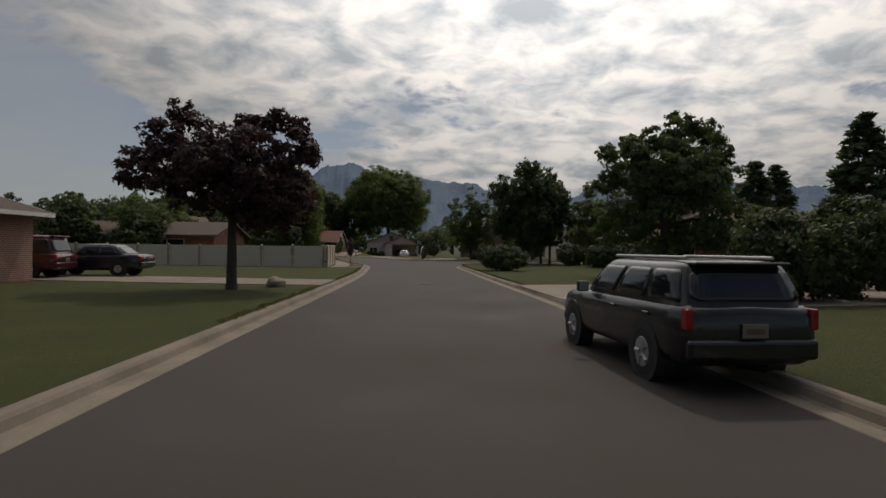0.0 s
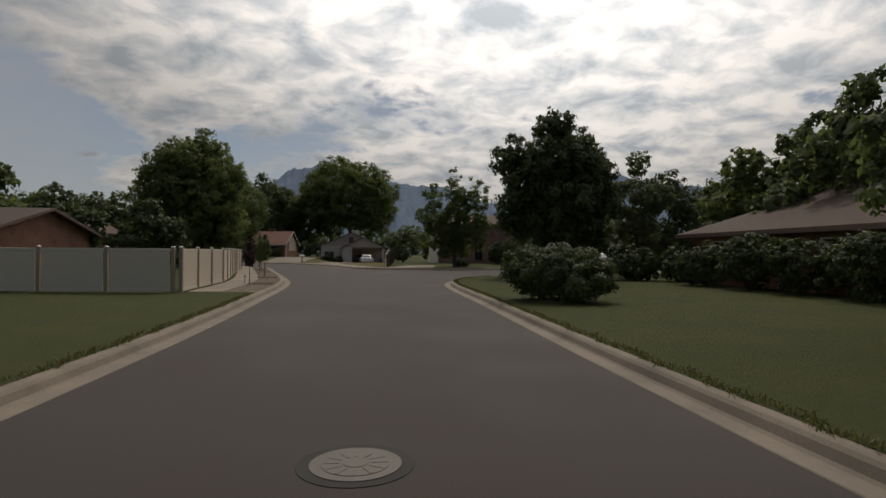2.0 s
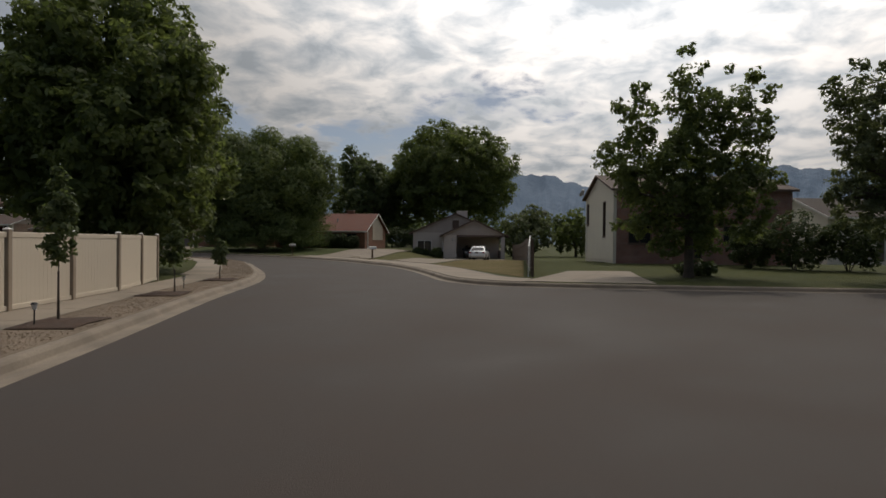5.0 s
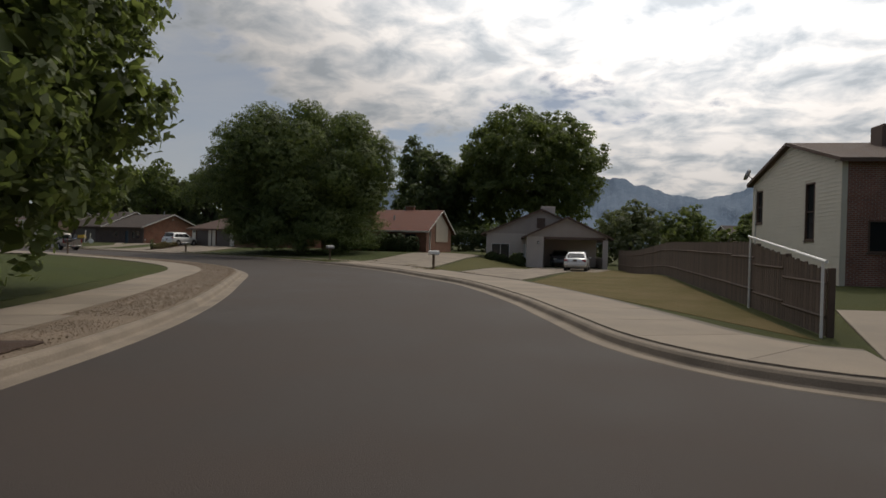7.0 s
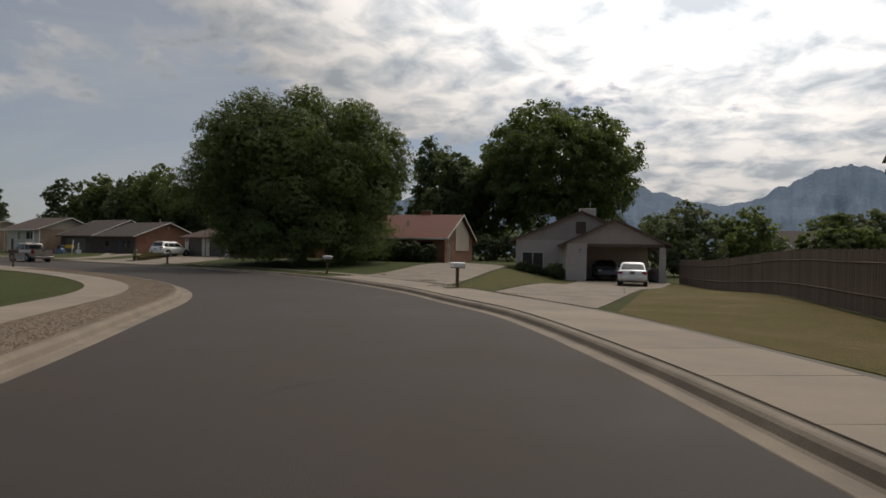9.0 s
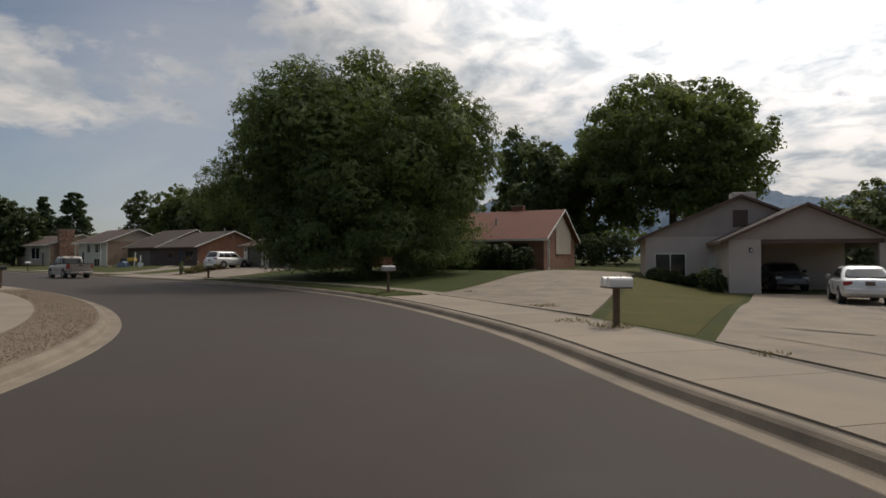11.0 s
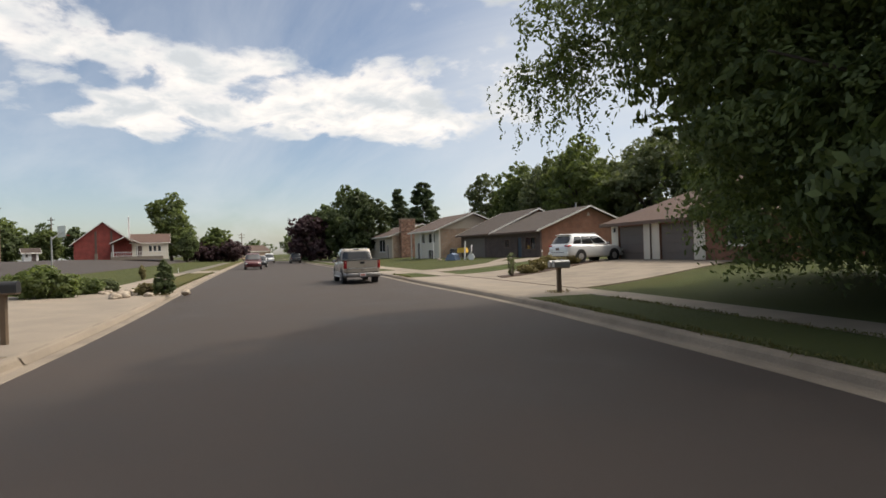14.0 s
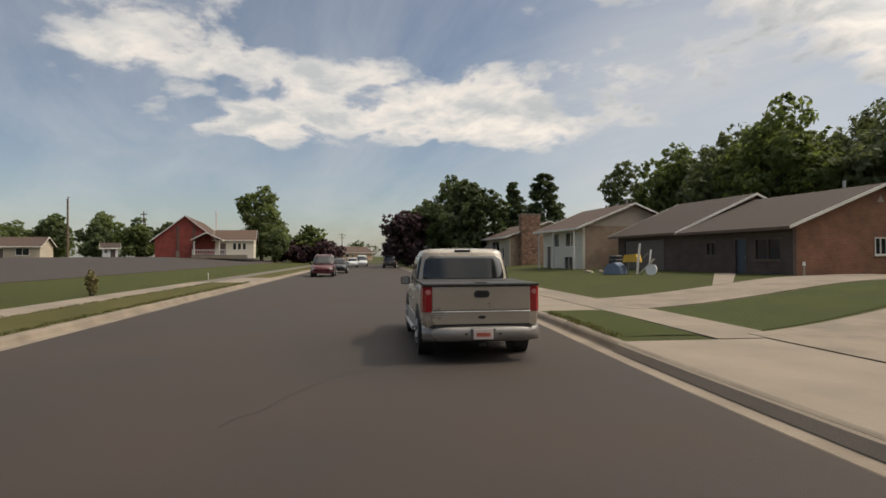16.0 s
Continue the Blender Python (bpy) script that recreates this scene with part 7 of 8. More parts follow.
        bm.faces.new(last[::-1])
        bump = part("rear_bumper", bm, PAINT_STEEL, ob, "dull grey step bumper", smooth=True)
        part("step_pad", box(-half * 0.88, tail - 0.095, 0.568, half * 0.88, tail - 0.02, 0.576), BLACK, bump)
        # proud box, its darker grey standing for shade in the plate recess
        part("plate_well", box(-0.20, tail - 0.169, 0.365, 0.20, tail - 0.12, 0.545, 0.02, 2), PAINT_GREY, bump)
        for s in (-1, 1):
            part("bumper_bolt", rod((s * 0.27, tail - 0.15, 0.46), (s * 0.27, tail - 0.172, 0.46), 0.018, None, 8), BLACK, bump)
        gate = part("tailgate", box(-half + 0.155, tail - 0.045, 0.808, half - 0.155, tail + 0.02, 1.188, 0.022, 3), colour, ob)
        part("lower_panel", box(-half + 0.155, tail - 0.043, 0.592, half - 0.155, tail + 0.02, 0.797, 0.012, 2), colour, gate)
        # white strip: the crease's bright line is put into the colour
        part("crease", box(-half + 0.15, tail - 0.05, 0.788, half - 0.15, tail - 0.03, 0.800, 0.004), PAINT_WHITE, gate)
        part("bottom_seam", box(-half + 0.15, tail - 0.03, 0.578, half - 0.15, tail + 0.01, 0.591), BLACK, gate)
        well = rod((0, tail - 0.056, 1.065), (0, tail - 0.04, 1.065), 0.125, None, 28)
        for v in well.verts:
            v.co.z = 1.065 + max(-0.052, min(0.058, (v.co.z - 1.065) * 0.62))
        part("latch_well", well, BLACK, gate)
        part("latch", box(-0.085, tail - 0.062, 1.055, 0.085, tail - 0.054, 1.098, 0.012, 2), RUBBER, gate)
        oval = rod((0, tail - 0.052, 0.705), (0, tail - 0.042, 0.705), 0.062, None, 24)
        for v in oval.verts:
            v.co.z = 0.705 + (v.co.z - 0.705) * 0.42
        part("lower_badge", oval, BLACK, gate)
        for w, z in ((0.26, 0.758), (0.20, 0.722)):
            part("badge_bar", box(-half + 0.19, tail - 0.047, z - 0.008, -half + 0.19 + w, tail - 0.042, z + 0.008), METAL, gate)
        cover = part("bed_cover", box(-half + 0.02, tail - 0.055, 1.197, half - 0.02, -0.142 * length, 1.235, 0.016, 2), BLACK, ob, "black hard bed cover")
        part("cover_rail", box(-half + 0.02, tail - 0.06, 1.190, half - 0.02, tail - 0.03, 1.222, 0.006), RUBBER, cover)
        part("cover_seam", box(-half + 0.06, -0.32 * length, 1.2345, half - 0.06, -0.315 * length, 1.238), RUBBER, cover)
        part("cover_latch", box(-0.1, tail + 0.02, 1.236, 0.1, tail + 0.12, 1.252, 0.006), BLACK, cover)
        plate_y, plate_z = tail - 0.172, 0.455
        part("brake_light", box(-0.15, rb - 0.02, tall - 0.062, 0.15, rb + 0.06, tall - 0.018, 0.01), BLACK, ob, "smoked high brake light")
        part("exhaust", rod((half * 0.52, tail + 0.3, 0.36), (half * 0.52, tail - 0.06, 0.36), 0.035, None, 10), METAL, ob)
        part("hitch", box(-0.06, tail - 0.14, 0.27, 0.06, tail + 0.2, 0.325, 0.01), BLACK, ob)
        for s in (-1, 1):
            part("side_step", rod((s * (half + 0.02), -0.14 * length, 0.33), (s * (half + 0.02), 0.2 * length, 0.33), 0.04, None, 8), METAL, ob)
        part("axle", rod((-half + 0.2, -0.275 * length, 0.38), (half - 0.2, -0.275 * length, 0.38), 0.07), BLACK, ob)
    else:
        if kind == "crossover":
            part("lower_valance", box(-half * 0.9, tail - 0.04, 0.26, half * 0.9, tail + 0.12, 0.44, 0.04, 2), BLACK, ob)
            part("bumper_groove", box(-half * 0.6, tail - 0.085, 0.60, half * 0.6, tail - 0.03, 0.63, 0.008), BLACK, ob)
        part("rear_bumper", box(-half * 0.92, tail - 0.07, 0.40, half * 0.92, tail + 0.06, 0.64, 0.05, 3), colour, ob)
        plate_y, plate_z = tail - 0.055, 0.74 if kind == "suv" else 0.82
        if kind != "sedan":
            part("spoiler", box(-wb * 0.92, rb - 0.16, tall - 0.05, wb * 0.92, rb + 0.06, tall - 0.01, 0.015), colour, ob)
    plate = part("number_plate", box(-0.155, plate_y - 0.012, plate_z - 0.08, 0.155, plate_y + 0.01, plate_z + 0.08, 0.004), PLATE if kind == "pickup" else GARAGE_DOOR, ob)
    part("plate_bar", box(-0.11, plate_y - 0.016, plate_z - 0.035, 0.11, plate_y - 0.0125, plate_z + 0.025), PLATE_MARK if kind == "pickup" else TRIM_BROWN, plate)
    return ob


car("pickup_truck", "silver-beige crew-cab pickup with a black bed cover on the road", pose(-48.27, 97.81, 0, 0, 0, 71.2), "pickup", 5.3, 1.87, 1.80, PAINT_BEIGE, "pickup", rails=True, two_tone=METAL)
car("parked_car", "black estate car with silver roof rails parked at the kerb", pose(12.55, -18.35, 0.004, 0, 0, 3.5), "suv", 4.6, 1.72, 1.53, PAINT_BLACK, rails=True)
car("parked_car", "white saloon car parked on the carport driveway", pose(6.4, 91.6, ground_z(6.4, 91.6) + 0.07, 0, 0, -6), "sedan", 4.6, 1.76, 1.46, PAINT_WHITE)
car("parked_car", "dark saloon car parked inside the carport", pose(5.1, 100.6, -0.16, 0, 0, 184), "sedan", 4.6, 1.76, 1.46, PAINT_GREY)
car("parked_car", "white sport utility car parked beside the planting bed", pose(-43.3, 111.2, ground_z(-43.3, 111.2) + 0.05, 0, 0, -6), "crossover", 4.65, 1.86, 1.68, PAINT_WHITE, rails=True)
car("parked_car", "dark red sport utility car parked at the far kerb", pose(-87.4, 104.75, 0.004, 0, 0, 252), "crossover", 4.8, 1.92, 1.86, PAINT_RED, rails=True, group="cars parked along the far kerb")
car("parked_car", "black car parked at the far kerb", pose(-96.6, 108.6, 0.004, 0, 0, 252), "sedan", 4.6, 1.78, 1.48, PAINT_BLACK, group="cars parked along the far kerb")
car("parked_car", "white car parked at the far kerb", pose(-126.6, 119.0, 0.004, 0, 0, 252), "sedan", 4.6, 1.78, 1.48, PAINT_WHITE, group="cars parked along the far kerb")
car("parked_car", "white van-like car parked at the far kerb", pose(-134.0, 122.9, 0.004, 0, 0, 252), "suv", 4.8, 1.9, 1.9, PAINT_WHITE, group="cars parked along the far kerb")
car("parked_car", "dark car parked under the far trees", pose(-118, 122.0, 0.004, 0, 0, 72), "suv", 4.7, 1.85, 1.75, PAINT_BLACK)
car("parked_car", "white saloon car parked before the pale house", pose(36.9, 69.7, ground_z(36.9, 69.7), 0, 0, 40), "sedan", 4.6, 1.78, 1.48, PAINT_WHITE)
car("parked_car", "dark maroon van parked on the worn driveway", pose(-8.9, -1.2, 0.24, 0, 0, 94), "suv", 4.9, 1.9, 1.80, PAINT_MAROON)
car("parked_car", "black saloon car parked on the worn driveway", pose(-6.3, 1.15, 0.24, 0, 0, 92), "sedan", 4.6, 1.78, 1.45, PAINT_BLACK)
car("parked_car", "silver sport utility car parked on the driveway", pose(25.8, -1.6, 0.24, 0, 0, 88), "suv", 4.6, 1.82, 1.72, PAINT_SILVER)
car("parked_car", "dark tall sport utility car parked on the driveway", pose(24.6, -4.4, 0.24, 0, 0, 88), "suv", 4.7, 1.9, 1.9, PAINT_BLACK, rails=True)


def camper(x, y, z, turn):
    """A white box camper on two wheels, with windows, a door and a drawbar."""
    ob = thing("camper_trailer", pose(x, y, z, 0, 0, turn), "white camper trailer parked at the end of the street", "camper")
    part("body", box(-2.4, -1.1, 0.5, 2.4, 1.1, 2.9, 0.16, 3), PAINT_WHITE, ob)
    for x0, x1 in ((-1.9, -0.9), (-0.5, 0.3)):
        pane = part("window_frame", box(x0, -1.13, 1.5, x1, -1.1, 2.2, 0.01), METAL, ob)
        part("pane", box(x0 + 0.06, -1.138, 1.56, x1 - 0.06, -1.131, 2.14), CAR_GLASS, pane)
    door = part("door", box(0.8, -1.12, 0.7, 1.5, -1.1, 2.5, 0.01), GARAGE_DOOR, ob)
    part("handle", box(0.86, -1.15, 1.5, 0.9, -1.121, 1.62), METAL, door)
    for s in (-1, 1):
        wheel = part("wheel", rod((0.1, s * 0.85, 0.34), (0.1, s * 1.08, 0.34), 0.34, None, 20), RUBBER, ob)
        part("rim", rod((0.1, s * 1.02, 0.34), (0.1, s * 1.09, 0.34), 0.2, None, 16), METAL, wheel)
    part("drawbar", box(2.3, -0.08, 0.42, 3.5, 0.08, 0.5), BLACK, ob)
    part("jack", rod((3.3, 0, -0.02), (3.3, 0, 0.6), 0.04), METAL, ob)


camper(-178.6, 146.0, ground_z(-178.6, 146.0), -30)
# ---- fences ----


def run_points(points, step):
    """Even steps along a bent line."""
    pts = np.array(points, float)
    lens = np.r_[0, np.cumsum(np.linalg.norm(np.diff(pts, axis=0), axis=1))]
    n = int(round(lens[-1] / step))
    s = np.linspace(0, lens[-1], n + 1)
    return np.stack([np.interp(s, lens, pts[:, 0]), np.interp(s, lens, pts[:, 1])], 1)


def vinyl_fence(points, label, tall=1.58):
    ob = thing("vinyl_fence", pose(0, 0, 0), label, "fence")
    pts = run_points(points, 2.4)
    post_me = box(-0.06, -0.06, -0.2, 0.06, 0.06, tall + 0.06, 0.008)
    first = part("post", post_me, VINYL_POST, ob)
    cap_me = bmesh.new()
    bmesh.ops.create_cone(cap_me, cap_ends=True, segments=4, radius1=0.098, radius2=0.03, depth=0.035, matrix=Matrix.Translation((0, 0, tall + 0.077)) @ pose(0, 0, 0, 0, 0, 45))
    cap = part("post_cap", cap_me, TRIM, first)
    board = box(0.0004, -0.014, 0.09, 0.1496, 0.014, tall - 0.09, 0.0012)
    board_me = None
    for i, (x, y) in enumerate(pts):
        z = 0.16
        if i == 0:
            p = first
        else:
            p = new("post", first.data)
            p.parent = ob
            c = new("post_cap", cap.data)
            c.parent = p
        nxt = pts[min(i + 1, len(pts) - 1)] - pts[max(i - 1, 0)]
        a = math.degrees(math.atan2(nxt[1], nxt[0]))
        p.matrix_basis = pose(x, y, z, 0, 0, a)
        if i + 1 < len(pts):
            q = pts[i + 1]
            span = float(np.linalg.norm(q - pts[i]))
            a = math.degrees(math.atan2(q[1] - y, q[0] - x))
            rail = box(0.06, -0.025, tall - 0.1, span - 0.06, 0.025, tall + 0.01, 0.006)
            for shape in (rail, box(0.06, -0.025, 0.03, span - 0.06, 0.025, 0.13, 0.006)):
                r = part("rail", shape, VINYL, ob)
                r.matrix_basis = pose(x, y, z, 0, 0, a)
            n = int((span - 0.13) / 0.15)
            for k in range(n):
                if board_me is None:
                    b = part("board", board, VINYL, ob)
                    board_me = b.data
                else:
                    b = new("board", board_me)
                    b.parent = ob
                off = 0.065 + (span - 0.13 - n * 0.15) / 2 + k * 0.15
                b.matrix_basis = pose(x, y, z, 0, 0, a) @ Matrix.Translation((off, 0, 0))


vinyl_fence([(2.05, 17.2), (1.6, 24.3), (0.87, 28.3), (-0.64, 35.3), (-1.6, 39.7), (-2.62, 45.3), (-4.1, 49.3)], "tall beige vinyl privacy fence along the pavement")
vinyl_fence([(1.75, 17.25), (-24, 18.2)], "beige vinyl privacy fence across the back of the lawn")


def wooden_fence():
    ob = thing("wooden_fence", pose(0, 0, 0), "weathered brown board fence along the dry yard", "fence")
    pts = run_points([(9.55, 55.6), (9.95, 62.0), (10.2, 70.0), (10.6, 80.0), (10.5, 88.5), (10.1, 97.0)], 0.16)
    me = None
    for i in range(len(pts) - 1):
        x, y = pts[i]
        tall = 1.18 + 0.52 * min(1.0, max(0.0, (y - 55.6) / 5.4)) + 0.02 * math.sin(i * 2.3)
        if me is None:
            b = part("board", box(0.004, -0.010, 0.0, 0.150, 0.010, 1.0), WOOD_FENCE, ob)
            me = b.data
        else:
            b = new("board", me)
            b.parent = ob
        d = pts[i + 1] - pts[i]
        a = math.degrees(math.atan2(d[1], d[0]))
        b.matrix_basis = pose(x, y, ground_z(x, y) + 0.02, 0, 0, a) @ Matrix.Diagonal((1, 1, tall, 1))
        if i % 15 == 0:
            p = part("post", box(-0.05, -0.13, -0.2, 0.05, -0.025, tall + 0.04, 0.01), WOOD_FENCE, ob)
            p.matrix_basis = pose(x, y, ground_z(x, y), 0, 0, a)
            if i + 16 < len(pts):
                q = pts[i + 15]
                for z in (0.3, 0.8):
                    za, zb = ground_z(x, y), ground_z(q[0], q[1])
                    part("rail", rod((x, y, za + tall * z), (q[0], q[1], zb + tall * z), 0.04, None, 4), WOOD_FENCE, ob)


wooden_fence()
# bar and posts are added for a bright sloping line between fence and house
pale_bar = thing("handrail", pose(0, 0, 0), "thin white sloping bar added for a bright line beside the white house", "handrail")
part("rail", rod((9.42, 55.3, 1.48), (9.82, 60.8, 2.02), 0.03), WHITE_PAINT, pale_bar)
for t in (0.03, 0.97):
    p = Vector((9.42, 55.3, 1.48)).lerp(Vector((9.82, 60.8, 2.02)), t)
    part("post", rod((p.x, p.y, ground_z(p.x, p.y) - 0.1), (p.x, p.y, p.z), 0.025), WHITE_PAINT, pale_bar)


# ---- posts, boxes and poles ----


def mailbox(at, label, colour, twin=False, tall=1.0, turn=0.0, post=0.05):
    x, y = at
    ob = thing("mailbox", pose(x, y, ground_z(x, y), 0, 0, turn), label, "mailbox")
    part("post", box(-post, -post, -0.2, post, post, tall - 0.06, 0.008), POST_WOOD, ob)
    part("shelf", box(-0.30 if twin else -0.1, -0.24, tall - 0.075, 0.30 if twin else 0.1, 0.24, tall - 0.045, 0.004), POST_WOOD, ob)
    for dx in ((-0.16, 0.16) if twin else (0.0,)):
        outline = [(dx - 0.085, tall - 0.044), (dx + 0.085, tall - 0.044), (dx + 0.085, tall + 0.08)] + [(dx + 0.085 * math.cos(a), tall + 0.08 + 0.085 * math.sin(a)) for a in np.linspace(0.25, math.pi - 0.25, 9)] + [(dx - 0.085, tall + 0.08)]
        b = part("box", prism(outline, (-0.25, 0.25), "y"), colour, ob)
        part("lid", prism([(dx + (p[0] - dx) * 1.06, tall + 0.055 + (p[1] - tall - 0.055) * 1.05) for p in outline], (-0.268, -0.2505), "y"), colour, b)
        part("flag", box(dx + 0.088, -0.1, tall + 0.05, dx + 0.096, -0.06, tall + 0.2), TAIL_RED if not twin else METAL, b)
        for k in range(2):
            part("number_bar", box(dx + 0.0865, -0.02 + k * 0.1, tall + 0.02, dx + 0.0885, 0.05 + k * 0.1, tall + 0.08), BLACK, b)
    return ob


mailbox((-2.0, 76.3), "two white mailboxes on a timber post by the kerb", WHITE_PAINT, True, 0.93, 118, 0.06)
mailbox((-12.0, 85.45), "two grey mailboxes on a timber post in the grass", METAL, True, 1.0, 128, 0.05)
mailbox((-32.05, 96.5), "two grey mailboxes on a square timber post", METAL, True, 0.85, 158, 0.06)
mailbox((-32.6, 82.75), "black mailbox on a timber post in the gravel", BLACK, False, 0.98, 335, 0.05)
mailbox((-71.5, 109.6), "large white mailbox on a post by the kerb", WHITE_PAINT, True, 0.95, 160, 0.05)

def path_light(x, y):
    ob = thing("path_light", pose(x, y, 0.17), "small dark solar path light on a stake in the gravel", "garden light", "path lights along the fence")
    part("stake", rod((0, 0, -0.1), (0, 0, 0.26), 0.012), BLACK, ob)
    part("lens", rod((0, 0, 0.26), (0, 0, 0.35), 0.035, 0.045, 12), LAMP_LENS, ob)
    part("cap", rod((0, 0, 0.35), (0, 0, 0.385), 0.062, 0.03, 12), BLACK, ob)


for x, y in [(2.95, 22.9), (1.95, 30.5), (0.2, 38.7), (-1.25, 46.0)]:
    path_light(x, y)
stake = thing("marker_post", pose(17.15, 33.7, 0.13), "short dark metal marker post at the corner", "post")
part("post", box(-0.03, -0.02, -0.2, 0.03, 0.02, 0.86, 0.004), BLACK, stake)
part("plate", box(-0.045, -0.026, 0.62, 0.045, -0.021, 0.84, 0.002), POST_WOOD, stake)
marker = thing("marker_post", pose(-54.9, 119.2, ground_z(-54.9, 119.2)), "short white-topped post beside the brick house", "post")
part("post", rod((0, 0, -0.1), (0, 0, 0.5), 0.06, 0.05, 10), ROCK, marker)
part("cap", rod((0, 0, 0.5), (0, 0, 0.68), 0.075, 0.05, 10), WHITE_PAINT, marker)
flag = thing("yard_marker", pose(-79.3, 95.0, ground_z(-79.3, 95.0)), "small white yard marker in the grass", "marker")
part("stick", rod((0, 0, -0.1), (0, 0, 0.35), 0.02), WHITE_PAINT, flag)
part("head", box(-0.12, -0.02, 0.3, 0.12, 0.02, 0.5, 0.01), WHITE_PAINT, flag)
shrub("rusty_shrub", (-65.0, 89.8), (0.20, 0.20, 1.05), LEAF_STRAW, "dry brown upright shrub beside the pavement", 1200, 0.09, 140)


def utility_pole(x, y, tall, arm, turn, lamp=False):
    ob = thing("utility_pole", pose(x, y, ground_z(x, y), 0, 0, turn), "grey wooden utility pole", "utility pole", "utility poles")
    part("pole", rod((0, 0, -0.3), (0, 0, tall), 0.16, 0.11, 10), POST_WOOD, ob)
    if arm:
        part("crossarm", box(-arm, -0.05, tall - 0.7, arm, 0.05, tall - 0.56), POST_WOOD, ob)
        part("crossarm", box(-arm * 0.8, -0.05, tall - 1.6, arm * 0.8, 0.05, tall - 1.46), POST_WOOD, ob)
        for dx in (-arm * 0.9, -arm * 0.4, arm * 0.4, arm * 0.9):
            part("insulator", rod((dx, 0, tall - 0.56), (dx, 0, tall - 0.36), 0.05), METAL, ob)
    if lamp:
        part("lamp_arm", rod((0, 0, tall - 0.4), (1.4, 0, tall + 0.1), 0.04), METAL, ob)
        part("lamp_head", box(1.3, -0.12, tall + 0.02, 1.8, 0.12, tall + 0.16, 0.04), METAL, ob)


utility_pole(-173.5, 88.1, 9.6, 1.2, 30)
utility_pole(-133, 80, 8.2, 0, 10, True)
utility_pole(-113.5, 74.5, 8.4, 0, 20, True)
utility_pole(-215, 142, 9.0, 1.2, 100)
utility_pole(-195, 100, 8.0, 0, 10, True)

hoop = thing("basketball_hoop", pose(-66.9, 84.6, ground_z(-66.9, 84.6), 0, 0, 200), "weathered basketball hoop on a pole", "basketball hoop")
part("pole", rod((0, 0, -0.2), (0, 0, 2.9), 0.055), METAL, hoop)
part("arm", rod((0, 0, 2.7), (0, -0.6, 3.2), 0.04), METAL, hoop)
part("backboard", box(-0.6, -0.66, 2.85, 0.6, -0.62, 3.65, 0.02), LAMP_LENS, hoop)
bm_rim = bmesh.new()
for k in range(16):
    a, b = k * math.pi / 8, (k + 1) * math.pi / 8
    add_rod(bm_rim, (0.23 * math.cos(a), -0.92 + 0.23 * math.sin(a), 3.0), (0.23 * math.cos(b), -0.92 + 0.23 * math.sin(b), 3.0), 0.012, None, 6)
part("rim", bm_rim, TAIL_RED, hoop)

# garden clutter beside the tan house
gz = ground_z(-65.6, 117.7)
grill = thing("grill", pose(-66.6, 118.5, gz, 0, 0, -13), "black barbecue grill on legs", "grill")
part("bowl", box(-0.45, -0.28, 0.62, 0.45, 0.28, 0.95, 0.08, 3), BLACK, grill)
part("lid", box(-0.43, -0.26, 0.955, 0.43, 0.26, 1.18, 0.1, 3), BLACK, grill)
for sx in (-0.38, 0.38):
    for sy in (-0.22, 0.22):
        part("leg", rod((sx, sy, 0), (sx, sy, 0.63), 0.02), METAL, grill)
cart = thing("garden_cart", pose(-65.0, 118.4, gz, 0, 0, 20), "yellow garden cart leaning among junk", "cart")
YELLOW = mat("yellow_plastic", ((0.62, 0.36, 0.03), (0.7, 0.42, 0.05)), 0.5, 2.0, 30.0, 0.1)
BLUE_GREY = mat("blue_grey_cloth", ((0.14, 0.18, 0.26), (0.20, 0.25, 0.34)), 0.9, 3.0, 40.0, 0.4)
part("tray", prism([(-0.5, 0.75), (0.5, 0.75), (0.36, 1.25), (-0.42, 1.2)], (-0.3, 0.3), "y"), YELLOW, cart)
part("handle", rod((0.45, 0, 0.8), (1.0, 0, 1.3), 0.02), METAL, cart)
for sx in (-0.3, 0.3):
    part("leg", rod((sx, 0, 0.0), (sx * 0.8, 0, 0.76), 0.025), METAL, cart)
bag = part("tarpaulin", prism([(-0.7, 0.0), (0.6, 0.0), (0.45, 0.5), (0.1, 0.72), (-0.45, 0.55)], (-0.4, 0.4), "y"), BLUE_GREY)
bag.matrix_basis = pose(-65.8, 117.8, gz + 0.01, 0, 0, 15)
tagged(bag, "blue-grey tarpaulin over a low pile", "tarpaulin")
for k, (x, y, a, ln) in enumerate([(-64.2, 118.0, 78, 1.9), (-63.8, 117.8, 35, 1.6), (-63.6, 118.3, 82, 1.5)]):
    plank = part("plank", box(0, -0.07, 0, ln, 0.07, 0.03, 0.004), WHITE_PAINT)
    plank.matrix_basis = pose(x, y, gz + 0.02, 0, -a, -20 + 12 * k)
    tagged(plank, "pale board leaning among garden junk", "plank", "boards among the junk")
wheel = part("spare_wheel", rod((0, -0.06, 0.33), (0, 0.06, 0.33), 0.33, None, 24), WHITE_PAINT)
wheel.matrix_basis = pose(-62.8, 117.7, gz + 0.0, -8, 0, 20)
tagged(wheel, "pale round wheel leaning by the wall", "wheel")
for k, (x, y) in enumerate([(-70.0, 119.0), (-69.2, 118.6), (-68.5, 118.9)]):
    rock(x, y, 0.22, 70 + k, "pale stones beside the tan house")

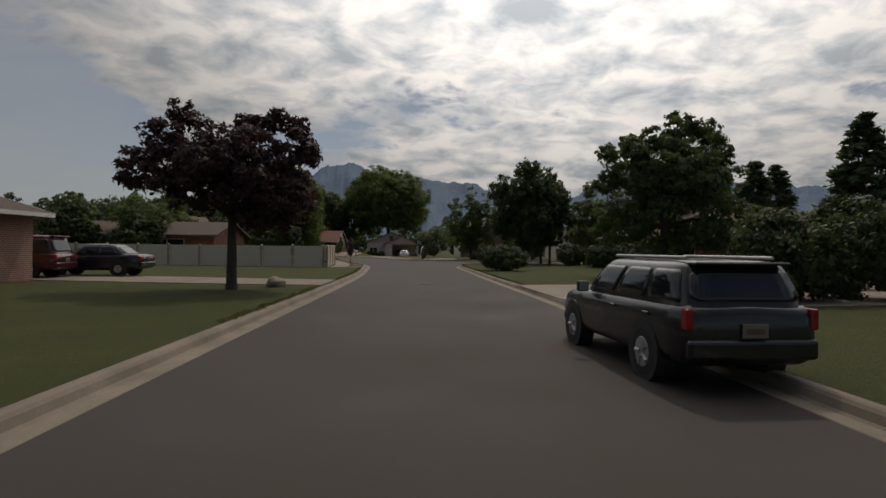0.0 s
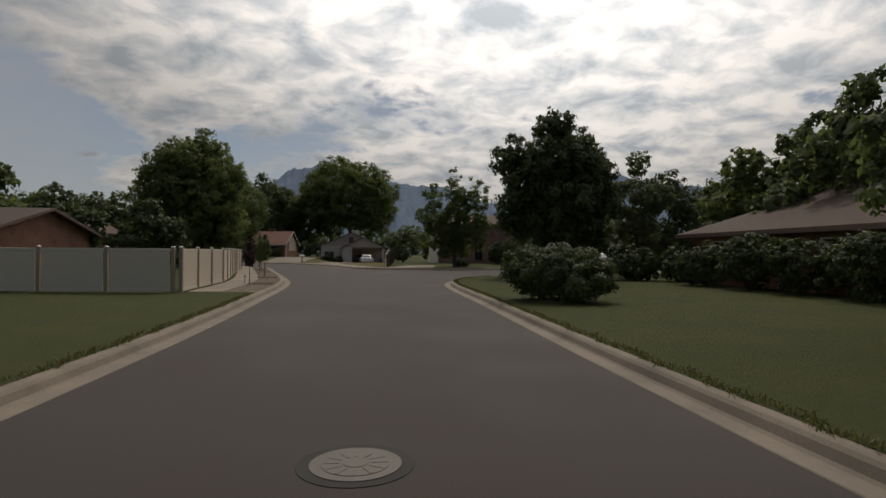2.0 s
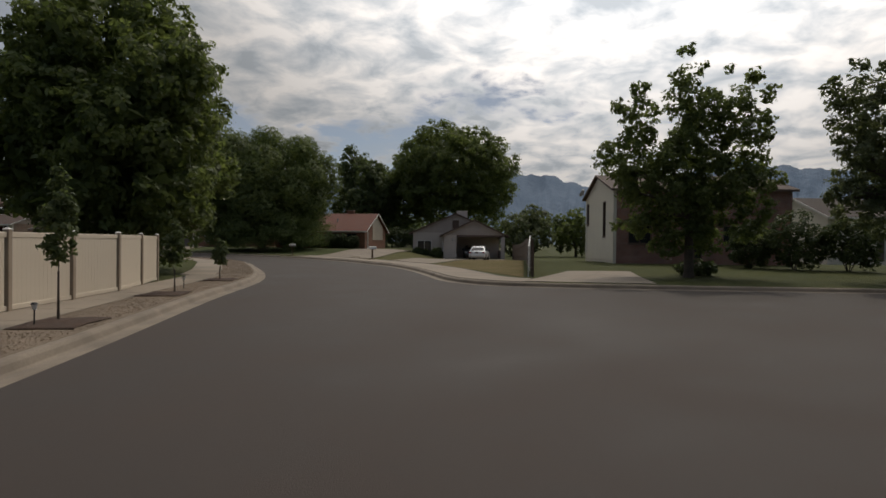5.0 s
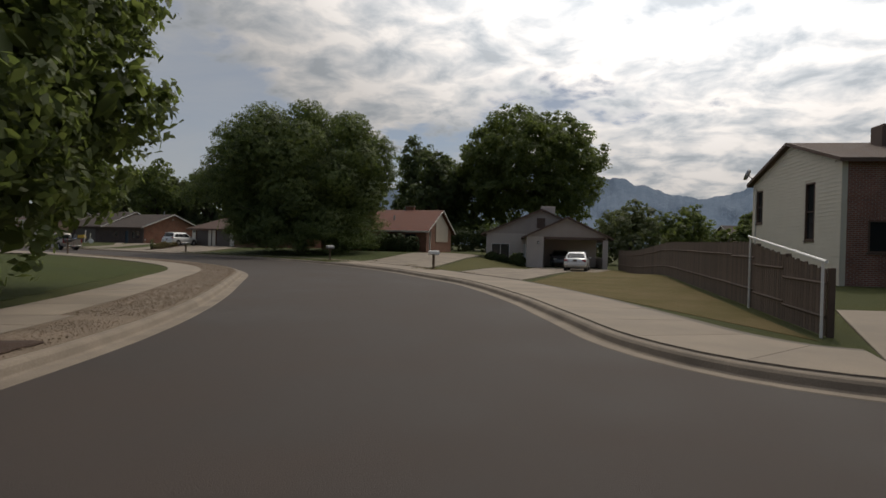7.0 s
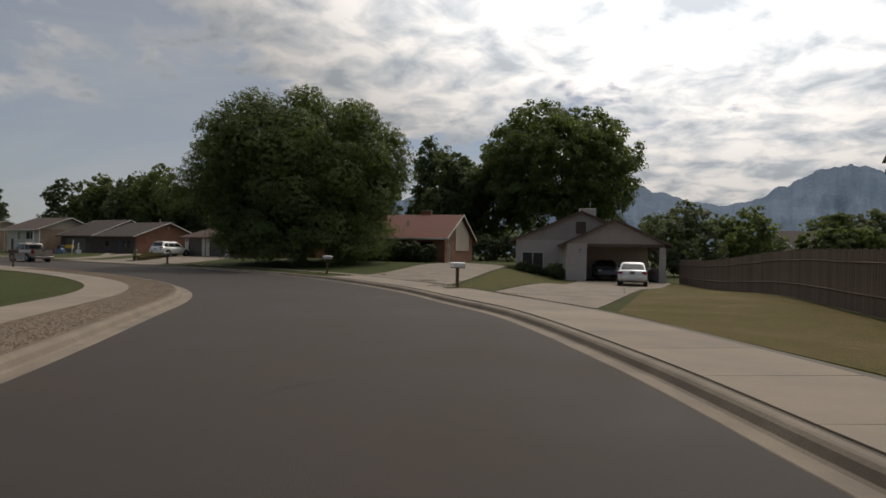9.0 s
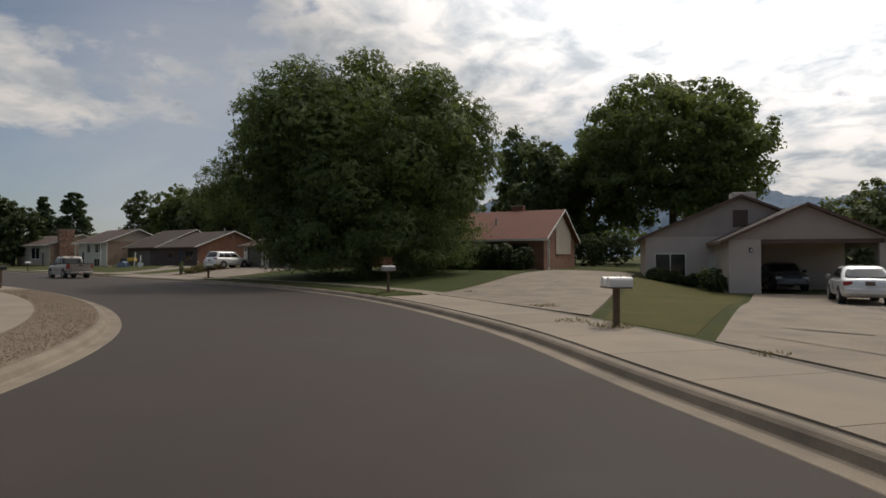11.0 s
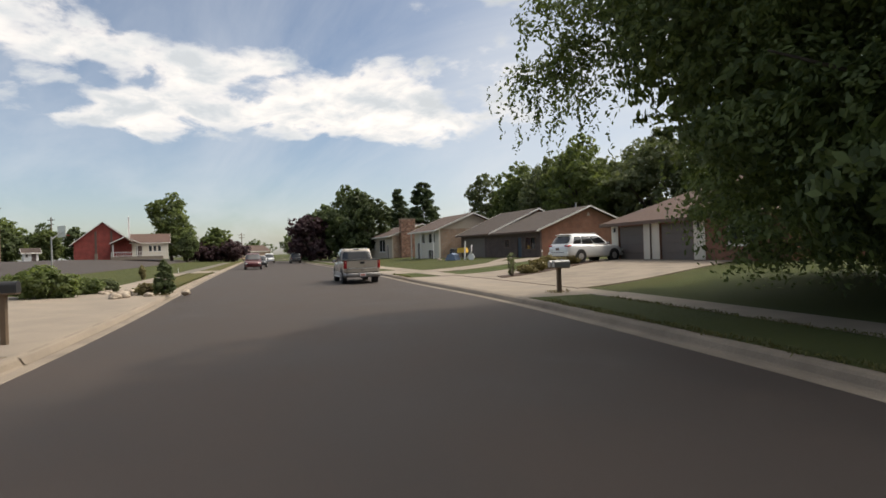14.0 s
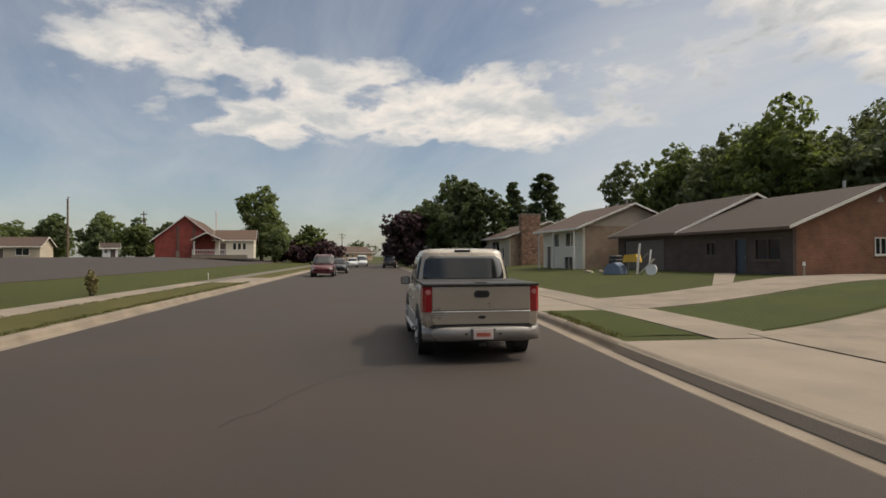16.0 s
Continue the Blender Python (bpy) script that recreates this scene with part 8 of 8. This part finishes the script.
# manhole cover and worn patches in the road
hole = thing("manhole_cover", pose(9.2, 0.0, 0.0), "round dark iron manhole cover in a tar collar", "manhole cover")
part("collar", rod((0, 0, -0.1), (0, 0, 0.006), 0.46, None, 32), SEAL, hole)
part("lid", rod((0, 0, -0.1), (0, 0, 0.012), 0.36, None, 32), IRON, hole)
part("raised_ring", rod((0, 0, 0.0), (0, 0, 0.016), 0.27, None, 32), IRON, hole)
part("hub", rod((0, 0, 0.0), (0, 0, 0.020), 0.10, None, 24), IRON, hole)
for k in range(12):
    a = k * math.pi / 6
    part("rib", box(-0.012, 0.125, 0.0, 0.012, 0.255, 0.019), IRON, hole).matrix_basis = pose(0, 0, 0, 0, 0, math.degrees(a))


def cracks():
    """Tar-filled cracks and joints, as thin strips just above the surface."""
    rng = random.Random(9)
    v, f = [], []
    def crack(x, y, a, n, w, z):
        for _ in range(n):
            a += rng.uniform(-0.5, 0.5)
            l = rng.uniform(0.25, 0.6)
            x2, y2 = x + math.cos(a) * l, y + math.sin(a) * l
            px, py = -math.sin(a) * w, math.cos(a) * w
            k = len(v)
            v.extend([(x - px, y - py, z), (x + px, y + py, z), (x2 + px, y2 + py, z), (x2 - px, y2 - py, z)])
            f.append((k, k + 1, k + 2, k + 3))
            x, y = x2, y2
    for x, y, a, n in [(6.8, -12, 0.2, 10), (10.5, 4, 1.4, 14), (8.0, 12, 0.1, 9), (11.5, 33, 0.1, 12), (3.0, 40, 0.6, 12), (6.5, 46, 0.0, 14), (-0.5, 58, 2.2, 12), (-3, 70, 0.7, 10), (-14, 80, 2.7, 12), (-44, 93, 2.8, 14), (-60, 98, 2.8, 16)]:
        crack(x, y, a, n, rng.uniform(0.004, 0.010), 0.004)
    tagged(part("road_cracks", mesh_of("road_cracks", v, f), SEAL), "dark tar-filled cracks in the asphalt", "cracks", kind="stuff")


cracks()


def joints(name, rows, lift, label):
    """Dirty joints across paving: straight strips between two places."""
    v, f = [], []
    for x0, y0, x1, y1, w in rows:
        a = math.atan2(y1 - y0, x1 - x0)
        n = max(1, int(math.hypot(x1 - x0, y1 - y0) / 0.7))
        for k in range(n):
            xa, ya, xb, yb = x0 + (x1 - x0) * k / n, y0 + (y1 - y0) * k / n, x0 + (x1 - x0) * (k + 1) / n, y0 + (y1 - y0) * (k + 1) / n
            wa, wb = w * (0.6 + 0.8 * abs(math.sin(k * 1.7))), w * (0.6 + 0.8 * abs(math.sin((k + 1) * 1.7)))
            px, py = -math.sin(a), math.cos(a)
            za, zb = ground_z(xa, ya) + lift, ground_z(xb, yb) + lift
            i = len(v)
            v.extend([(xa - px * wa, ya - py * wa, za), (xa + px * wa, ya + py * wa, za), (xb + px * wb, yb + py * wb, zb), (xb - px * wb, yb - py * wb, zb)])
            f.append((i, i + 1, i + 2, i + 3))
    tagged(part(name, mesh_of(name, v, f), JOINT), label, "joints", kind="stuff")


joints("driveway_cracks", [(-1.6, 79.2, -9.8, 86.6, 0.02), (-3.0, 82.5, -9.4, 88.0, 0.012), (-6.0, 82.2, -5.6, 103, 0.014), (-2.9, 90, -9.2, 92.5, 0.012), (4.6, 75.0, 5.8, 91, 0.03), (2.9, 79.4, 6.4, 78.0, 0.02), (1.7, 85.0, 7.6, 83.6, 0.018), (0.6, 75.6, 3.5, 72.0, 0.02), (1.2, 77.0, 2.6, 76.2, 0.05), (3.4, 82.2, 5.6, 81.5, 0.035), (-3.4, 80.2, -5.8, 81.4, 0.05), (-6.8, 84.6, -8.6, 86.0, 0.04), (5.6, 86.0, 6.2, 88.6, 0.05),
                           (-34, 101.5, -44.8, 105.5, 0.015), (-36.5, 99.5, -38.6, 113, 0.015), (-34, 106, -45.5, 109.6, 0.012), (-37, 103, -40.6, 104.6, 0.03)], 0.052, "weedy cracks across the driveways")
joints("old_driveway_cracks", [(4.6, -2.2, -6, -2.6, 0.02), (1.5, -5.2, 1.6, 0.4, 0.015), (14.0, -7.6, 29, -5.4, 0.015), (19.0, -11.6, 19.2, -2.4, 0.015), (24.0, -11, 24.2, -1.6, 0.015), (11.0, 53.0, 13.4, 60, 0.012)], 0.037, "dark joints across the old driveway")


GRASS_DRY = leaf_mat("dry_blades", (0.085, 0.072, 0.036), (0.17, 0.138, 0.070), 0.3)


def weeds(name, spots, label):
    """Loose tufts of grass that cannot be counted."""
    rng = np.random.default_rng(12)
    pts = []
    for x, y, r, n in spots:
        a, q = rng.uniform(0, 6.28, n), r * np.sqrt(rng.uniform(0, 1, n))
        xs, ys = x + q * np.cos(a), y + q * np.sin(a)
        pts.append(np.stack([xs, ys, np.full(n, ground_z(x, y)) + 0.02 + rng.uniform(0.0, 0.07, n)], 1))
    tagged(part(name, leaf_mesh(name, np.concatenate(pts), 0.025, 13, -0.9, 3.6), GRASS_DRY), label, "weeds", kind="stuff")


weeds("weeds", [(-2.1, 76.2, 0.5, 260), (-3.0, 76.9, 0.4, 90), (0.5, 73.4, 0.3, 50), (-4.4, 80.7, 0.45, 150), (-8.7, 86.6, 0.3, 60), (-12.0, 85.4, 0.4, 120), (-32.1, 96.5, 0.4, 120), (-44.5, 87.2, 0.5, 150)], "dry weeds growing in cracks and round posts")


def grass_fringe(name, rows, label):
    """Ragged grass blades along the edges of the lawns."""
    rng = np.random.default_rng(21)
    pts = []
    for key, p_from, p_to, off, spread, n in rows:
        i0, i1 = sorted((nearest(key, p_from), nearest(key, p_to)))
        at = rng.uniform(i0, i1 - 1, n)
        i = at.astype(int)
        f = (at - i)[:, None]
        line, nrm = np.asarray(LINE[key]), np.asarray(NORM[key])
        wave = 0.05 * np.sin(at * 2.3) + 0.03 * np.sin(at * 7.1)
        p = line[i] * (1 - f) + line[i + 1] * f + nrm[i] * (off + wave + rng.normal(size=n) * spread)[:, None]
        pts.append(np.column_stack([p, rng.uniform(0.165, 0.215, n)]))
    tagged(part(name, leaf_mesh(name, np.concatenate(pts), 0.022, 22, -1.2, 4.0), VERGE_BLADE), label, "grass", kind="stuff")


VERGE_BLADE = leaf_mat("verge_blades", (0.050, 0.064, 0.018), (0.125, 0.115, 0.045), 0.3)
grass_fringe("grass_fringe", [("e", (13.1, -16), (13.1, -12.9), 0.36, 0.05, 350), ("e", (13.1, -2.6), (15.5, 34), 0.36, 0.05, 4200), ("w", (5.4, -16), (5.1, -4.6), 0.36, 0.05, 1200), ("w", (5.1, 0.2), (5.0, 17), 0.36, 0.05, 1700), ("n", (-11.8, 83.3), (-31.3, 94.3), 0.36, 0.05, 3000),
                              ("n", (-11.8, 83.3), (-31.3, 94.3), 2.17, 0.04, 2200), ("n", (-46.4, 99.7), (-51.4, 101.5), 0.36, 0.05, 900), ("w", (-47, 88.4), (-75, 98), 0.36, 0.05, 2600), ("w", (-47, 88.4), (-75, 98), 2.26, 0.04, 1800)], "ragged grass along the edges of the lawns")


# ---- the slabs of the pavements ----
SLAB = mat("pavement_slab", ((0.208, 0.171, 0.131), (0.295, 0.241, 0.185), (0.170, 0.138, 0.105)), 0.9, 0.7, 55.0, 0.35, 0.004, vary=0.12)


def slabs(bed, key, p_from, p_to, near, far, z=0.182, run=3):
    """Concrete slabs end to end along a road edge, with open joints between them."""
    i0, i1 = sorted((nearest(key, p_from), nearest(key, p_to)))
    parent = bpy.data.objects[bed]
    parent.data.materials[0] = JOINT
    for i in range(i0, i1, run):
        line, nrm = LINE[key][i:min(i + run, i1) + 1], NORM[key][i:min(i + run, i1) + 1]
        n = len(line)
        if n < 2:
            continue
        ahead = (line[-1] - line[0]) / np.linalg.norm(line[-1] - line[0])
        line = line.copy()
        line[0] += ahead * 0.007
        line[-1] -= ahead * 0.007
        tilt = 0.0025 * math.sin(i * 1.9)
        a, b = line + nrm * near, line + nrm * far
        v = [(p[0], p[1], z + tilt) for p in a] + [(p[0], p[1], z - tilt) for p in b]
        v += [(x, y, h - 0.03) for x, y, h in v]
        m = 2 * n
        f = [(k, k + 1, n + k + 1, n + k) for k in range(n - 1)]
        rim = list(range(n)) + list(range(2 * n - 1, n - 1, -1))
        f += [(rim[k], m + rim[k], m + rim[(k + 1) % m], rim[(k + 1) % m]) for k in range(m)]
        me = mesh_of("slab", v, f)
        if me.polygons[0].normal.z < 0:
            me.flip_normals()
        part("slab", me, SLAB, parent)


slabs("pavement_fence", "w", (5.0, 17.4), (-2.0, 54), 1.515, 2.795)
slabs("pavement_bend", "w", (-2.0, 54), (-31, 83), 1.815, 3.195)
slabs("pavement_north", "n", (9.2, 51.6), (-11.4, 83.1), 0.34, 2.495)
slabs("pavement_willow", "n", (-11.4, 83.1), (-31.5, 94.4), 2.215, 3.395)
slabs("pavement_far_north", "n", (-46.0, 99.6), (-75, 109.6), 1.965, 3.395)
slabs("pavement_far_west", "w", (-46, 88), (-75, 97.6), 2.315, 3.795)
